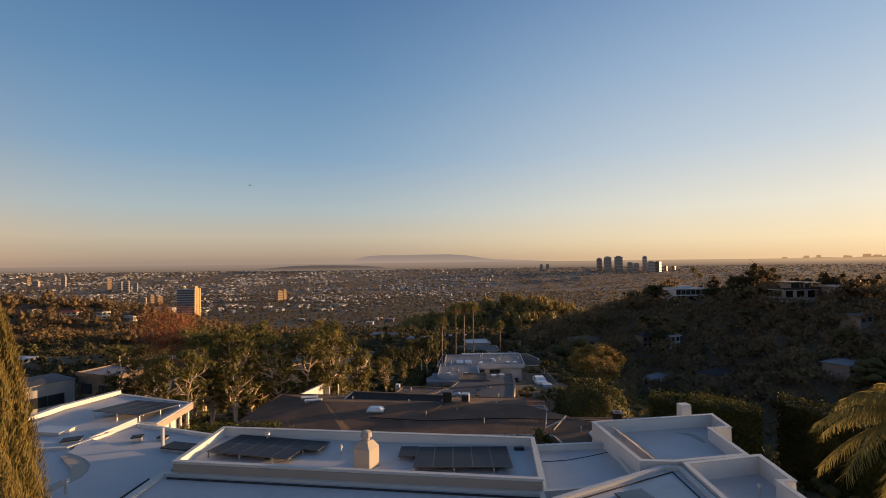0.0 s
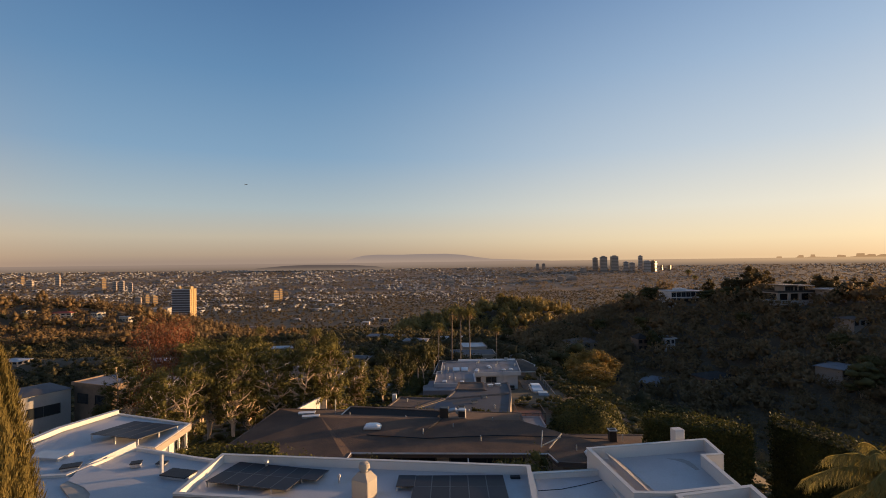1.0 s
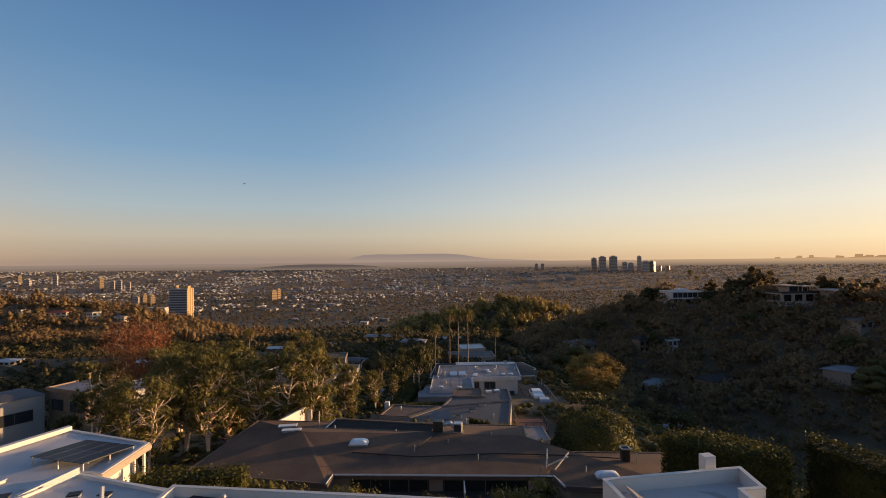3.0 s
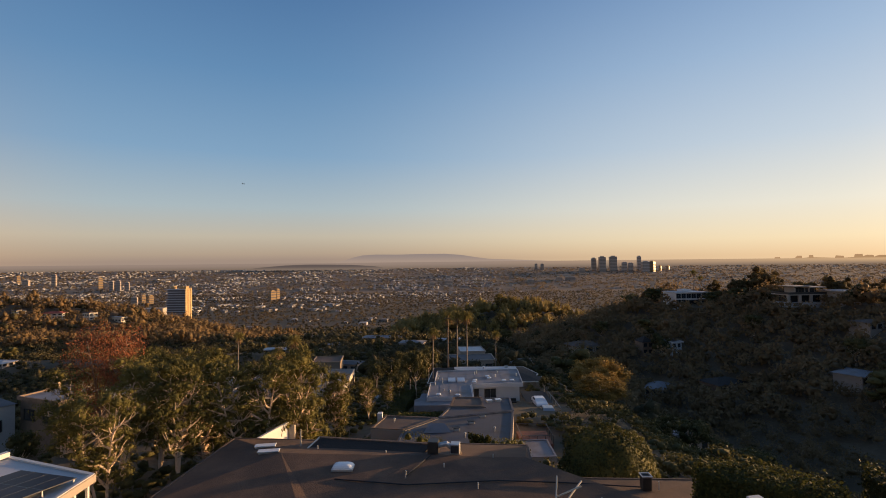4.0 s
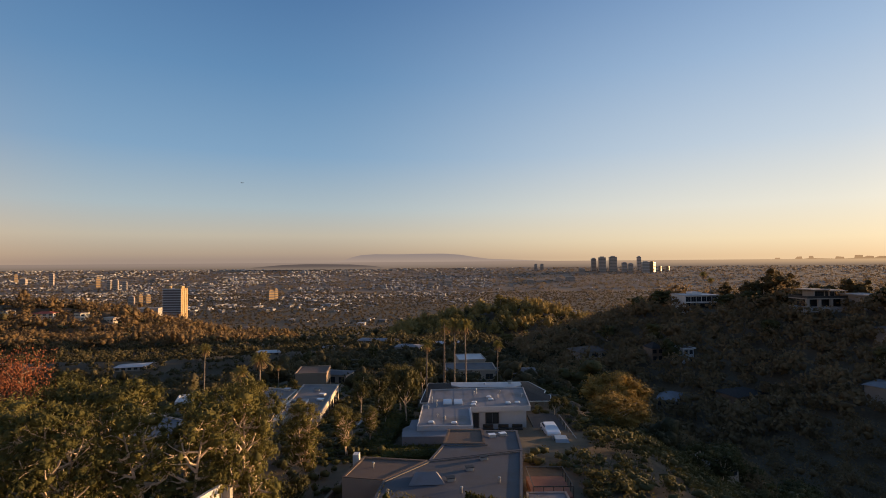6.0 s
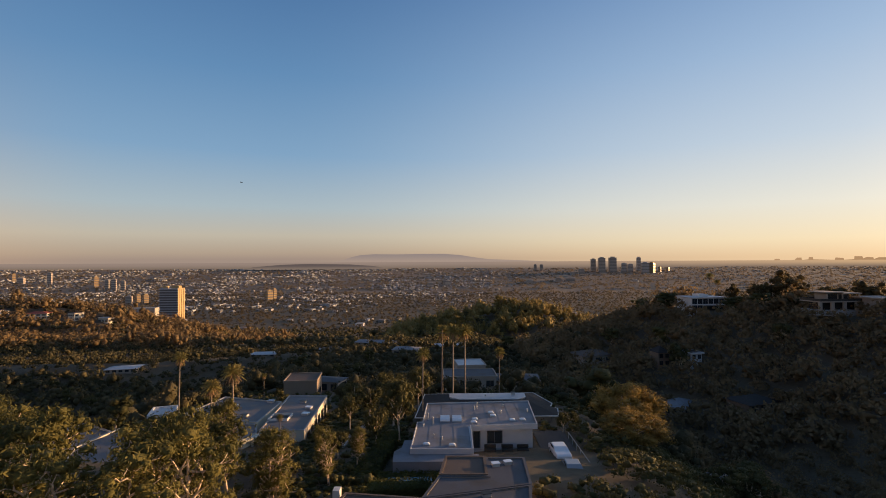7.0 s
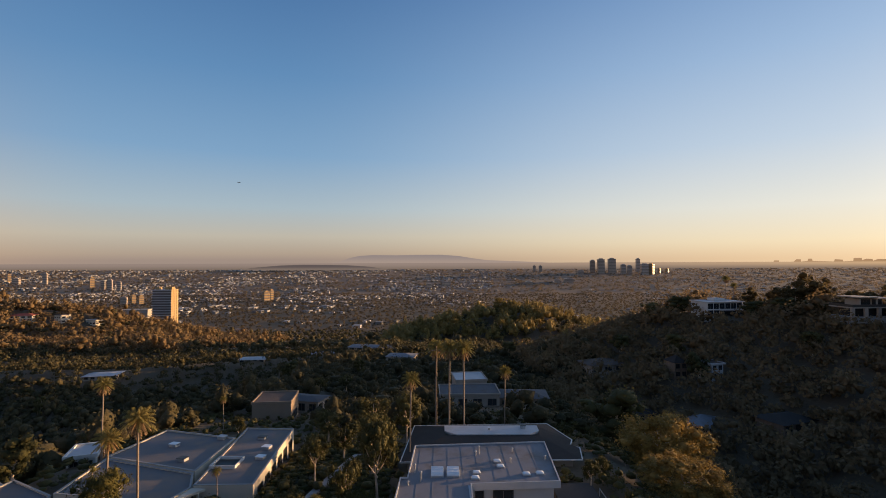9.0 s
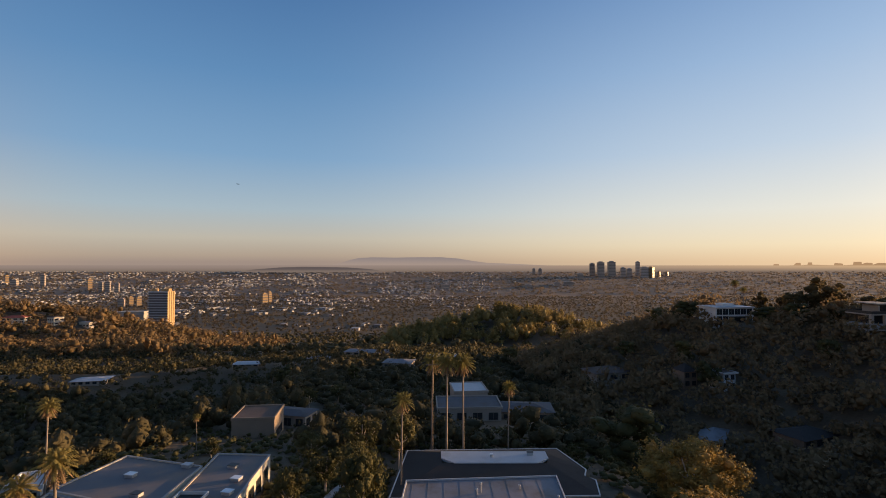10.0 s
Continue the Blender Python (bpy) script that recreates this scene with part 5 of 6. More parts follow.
def palm(name, label, seed, h, fronds=46, reach=1.6, skirt=True, leaflets=9, lean=0.02, group="palms", thin=0.14, feather=False):
    """A bare slender trunk, a head of drooping fronds and a skirt of dead ones."""
    rng = np.random.default_rng(seed)
    t = thing(name, label, "palm tree", group)
    pts = [(lean * h * (k / 8) ** 1.6 * math.cos(seed), lean * h * (k / 8) ** 1.6 * math.sin(seed), -1.5 + (h + 1.5) * k / 8) for k in range(9)]
    part("trunk", tube(pts, [thin * (1.35 if k == 0 else 1.0 - 0.03 * k) for k in range(9)], 9), PALMBARK, t, smooth=True)
    top = np.array(pts[-1])

    def head(count, up0, up1, droop, ln):
        out = []
        for i in range(count):
            a = i * 2.39996 + rng.uniform(-0.2, 0.2)
            up = up0 + (up1 - up0) * (i / count)
            h0 = np.array((math.cos(a), math.sin(a), 0.0))
            side = np.array((-math.sin(a), math.cos(a), 0.0))
            L = ln * rng.uniform(0.8, 1.1)
            k = leaflets
            for j in range(k):
                u = (j + 1) / k
                c = top + h0 * L * u * math.cos(up) + np.array((0, 0, 1)) * (L * u * math.sin(up) - droop * L * u * u)
                if feather:
                    ll, ww, ang = L * 0.25 * (1 - 0.8 * abs(u - 0.45)), 0.0085, 0.75
                else:
                    ll, ww, ang = L * 0.42 * u * (1.25 - u) + 0.10, 0.05 + 0.03 * u, 1.1 * u
                for sgn in (-1, 1):
                    dirn = h0 * math.sin(ang) + side * sgn * math.cos(ang) - np.array((0, 0, 0.45 + 0.4 * u))
                    if feather:
                        dirn = dirn + rng.normal(0, 0.22, 3) - np.array((0, 0, 0.6))
                    dirn = dirn / np.linalg.norm(dirn)
                    w = np.cross(dirn, (0, 0, 1.0)); w = w / (np.linalg.norm(w) + 1e-6) * ww
                    e = c + dirn * ll
                    out.append((c - w, c + w, e + w * 0.3, e - w * 0.3))
                if j:
                    out.append((prev - (0, 0, 0.02), prev + (0, 0, 0.02), c + (0, 0, 0.015), c - (0, 0, 0.015)))
                prev = c
        return np.array(out)

    part("crown", quads("crown", head(fronds, 1.35, -0.35, 0.62 if feather else 0.3, reach)), PALM_LEAF, t)
    if skirt:
        part("skirt", quads("skirt", head(fronds // 2, -0.5, -1.25, 0.35, reach * 0.75)), DEADFROND, t, "hanging brown dead fronds")
    return t


def hedge(label, poly, z0, z1, seed, n=5000, size=0.16, leaf=None, rough=0.12):
    """A clipped hedge: a dense dark core under a shell of leaves, uneven on top."""
    rng = np.random.default_rng(seed)
    t = thing("hedge", label, "hedge", "hedges")
    part("core", prism(inset(poly, 0.18), z0, z1 - 0.2), HEDGE_LEAF, t)
    p = poly if area(poly) > 0 else poly[::-1]
    qs, out = [], []
    edges = [(Vector(a), Vector(b)) for a, b in zip(p, p[1:] + p[:1])]
    per = sum((b - a).length for a, b in edges)
    side, top = per * (z1 - z0), abs(area(p))
    for a, b in edges:
        m = int(n * (b - a).length * (z1 - z0) / (side + top))
        u, v = rng.uniform(0, 1, m), rng.uniform(0, 1, m) ** 0.8
        d = (b - a).normalized()
        q = np.stack([a.x + (b.x - a.x) * u, a.y + (b.y - a.y) * u, z0 + (z1 - z0) * v], -1)
        o = np.tile((d.y, -d.x, 0.0), (m, 1))
        qs.append(q + o * rng.normal(-0.05, rough * 0.6, (m, 1))); out.append(o)
    m = int(n * 1.6 * top / (side + top))
    xs, ys = [c[0] for c in p], [c[1] for c in p]
    q = np.stack([rng.uniform(min(xs), max(xs), 6 * m), rng.uniform(min(ys), max(ys), 6 * m), np.zeros(6 * m)], -1)
    inside = np.ones(len(q), bool)
    for a, b in edges:
        inside &= ((b.x - a.x) * (q[:, 1] - a.y) - (b.y - a.y) * (q[:, 0] - a.x)) > 0
    q = q[inside][:m]
    q[:, 2] = z1 - 0.08 + rng.normal(0, rough, len(q)) + 0.12 * np.sin(q[:, 0] * 2.1) * np.sin(q[:, 1] * 1.7)
    qs.append(q); out.append(np.tile((0, 0, 1.0), (len(q), 1)))
    qs, out = np.concatenate(qs), np.concatenate(out)
    part("foliage", quads("foliage", leaves(rng, qs, np.full(len(qs), size), out)), leaf or HEDGE_LEAF, t)
    return t


def put(src, x, y, top=None, width=1.0, z=None, h=None, turn=None, label=""):
    """A copy of a tree on the ground at x, y; top: height of its tip in the world; width: spread relative to its height."""
    z = float(land(x, y)) if z is None else z
    s = (top - z) / src["tall"] if top is not None else (h or src["tall"]) / src["tall"]
    c = copy_thing(src, pose(x, y, z, 0, 0, (x * 47 + y * 31) % 360 if turn is None else turn))
    c.scale = (s * width, s * width, s)
    if label:
        c["label"] = label
    return c


def drop(src):
    """Takes a pattern away once its copies stand."""
    for o in list(src.children_recursive) + [src]:
        bpy.data.objects.remove(o)


def pattern(t, tall):
    t["tall"] = tall
    return t


PINES = [pattern(tree("pine_tree", "tall open pine with pale limbs and sunlit needles", 10 + k, 12.0, 4.4, 0.30, 46 + 2 * k, 8400, 0.115, PINE_LEAF, BARK, 2 + k % 2, 0.7, 0.3, core=0.42, long=3.0, crook=0.30, clump=(0.14, 0.22), thick=1.35, twigs=2, group="pines beside the gravel-roofed house"), 12.0) for k in range(4)]
ROUNDS = [pattern(round_tree("round_tree", "dense rounded evergreen tree on the slope", 30 + k, 8.0, 3.2, 2300, 0.26, BROAD_LEAF, None, 22 + 6 * k), 8.0) for k in range(3)]
EUCS = [pattern(tree("eucalyptus_tree", "tall loose eucalyptus with drooping clumps", 50 + k, 15.0, 4.8, 0.22, 18, 1300, 0.42, BROAD_LEAF, BARK, 1 + k % 2, 1.15, 0.9, 0.62), 15.0) for k in range(3)]
OAKS = [pattern(tree("oak_tree", "broad dark hillside oak with uneven crown", 70 + k, 9.0, 5.2, 0.28, 18, 1300, 0.36, BROAD_LEAF, BARK, 2, 0.8, 0.9, 0.62), 9.0) for k in range(3)]
FANPALMS = [pattern(palm("fan_palm", "slender fan palm with a shaggy sunlit head", 90 + k, 12.0, group="fan palms along the street"), 12.0) for k in range(3)]

# pines between the first houses and beyond them
for k, (x, y, top, w) in enumerate(((-14.4, 57.5, 3.0, 0.82), (-18.6, 55.5, 2.6, 0.95), (-22.8, 49.5, 3.2, 0.85), (-25.4, 44.6, 2.3, 0.85), (-24.2, 58.5, 2.6, 1.0), (-28.8, 51.5, 3.0, 0.95),
                                 (-30.5, 60.0, 2.0, 0.9), (-20.5, 65.5, 0.0, 1.05), (-34.5, 66.5, 1.5, 1.0), (-26.5, 71.0, -3.4, 0.9), (-14.3, 69.5, -2.6, 0.85),
                                 (-11.2, 78.5, -5.6, 0.8), (-21.0, 77.0, -2.2, 0.7), (-45.0, 66.0, -1.0, 0.9), (-9.6, 84.5, -7.8, 0.8))):
    put(PINES[k % 4], x, y, top, w)
red = pattern(tree("autumn_tree", "bare-branched tree with rust-red autumn leaves", 5, 12.0, 4.2, 0.35, 26, 9500, 0.14, RED_LEAF, WOOD, 2, 0.9, 0.8, 0.0), 12.0)
put(red, -36.1, 60.8, 5.4, 0.62)
drop(red)
gold = pattern(round_tree("golden_tree", "large lumpy tree catching golden sun on its crown", 7, 14.0, 8.2, 14000, 0.36, SUNGOLD_LEAF, None, 120, 0.15, lump=(0.13, 0.24)), 14.0)
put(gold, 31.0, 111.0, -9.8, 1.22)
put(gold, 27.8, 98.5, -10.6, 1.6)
drop(gold)
r3 = np.random.default_rng(8)
ball = thing("clipped_ficus", "broad clipped ficus dome with glossy leaves", "tree", "trees", (12.3, 47.3, -7.3))
part("trunk", tube([(0, 0, -4.5), (0, 0, 0.5)], [0.3, 0.22], 8), BARK, ball)
part("inner_mass", foliage_mesh("inner_mass", np.zeros((0, 4, 3)), puffs(r3, [(0, 0, 0.2)], [(3.4, 3.4, 3.95)], 3, 0.05)), FICUS_LEAF, ball)
d = r3.normal(size=(9500, 3))
d[:, 2] = np.abs(d[:, 2]) - 0.3
d /= np.linalg.norm(d, axis=1, keepdims=True)
swell = 1 + 0.045 * np.sin(d[:, :1] * 7 + 1) * np.sin(d[:, 1:2] * 6) + 0.03 * np.sin(d[:, 2:] * 11) + r3.normal(0, 0.022, (9500, 1))
part("foliage", quads("foliage", leaves(r3, d * swell * np.array((3.75, 3.75, 4.5)) + np.array((0, 0, 0.2)), np.full(9500, 0.21), d)), FICUS_LEAF, ball)
for x, y, top, w in ((-13.2, 99.6, -7.8, 0.75), (-5.6, 95.4, -4.8, 0.62), (-8.4, 92, -7.0, 0.6), (-7.2, 103, -6.4, 0.7), (-11.5, 107.5, -8.6, 0.9), (17.4, 98.4, -10.6, 0.8), (18.6, 94, -13.2, 0.7), (19.6, 101.5, -11.5, 0.8),
                     (-16, 118, -10.5, 1), (-9.5, 121, -9.0, 0.9), (-4.2, 118.5, -8.4, 0.8), (22, 80, -15.7, 1.2), (19.5, 71, -13.3, 1.2), (24, 106, -14.0, 1), (20.5, 62.5, -12.1, 1.2), (22.5, 54, -11.1, 1.2), (18, 57.5, -11.7, 1.1),
                     (-36.5, 50.5, -3.4, 0.8), (-33.5, 47, -4.4, 0.8), (-49.5, 49.5, -4.0, 0.8), (-52, 47, -4.2, 1), (-31, 122, -13.2, 0.8), (-43, 118, -13.0, 0.9), (-12.6, 88.4, -9.2, 1), (-13, 64, -7.4, 0.8), (15.8, 118, -14.5, 0.9), (21, 122, -15.0, 1.1), (14.4, 75.6, -13.1, 1.1), (16.8, 71.6, -12.7, 1.3), (19.2, 77.6, -12.9, 1.3), (14, 63.2, -12.5, 1), (14.8, 67.6, -12.7, 1), (18, 65, -12.5, 1.2), (20.6, 89, -12.9, 1.2), (20.8, 83.2, -13.1, 1.3), (22.6, 93.5, -12.7, 1.2), (21.6, 72, -13.1, 1.3), (26, 128, -17.0, 1.2), (19, 133, -17.5, 1)):
    put(ROUNDS[int(x * 7 + y) % 3], x, y, top, w)
for k, (x, y) in enumerate(((37.0, 93.0), (43.0, 97.0), (51.0, 110.0), (38.0, 76.0), (46.0, 84.0), (48.0, 66.0), (36.0, 122.0), (40.0, 60.0), (54.0, 96.0), (56.0, 78.0), (60.0, 118.0))):
    put(ROUNDS[k % 3], x, y, h=5.5 + k % 3, width=1.3)
for x, y, top in ((-3.0, 106.8, -4.0), (2.1, 118.9, -2.1), (4.4, 118.9, -2.3), (11.5, 127.0, -7.6), (-41.4, 105.8, -4.3), (-23.8, 84.6, -1.7), (-26.3, 84.4, -3.4), (0.0, 123.2, -2.9), (-21.1, 93.0, -9.6), (-36.0, 128.0, -12.4)):
    put(FANPALMS[int(abs(x) * 3) % 3], x, y, top, 0.92)
# close to the start: a cypress, a feather palm, hedges and planting
rng = np.random.default_rng(3)
cyp = thing("cypress_tree", "tall narrow cypress with dense golden-lit foliage", "tree", at=(-17.3, 17.2, -5.0))
part("trunk", tube([(0, 0, -0.5), (0, 0, 6), (0, 0, 12.4)], [0.3, 0.22, 0.03], 8), BARK, cyp)
u = rng.uniform(0, 1, 40000) ** 0.75
a = rng.uniform(0, 2 * math.pi, 40000)
rad = 2.35 * (1 - u) ** 0.62 * (0.9 + 0.10 * np.sin(a * 11 + np.sin(u * 24) * 1.2) + rng.normal(0, 0.06, 40000))
p = np.stack([rad * np.cos(a), rad * np.sin(a), 0.4 + 12.9 * u], -1)
# upright sprays: narrow blades that lean outwards a little
rise = np.stack([np.cos(a) * 0.28, np.sin(a) * 0.28, np.ones_like(a)], -1) + rng.normal(0, 0.16, (40000, 3))
rise *= rng.uniform(0.10, 0.26, (40000, 1))
side = np.stack([-np.sin(a), np.cos(a), np.zeros_like(a)], -1) + rng.normal(0, 0.5, (40000, 3))
side *= 0.022 / np.linalg.norm(side, axis=1, keepdims=True)
part("foliage", quads("foliage", np.stack([p - rise * 0.5, p - side, p + rise, p + side], 1)), CYPRESS_LEAF, cyp)
part("inner_mass", tube([(0, 0, 0.3), (0, 0, 3), (0, 0, 8), (0, 0, 12)], [1.9, 1.75, 1.05, 0.2], 10), CYPRESS_LEAF, cyp)
palm("feather_palm", "arching feather palm with long drooping fronds", 4, 10.5, 38, 2.2, False, 84, 0.02, "", 0.2, True).matrix_basis = pose(9.8, 11.9, -5.1)
shrub = pattern(round_tree("garden_shrub", "loose sunlit garden shrub between the houses", 12, 2.6, 1.2, 1700, 0.075, FICUS_LEAF, None, 16, 0.0, "shrub", "garden shrubs"), 2.6)
for x, y, top in ((-19.2, 32.6, -1.1), (-17.8, 33.4, -1.3), (-14.2, 32.2, -1.3), (-12.6, 32.6, -1.4), (-11.0, 32.2, -1.5), (-9.6, 32.6, -1.6), (-6.4, 31.2, -1.0), (-5.4, 31.4, -1.3), (2.6, 30.6, -0.9), (3.8, 30.9, -0.7), (4.7, 30.7, -1.2), (-1.2, 31.6, -2.0), (0.6, 31.2, -1.9),
                  (7.2, 43.8, -5.3), (7.9, 44.6, -5.6), (-3.4, 58.0, -5.9), (-2.3, 57.8, -6.1), (-1.5, 58.0, -6.6), (4.9, 58.5, -6.8), (5.8, 58.6, -6.8), (6.6, 58.7, -6.9), (-16.9, 58.0, -3.3), (-15.4, 58.4, -3.0), (-13.3, 57.6, -5.0), (-8.4, 86.6, -12.2), (5.0, 85.0, -13.0), (10.5, 84.6, -13.0), (-15.6, 30.9, -2.2)):
    put(shrub, x, y, top, 0.8)
drop(shrub)
bm_dark = pattern(round_tree("column_shrub", "narrow dark upright conifer shrub", 14, 3.0, 0.75, 1600, 0.16, HEDGE_LEAF, None, 18, 0.0, "shrub", "column shrubs"), 3.0)
for x, y, top in ((2.3, 58.4, -6.1), (3.1, 58.2, -6.2), (3.9, 58.4, -6.4)):
    put(bm_dark, x, y, top, 0.6)
drop(bm_dark)
hedge("tall clipped hedge with sunlit leafy top", [(12.65, 34.55), (18.25, 31.4), (19.2, 33.1), (17.0, 35.9), (13.1, 35.75)], -7.2, -0.6, 21, 14000, 0.16, None, 0.17)
hedge("tall clipped hedge with sunlit leafy top", [(20.95, 33.95), (24.4, 22.0), (26.9, 22.4), (22.5, 35.7)], -8.2, -0.6, 22, 16000, 0.18, None, 0.2)
hedge("tall clipped hedge with sunlit leafy top", [(24.5, 21.7), (26.0, 6.0), (28.6, 6.4), (27.0, 22.0)], -8.2, -0.7, 25, 9000, 0.22)
hedge("low dark clipped hedge beside the white house", [(-19.0, 33.0), (-13.0, 33.9), (-13.2, 35.4), (-19.2, 35.0)], -7.2, -2.2, 23, 6000)
hedge("clipped hedge along the side of the pale house", [(-9.4, 81.0), (-6.7, 81.0), (-5.5, 93.2), (-7.6, 93.4)], -15.5, -11.7, 26, 5000, 0.2)
hedge("clipped hedge under the pale house terrace", [(-6.6, 79.6), (4.2, 79.8), (4.2, 81.7), (-6.6, 81.7)], -15.0, -11.9, 27, 5000, 0.2)
hedge("square clipped hedge round a garden court", [(-6.6, 73.6), (-0.6, 74.2), (-0.9, 76.2), (-6.9, 75.8)], -12.6, -10.2, 24, 4000)
# fill the slopes
rng = np.random.default_rng(17)
KEEP = [(-12, 30, 52, 34), (0, 66, 16, 24), (5, 95, 26, 38), (-30, 101, 34, 44), (-40, 52, 20, 16), (-12, 44, 36, 20)]
KEEP_ROUND = []


# ---- woods, distance and city ----
def shallow(x, y):
    for cx, cy, w, d in KEEP:
        if abs(x - cx) < w / 2 + 1 and abs(y - cy) < d / 2 + 1:
            return True
    return any(math.hypot(x - a, y - b) < r for a, b, r in KEEP_ROUND)


for o in list(scene.objects):
    if o.name.startswith(("hillside_house", "ridge_house")):
        b = [c.dimensions for c in o.children if c.name.startswith(("wall", "foundation"))][0]
        KEEP_ROUND.append((o.location.x, o.location.y, max(b.x, b.y) * 0.55))
        # keep the way from the street side open
        d = Vector((o.location.x, o.location.y)).normalized()
        KEEP_ROUND.append((o.location.x - d.x * b.y * 0.7, o.location.y - d.y * b.y * 0.7, max(b.x, b.y) * (0.4 if o.location.x < 30 else 0.15)))
made = 0
for k in range(4000):
    y = rng.uniform(58, 360)
    x = rng.uniform(-0.95 * y - 30, 0.85 * y + 40)
    if (-22 < x < 24 and y < 112) or (20 < x < 62 and y < 124) or (x < 0 and y < 100 and x > -0.9 * y - 4 and x > -50):
        continue
    if shallow(x, y) or made > 55:
        continue
    KEEP_ROUND.append((x, y, 4.6 + y * 0.012))
    src = (OAKS, ROUNDS, EUCS)[int(rng.integers(0, 3))][int(rng.integers(0, 3))]
    hh = float(rng.uniform(6.5, 10.5)) if src["tall"] < 10 else float(rng.uniform(9, 13))
    if -48 < x < 30 and y < 300:
        hh *= 0.68
    elif x < -35 and y < 280:
        hh *= 0.6
    put(src, x, y, h=hh, width=float(rng.uniform(0.95, 1.35)))
    made += 1
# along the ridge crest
# warmer leaf copy: the backlight on the crest is put into the colour
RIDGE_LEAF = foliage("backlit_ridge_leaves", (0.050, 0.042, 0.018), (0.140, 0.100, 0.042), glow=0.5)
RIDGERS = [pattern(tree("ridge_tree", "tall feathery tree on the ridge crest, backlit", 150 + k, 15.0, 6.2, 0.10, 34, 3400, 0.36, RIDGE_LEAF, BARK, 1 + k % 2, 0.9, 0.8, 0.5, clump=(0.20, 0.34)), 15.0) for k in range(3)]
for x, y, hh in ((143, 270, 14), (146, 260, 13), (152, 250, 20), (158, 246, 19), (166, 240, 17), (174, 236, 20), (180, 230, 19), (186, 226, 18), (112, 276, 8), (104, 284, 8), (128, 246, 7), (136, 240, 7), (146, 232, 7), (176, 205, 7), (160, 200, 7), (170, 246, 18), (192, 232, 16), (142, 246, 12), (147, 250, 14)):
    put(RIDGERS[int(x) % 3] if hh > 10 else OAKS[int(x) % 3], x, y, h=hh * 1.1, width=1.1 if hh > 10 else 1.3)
for x, y, hh in ((131, 270, 16), (133.5, 268, 13.5)):
    put(FANPALMS[int(x) % 3], x, y, h=hh, width=1.0)
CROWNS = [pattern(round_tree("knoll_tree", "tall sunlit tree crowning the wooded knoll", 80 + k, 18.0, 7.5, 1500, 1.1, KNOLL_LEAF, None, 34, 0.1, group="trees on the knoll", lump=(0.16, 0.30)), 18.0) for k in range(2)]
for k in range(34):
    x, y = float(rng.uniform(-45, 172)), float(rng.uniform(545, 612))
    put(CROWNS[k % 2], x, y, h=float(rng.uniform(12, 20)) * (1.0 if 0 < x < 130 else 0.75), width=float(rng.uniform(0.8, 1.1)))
for s in CROWNS:
    drop(s)
for s in PINES + ROUNDS + RIDGERS + EUCS + OAKS + FANPALMS:
    drop(s)


def bare_tree(x, y, h):
    r2 = np.random.default_rng(44)
    t = thing("bare_tree", "leafless spreading tree against the bright sky", "tree", at=(x, y, float(land(x, y))))
    bm = bmesh.new()
    pts = limb(r2, bm, (0, 0, -1), (0, 0, 1), h * 0.6, 0.3, 0.06, 6, 5)
    for i in range(14):
        a = i * 2.4
        e = limb(r2, bm, pts[2 + i % 4], (math.cos(a), math.sin(a), 0.9), h * 0.5, 0.12, 0.2, 5, 4)
        for j in range(4):
            limb(r2, bm, e[1 + j % 4], Vector(r2.normal(size=3)) + Vector((0, 0, 1)), h * 0.22, 0.05, 0.25, 4, 3)
    part("branches", bm, BARK, t)


bare_tree(178, 222, 13)


def grove(name, label, pts, rr, hh, per, size, seed, mat, cores=4, fine=2, jag=0.13, heart=0.68):
    """Woods too many to count: each tree a crown of overlapping lumps with loose leaves over them."""
    r2 = np.random.default_rng(seed)
    n = len(pts)
    rr, hh = np.asarray(rr), np.asarray(hh)
    solid, cores = cores > 0, max(1, cores)
    # one lump at the top of the crown, the others round it lower down
    a = r2.uniform(0, 2 * math.pi, (n, 1)) + np.arange(cores)[None, :] * 2 * math.pi / max(1, cores - 1) + r2.normal(0, 0.35, (n, cores))
    off = np.full((n, cores), 0.0) if cores == 1 else np.where(np.arange(cores)[None, :] == 0, 0.12, r2.uniform(0.35, 0.62, (n, cores)))
    lift = np.full((n, cores), 0.5) if cores == 1 else np.where(np.arange(cores)[None, :] == 0, 0.66, r2.uniform(0.30, 0.55, (n, cores)))
    kr = (0.78 if cores == 1 else 0.56) * r2.uniform(0.8, 1.2, (n, cores))
    c = np.stack([pts[:, :1] + off * rr[:, None] * np.cos(a), pts[:, 1:2] + off * rr[:, None] * np.sin(a), pts[:, 2:3] + lift * hh[:, None]], -1).reshape(-1, 3)
    rad = np.stack([kr * rr[:, None], kr * rr[:, None], (0.42 if cores == 1 else 0.34) * hh[:, None] * kr / kr.mean()], -1).reshape(-1, 3)
    lump = puffs(r2, c, rad * heart, fine, jag) if solid else None
    m = max(1, per // cores)
    d = r2.normal(size=(len(c), m, 3))
    d[..., 2] = np.abs(d[..., 2]) - 0.25
    d /= np.linalg.norm(d, axis=2, keepdims=True)
    p = c[:, None, :] + d * r2.uniform(0.65, 1.1, (len(c), m, 1)) * rad[:, None, :]
    q = leaves(r2, p.reshape(-1, 3), np.repeat(np.repeat(size, cores), m), d.reshape(-1, 3))
    return tagged(part(name, foliage_mesh(name, q, lump), mat), label, "woods", kind="stuff")


rng = np.random.default_rng(23)
HOUSE_XY = np.array([(o.location.x, o.location.y) for o in scene.objects if o.name.startswith(("hillside_house", "ridge_house"))])


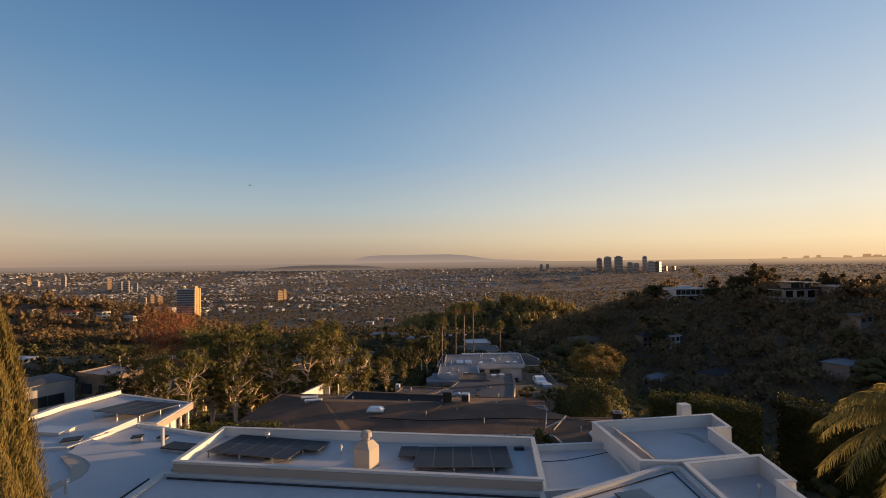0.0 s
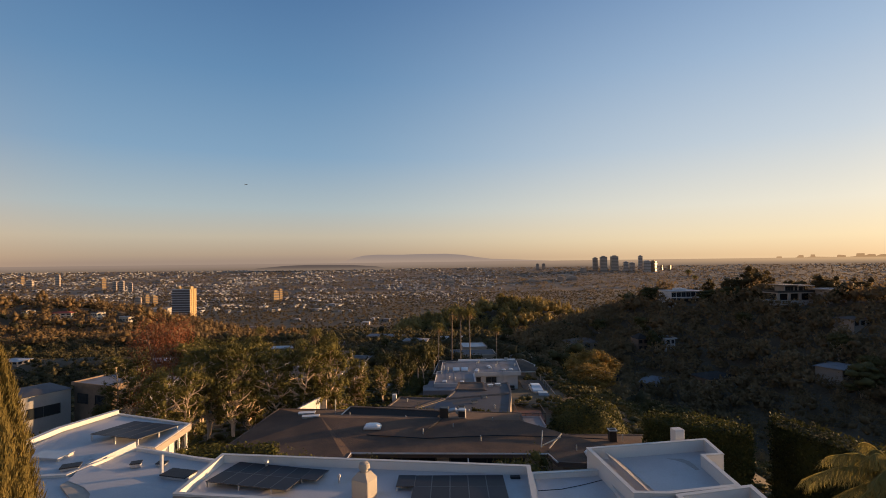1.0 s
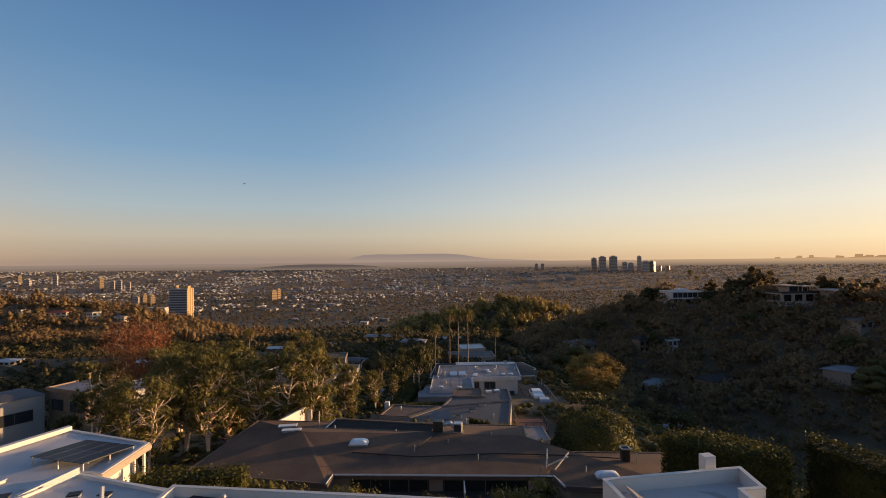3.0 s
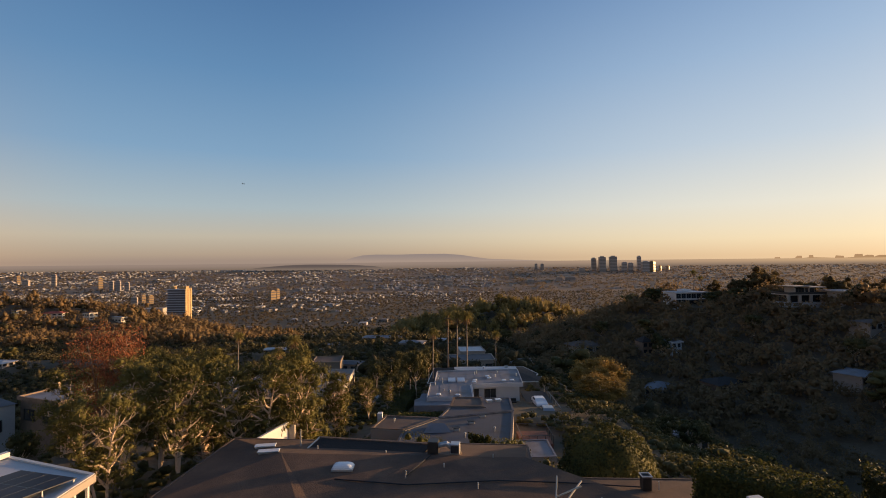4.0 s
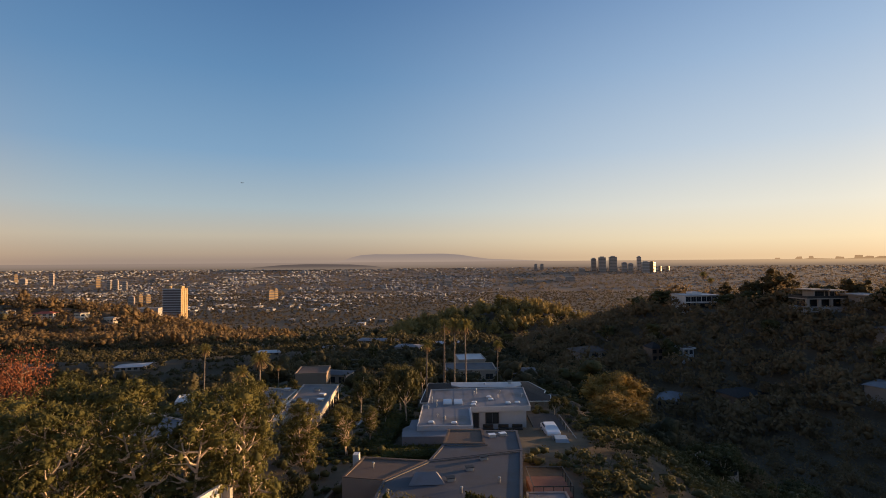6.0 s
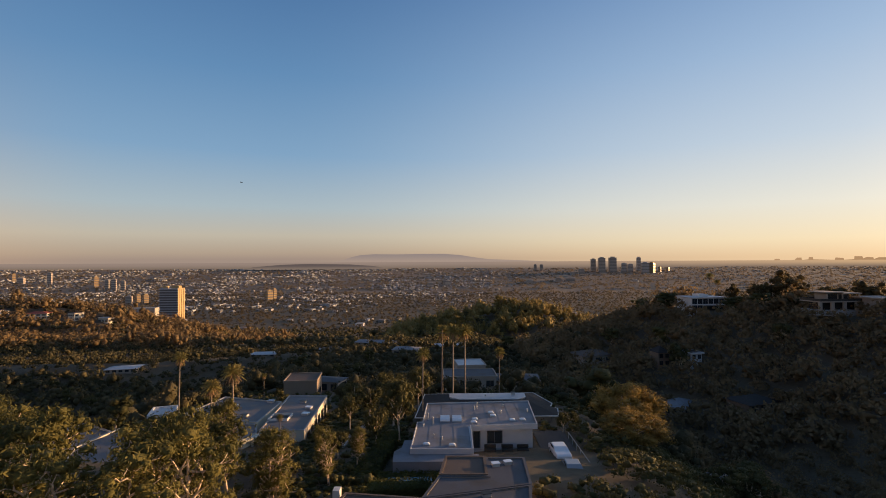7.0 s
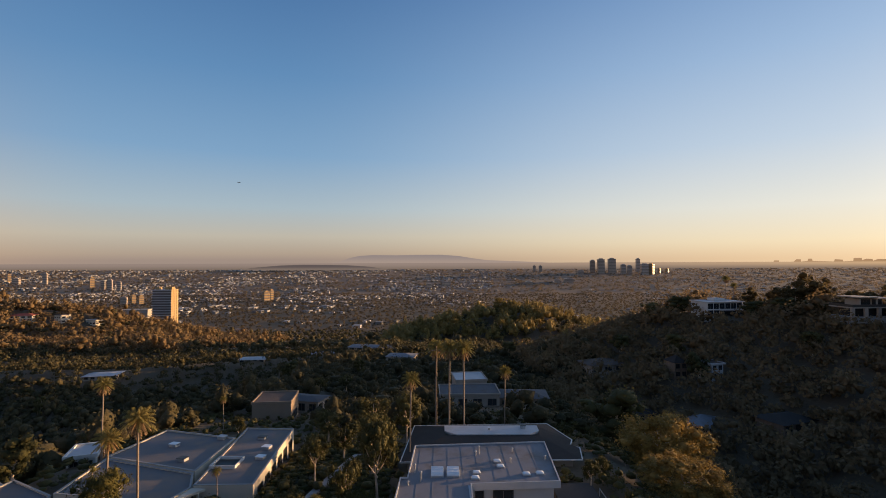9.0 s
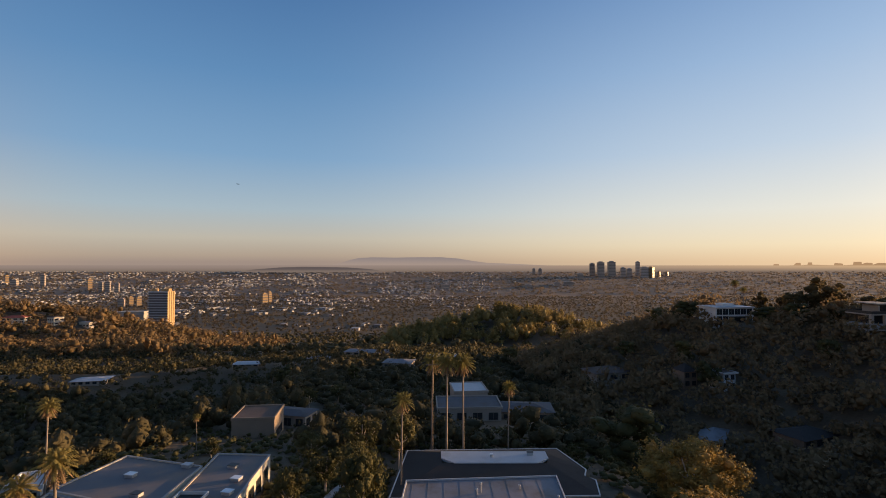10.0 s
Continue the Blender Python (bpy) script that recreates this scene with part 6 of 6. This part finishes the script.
def outside(p, gap):
    """Which points lie clear of the houses near the flight."""
    ok = np.ones(len(p), bool)
    for poly in FOOT:
        e = inset(poly, -gap)
        inn = np.zeros(len(p), bool)
        for (ax, ay), (bx, by) in zip(e, e[1:] + e[:1]):
            c = (ay > p[:, 1]) != (by > p[:, 1])
            xx = ax + (p[:, 1] - ay) / ((by - ay) if abs(by - ay) > 1e-9 else 1e-9) * (bx - ax)
            inn ^= c & (p[:, 0] < xx)
        ok &= ~inn
    return ok


def scatter(n, y0, y1, xr, power=1.0, clear=9.0):
    y = y0 + (y1 - y0) * rng.uniform(0, 1, n) ** power
    x = rng.uniform(-1, 1, n) * (xr * y + 60)
    d2 = ((x[:, None] - HOUSE_XY[None, :, 0]) ** 2 + (y[:, None] + 8 - HOUSE_XY[None, :, 1]) ** 2).min(1)
    ok = (d2 > clear ** 2)
    x, y = x[ok], y[ok]
    return np.stack([x, y, land(x, y)], -1)


q = np.stack([rng.uniform(-62, 46, 5200), rng.uniform(26, 150, 5200), np.zeros(5200)], -1)
q[:, 2] = land(q[:, 0], q[:, 1])
q = q[outside(q, 0.9)]
q = q[~((np.abs(q[:, 0] - 2) < 13) & (q[:, 1] < 34))]
lawn = np.stack([rng.uniform(-19, -5, 1300), rng.uniform(76, 118, 1300), np.zeros(1300)], -1)
lawn[:, 2] = land(lawn[:, 0], lawn[:, 1])
lawn = lawn[outside(lawn, 0.6) & (np.abs(lawn[:, 0] + 12.0 - 0.18 * (lawn[:, 1] - 101)) > 1.0)]
grove("groundcover", "dark low groundcover on the garden slope", lawn, rng.uniform(0.7, 1.3, len(lawn)), rng.uniform(0.25, 0.6, len(lawn)), 22, np.full(len(lawn), 0.16), 45, HEDGE_LEAF, 1, 1, 0.2)
grove("undergrowth", "low dark shrubs and ivy between the houses", q, rng.uniform(0.6, 1.3, len(q)), rng.uniform(0.5, 1.5, len(q)), 11, np.full(len(q), 0.22), 4, BROAD_LEAF, 1, 1, 0.2)
def band(n, x0, x1, y0, y1, keep):
    q = np.stack([rng.uniform(x0, x1, n), rng.uniform(y0, y1, n), np.zeros(n)], -1)
    q[:, 2] = land(q[:, 0], q[:, 1])
    q = q[keep(q[:, 0], q[:, 1]) & (np.abs(q[:, 0]) < 0.97 * q[:, 1] + 16)]
    d2 = ((q[:, None, 0] - HOUSE_XY[None, :, 0]) ** 2 + (q[:, None, 1] + 4 - HOUSE_XY[None, :, 1]) ** 2).min(1)
    return q[d2 > np.where(q[:, 1] > 250, 150, 49)]


def spread(pts, gap):
    """Thins points out so that none stands nearer than gap to another."""
    cell, out = {}, []
    for q in pts:
        i, j = int(q[0] // gap), int(q[1] // gap)
        if all((q[0] - o[0]) ** 2 + (q[1] - o[1]) ** 2 > gap * gap for a in (-1, 0, 1) for b in (-1, 0, 1) for o in cell.get((i + a, j + b), ())):
            cell.setdefault((i, j), []).append(q)
            out.append(q)
    return np.array(out)


def woods(name, label, p, r0, r1, tall, per, size, seed, mat, cores, fine=2, jag=0.13, heart=0.68):
    """A grove with trees of mixed size: many small, some large, with tall ones between."""
    r = r0 + (r1 - r0) * rng.uniform(0, 1, len(p)) ** 1.7
    h = r * rng.choice([1.25, 1.6, 2.1], len(p), p=[0.5, 0.33, 0.17]) * tall
    return grove(name, label, p, r, h, per, np.full(len(p), size), seed, mat, cores, fine, jag, heart)


# bright brown leaves: low sun on the far hill is part of the colour
HILL_LEAF = foliage("sunlit_brown_hill_leaves", (0.120, 0.084, 0.040), (0.270, 0.172, 0.080), glow=0.4, grain=1.0)
FAR_GREY = foliage("dusty_green_leaves", (0.040, 0.040, 0.018), (0.150, 0.112, 0.050), grain=0.8)
p = band(1050, 13.5, 58, 44, 150, lambda x, y: ((x > 18.5) | (y < 77)) & (np.hypot(x - 12.3, y - 47.3) > 6.5) & ~((np.abs(x - 33) < 13) & (np.abs(y - 110) < 11)) & outside(np.stack([x, y], -1), 1.5))
grove("slope_brush", "dark low brush on the shaded bank", p, rng.uniform(1.2, 2.4, len(p)), rng.uniform(0.8, 2.0, len(p)), 84, np.full(len(p), 0.22), 14, BROAD_LEAF, 2, 1, 0.2, 0.45)
p = spread(band(2500, 54, 112, 40, 146, lambda x, y: x < 112), 4.6)
woods("bank_woods", "dark dense trees on the near shaded bank", p, 2.6, 5.2, 0.9, 320, 0.44, 10, SLOPE_LEAF, 5, 1, 0.4, 0.34)
p = spread(band(12000, 36, 290, 40, 330, lambda x, y: (x > np.where(y < 146, 112, 40))), 4.7)
woods("slope_woods", "dark dense trees covering the shaded slope", p, 3.4, 7.2, 0.9, 136, 1.1, 11, SLOPE_LEAF, 4, 1, 0.4, 0.34)
p = spread(band(6000, -270, -46, 104, 330, lambda x, y: x < -46 - 0.02 * y), 4.6)
woods("slope_woods", "dense trees in the shaded side valley", p, 2.8, 5.6, 1.0, 120, 0.58, 12, FAR_LEAF, 4, 1, 0.2)
p = spread(band(5000, -90, 74, 128, 330, lambda x, y: (x > -46 - 0.02 * y) & (x < 40 + 0.1 * y) & outside(np.stack([x, y], -1), 3.0) & ~((x > -3) & (x < 30) & (y > 140) & (y < 176)) & ~((x > -44) & (x < -20) & (y < 150))), 4.4)
woods("valley_woods", "dark trees filling the valley between the houses", p, 2.2, 4.8, 0.85, 140, 0.5, 41, FAR_LEAF, 4, 1, 0.2)
p = spread(band(2600, -100, -50, 40, 112, lambda x, y: outside(np.stack([x, y], -1), 3.0)), 4.0)
woods("side_woods", "trees falling away beside the garden", p, 1.8, 3.6, 0.9, 160, 0.36, 43, FAR_LEAF, 4, 1, 0.2)
p = spread(band(10000, -460, 60, 300, 500, lambda x, y: (x < -40) | (y > 320)), 6.0)
woods("spur_woods", "trees round the houses of the lower spur", p, 3.0, 6.8, 0.85, 54, 1.15, 15, FAR_GREY, 3, 1, 0.35, 0.42)
p = spread(scatter(14000, 480, 1050, 1.0, 1.0, 16), 10.5)
woods("low_woods", "dense woods on the hills below", p, 4.5, 9.0, 0.75, 16, 2.0, 6, FAR_GREY, 2, 1, 0.2)
p = spread(band(5000, -860, -230, 470, 800, lambda x, y: y < 840), 8.5)
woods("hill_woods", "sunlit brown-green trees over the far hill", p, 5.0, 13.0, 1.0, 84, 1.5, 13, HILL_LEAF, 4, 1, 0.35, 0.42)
p = np.stack([rng.uniform(-60, 210, 260), rng.uniform(535, 670, 260), np.zeros(260)], -1)
p[:, 2] = land(p[:, 0], p[:, 1])
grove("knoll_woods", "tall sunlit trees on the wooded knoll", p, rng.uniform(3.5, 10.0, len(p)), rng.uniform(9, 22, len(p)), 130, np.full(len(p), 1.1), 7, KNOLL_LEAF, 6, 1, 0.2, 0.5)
p = spread(scatter(16000, 1000, 2300, 0.98, 0.8, 10), 10.5)
woods("plain_trees", "street trees covering the near plain", p, 3.5, 8.0, 0.75, 9, 4.2, 8, STREET_LEAF, 0)
p = scatter(6500, 2200, 4420, 0.98, 0.9, 10)
grove("far_plain_trees", "trees spread through the far city", p, rng.uniform(6, 18, len(p)), rng.uniform(4, 9, len(p)), 7, np.full(len(p), 8.0), 9, PLAIN_LEAF, 0)

CITY = material("distant_city_walls", (0.31, 0.295, 0.28), 0.8, 0.1, 0.02, 0.2, 0.0, island=0.6)


def city_blocks(name, n, y0, y1, w0, w1, h0, h1, seed, power, xr=0.97):
    """Low buildings too many to count."""
    r2 = np.random.default_rng(seed)
    y = y0 + (y1 - y0) * r2.uniform(0, 1, n) ** power
    x = r2.uniform(-1, 1, n) * xr * y
    # streets run in bands
    keep = (np.sin(x * 0.013 + y * 0.004) + np.sin(y * 0.012 - x * 0.003) + 0.9 * np.sin(x * 0.0043 - y * 0.0021 + 1.0) + 0.6 * np.sin(y * 0.033 + x * 0.005) + r2.normal(0, 0.55, n)) > 0.25
    keep &= (x / y < 0.10) | (r2.uniform(0, 1, n) < 0.10)
    x, y = x[keep], y[keep]
    n = len(x)
    w, d, h = r2.uniform(w0, w1, n), r2.uniform(w0, w1, n), h0 + (h1 - h0) * r2.uniform(0, 1, n) ** 3
    a = r2.choice([-0.12, -0.5], n) + r2.normal(0, 0.05, n)
    z = land(x, y)
    ca, sa_ = np.cos(a), np.sin(a)
    vs = []
    for sx, sy, sz in ((-1, -1, 0), (1, -1, 0), (1, 1, 0), (-1, 1, 0), (-1, -1, 1), (1, -1, 1), (1, 1, 1), (-1, 1, 1)):
        px, py = sx * w / 2, sy * d / 2
        vs.append(np.stack([x + px * ca - py * sa_, y + px * sa_ + py * ca, z - 3 + sz * (h + 3)], -1))
    v = np.stack(vs, 1).reshape(-1, 3)
    f = np.array([(4, 5, 6, 7), (0, 1, 5, 4), (1, 2, 6, 5), (2, 3, 7, 6), (3, 0, 4, 7)])
    f = (np.arange(n)[:, None, None] * 8 + f[None]).reshape(-1, 4)
    me = bpy.data.meshes.new(name)
    me.from_pydata(v.tolist(), [], f.tolist())
    return tagged(part(name, me, CITY), "low pale buildings of the hazy city plain", "city", kind="stuff")


city_blocks("near_city", 900, 1050, 1900, 7, 18, 4, 7, 31, 0.6)
city_blocks("middle_city", 12500, 1800, 3200, 5, 13, 3, 8, 32, 0.8)
city_blocks("far_city", 12500, 3000, 4480, 7, 20, 3, 8, 33, 0.8)


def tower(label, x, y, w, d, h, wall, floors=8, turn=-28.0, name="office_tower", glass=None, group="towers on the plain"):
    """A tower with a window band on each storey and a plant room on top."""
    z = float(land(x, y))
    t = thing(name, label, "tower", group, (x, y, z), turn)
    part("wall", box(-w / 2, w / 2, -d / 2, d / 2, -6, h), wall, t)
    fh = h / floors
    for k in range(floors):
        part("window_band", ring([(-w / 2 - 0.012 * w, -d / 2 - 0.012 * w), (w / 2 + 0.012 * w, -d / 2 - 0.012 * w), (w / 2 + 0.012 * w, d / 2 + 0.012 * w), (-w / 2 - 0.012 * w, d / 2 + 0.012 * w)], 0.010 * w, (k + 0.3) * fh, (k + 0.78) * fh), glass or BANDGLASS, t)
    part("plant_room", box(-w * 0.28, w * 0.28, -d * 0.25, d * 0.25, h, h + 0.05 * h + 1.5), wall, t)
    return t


TOWERWALL = material("tower_concrete", (0.42, 0.35, 0.29), 0.7, 0.1, 0.05, 0.5, 0.0)
TOWERGLASS = material("tower_bronze_glass", (0.42, 0.38, 0.35), 0.35, 0.1, 0.05, 0.5, 0.0)
BANDGLASS = material("tower_window_glass", (0.20, 0.17, 0.15), 0.35, 0.1, 0.05, 0.5, 0.0)
# the low sun's gold is put into this wall colour
SUNGOLD_WALL = material("sun_gold_tower_stone", (0.44, 0.29, 0.13), 0.75, 0.1, 0.05, 0.5, 0.0)
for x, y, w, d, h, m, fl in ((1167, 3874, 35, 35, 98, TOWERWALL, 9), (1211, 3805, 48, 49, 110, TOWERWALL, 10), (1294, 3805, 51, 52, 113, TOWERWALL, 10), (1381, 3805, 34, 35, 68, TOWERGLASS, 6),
                             (1429, 3805, 34, 35, 61, TOWERGLASS, 6), (1549, 3944, 28, 29, 107, TOWERGLASS, 9), (1490, 3676, 49, 51, 78, TOWERGLASS, 7), (1541, 3676, 36, 37, 78, SUNGOLD_WALL, 7),
                             (1656, 3805, 17, 17, 39, SUNGOLD_WALL, 4), (1748, 3874, 21, 21, 33, SUNGOLD_WALL, 4), (1002, 3615, 39, 40, 37, TOWERWALL, 4), (741, 4018, 22, 22, 51, TOWERWALL, 5),
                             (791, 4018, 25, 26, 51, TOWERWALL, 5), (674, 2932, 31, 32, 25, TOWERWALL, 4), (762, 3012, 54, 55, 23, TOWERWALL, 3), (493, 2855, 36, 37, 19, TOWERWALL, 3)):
    tower("hazy high-rise tower of the business district", x, y, w, d, h, m, fl, turn=-46.0 if m is SUNGOLD_WALL else -8.0, group="business district towers")
for x, y, w, d, h, m, fl in ((-2327, 2932, 21, 21, 70, TOWERWALL, 7), (-1921, 2746, 20, 20, 57, SUNGOLD_WALL, 6), (-1791, 2646, 17, 17, 48, TOWERWALL, 5), (-1733, 2614, 21, 22, 54, TOWERWALL, 5),
                             (-1665, 2583, 18, 19, 47, TOWERWALL, 5), (-2684, 3099, 17, 17, 53, SUNGOLD_WALL, 5), (-2564, 3012, 32, 33, 34, TOWERWALL, 3), (-1113, 1769, 19, 19, 27, TOWERWALL, 5),
                             (-1114, 1823, 13, 13, 30, SUNGOLD_WALL, 5), (-1053, 1769, 14, 15, 31, SUNGOLD_WALL, 5), (-657, 1881, 20, 21, 39, SUNGOLD_WALL, 4), (-658, 1942, 12, 12, 42, SUNGOLD_WALL, 5),
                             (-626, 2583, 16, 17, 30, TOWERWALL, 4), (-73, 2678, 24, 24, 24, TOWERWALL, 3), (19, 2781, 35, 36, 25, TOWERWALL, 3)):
    tower("hazy high-rise tower standing over the city plain", x, y, w, d, h, m, fl, turn=-46.0 if m is SUNGOLD_WALL else 20.0)
# the apartment tower beyond the near hill: slab edges and recessed glass
APTGLASS = material("apartment_glass", (0.13, 0.12, 0.12), 0.3, 0.1, 0.05, 0.5, 0.0)
apt = thing("apartment_tower", "tall slab apartment tower with banded balconies", "tower", at=(-519, 968, float(land(-519, 968))), turn=0)
tz = -43 - float(land(-519, 968))
AW, AD = 36.0, 26.0
part("core", box(-AW / 2 + 1.2, AW / 2 - 1.2, -AD / 2 + 1.2, AD / 2 - 1.2, -8, tz - 1.0), APTGLASS, apt)
nf = 19
fh = tz / nf
slab = to_mesh("floor_slab", box(-AW / 2, AW / 2, -AD / 2, AD / 2, 0, fh * 0.32))
for k in range(nf):
    part("floor_slab", slab, PALE_GREY, apt, at=pose(0, 0, (k + 0.58) * fh))
# piers on the right face only, painted gold as its sunlight
for yy in (-9.6, -3.2, 3.2, 9.6):
    part("pier", box(AW / 2 - 0.6, AW / 2 + 0.5, yy - 2.4, yy + 2.4, 0, tz), SUNGOLD_WALL, apt)
for xx, w in ((-11, 6), (6, 8), (14, 4)):
    part("roof_house", box(xx - w / 2, xx + w / 2, -5, 5, tz - 0.5, tz + 4.5), SUNGOLD_WALL, apt)
ann = thing("apartment_block", "wide banded apartment block beside the tower", "building", at=(-585, 985, float(land(-585, 985))), turn=8)
az = -82 - float(land(-585, 985))
part("wall", box(-26, 26, -10, 10, -6, az), CREAM_WHITE, ann)
for k in range(5):
    part("window_band", ring([(-26.3, -10.3), (26.3, -10.3), (26.3, 10.3), (-26.3, 10.3)], 0.25, az * (k + 0.35) / 5, az * (k + 0.75) / 5), TOWERGLASS, ann)

# far hills on the horizon, plain silhouettes; their haze is painted and glows


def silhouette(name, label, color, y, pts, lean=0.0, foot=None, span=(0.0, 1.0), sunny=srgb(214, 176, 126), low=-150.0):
    """A far skyline at the distance y, its haze painted as emission: bearings and heights; lean: how far its foot lies
    nearer; foot: the haze colour that it sinks into between the two heights of span; sunny: the painted glow towards
    the sun.
    """
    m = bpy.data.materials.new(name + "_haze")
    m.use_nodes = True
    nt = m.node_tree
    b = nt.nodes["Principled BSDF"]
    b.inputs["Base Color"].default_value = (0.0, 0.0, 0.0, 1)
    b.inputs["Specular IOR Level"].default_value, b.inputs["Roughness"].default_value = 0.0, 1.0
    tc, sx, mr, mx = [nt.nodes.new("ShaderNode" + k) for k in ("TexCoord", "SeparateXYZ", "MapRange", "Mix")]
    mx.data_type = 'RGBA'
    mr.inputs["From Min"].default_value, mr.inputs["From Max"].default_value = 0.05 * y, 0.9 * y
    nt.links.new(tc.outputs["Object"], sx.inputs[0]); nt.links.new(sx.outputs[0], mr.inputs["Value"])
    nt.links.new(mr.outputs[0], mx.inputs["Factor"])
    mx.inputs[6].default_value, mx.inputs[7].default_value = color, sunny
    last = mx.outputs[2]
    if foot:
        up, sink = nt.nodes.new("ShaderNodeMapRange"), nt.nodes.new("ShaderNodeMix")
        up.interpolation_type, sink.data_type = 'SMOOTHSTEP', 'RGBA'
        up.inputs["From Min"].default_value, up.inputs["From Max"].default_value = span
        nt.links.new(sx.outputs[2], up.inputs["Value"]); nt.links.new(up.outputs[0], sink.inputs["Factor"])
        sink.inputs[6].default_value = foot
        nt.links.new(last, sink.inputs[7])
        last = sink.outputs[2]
    # the haze colours glow by themselves, no light falls on them
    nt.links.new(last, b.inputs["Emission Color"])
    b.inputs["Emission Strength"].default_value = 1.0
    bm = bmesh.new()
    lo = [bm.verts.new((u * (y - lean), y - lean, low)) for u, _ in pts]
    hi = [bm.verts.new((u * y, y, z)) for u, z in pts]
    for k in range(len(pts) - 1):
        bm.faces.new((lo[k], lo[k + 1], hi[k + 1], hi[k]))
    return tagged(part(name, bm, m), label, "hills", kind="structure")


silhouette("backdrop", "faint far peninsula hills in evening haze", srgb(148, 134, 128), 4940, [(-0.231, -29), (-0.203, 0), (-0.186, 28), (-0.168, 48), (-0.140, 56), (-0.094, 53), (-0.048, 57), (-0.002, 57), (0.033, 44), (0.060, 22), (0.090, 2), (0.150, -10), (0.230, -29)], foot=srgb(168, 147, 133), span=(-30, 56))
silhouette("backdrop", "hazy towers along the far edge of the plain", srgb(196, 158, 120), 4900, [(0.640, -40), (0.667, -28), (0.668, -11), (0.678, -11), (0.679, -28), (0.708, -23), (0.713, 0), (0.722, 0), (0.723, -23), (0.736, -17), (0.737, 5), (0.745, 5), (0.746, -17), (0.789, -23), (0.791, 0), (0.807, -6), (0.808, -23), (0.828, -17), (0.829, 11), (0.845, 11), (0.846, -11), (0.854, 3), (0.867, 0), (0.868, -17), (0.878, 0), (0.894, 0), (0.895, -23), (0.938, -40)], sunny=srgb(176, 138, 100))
silhouette("backdrop", "glowing haze-coloured sheet along the far edge of the city plain", srgb(150, 131, 119), 4860, [(-3.66, -24), (-1.936, -22), (-1.131, -23), (-0.556, -24), (0.064, -24), (0.536, -24), (0.938, -24), (3.697, -24)], 460, foot=srgb(124, 107, 94), span=(-86, -30), sunny=srgb(206, 168, 126), low=-92.0)
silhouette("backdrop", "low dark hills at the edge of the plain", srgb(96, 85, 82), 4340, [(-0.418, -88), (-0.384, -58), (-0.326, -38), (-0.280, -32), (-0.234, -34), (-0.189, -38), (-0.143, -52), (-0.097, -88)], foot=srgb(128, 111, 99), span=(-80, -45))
plane = thing("airliner", "tiny dark airliner low in the clear sky", "aircraft", at=(-1228, 3014, 480), turn=80)
part("fuselage", tube([(0, -9, 0), (0, -7, 0.2), (0, 8, 0.2), (0, 11, 0.8)], [0.3, 1.5, 1.5, 0.3], 10), DARKMETAL, plane)
part("wing", prism([(-13, 4), (0, -3), (13, 4), (13, 5.5), (0, 2), (-13, 5.5)], -0.2, 0.2), DARKMETAL, plane)
part("tail_fin", prism([(-0.2, 7), (0.2, 7), (0.2, 11), (-0.2, 11)], 0.5, 5), DARKMETAL, plane)
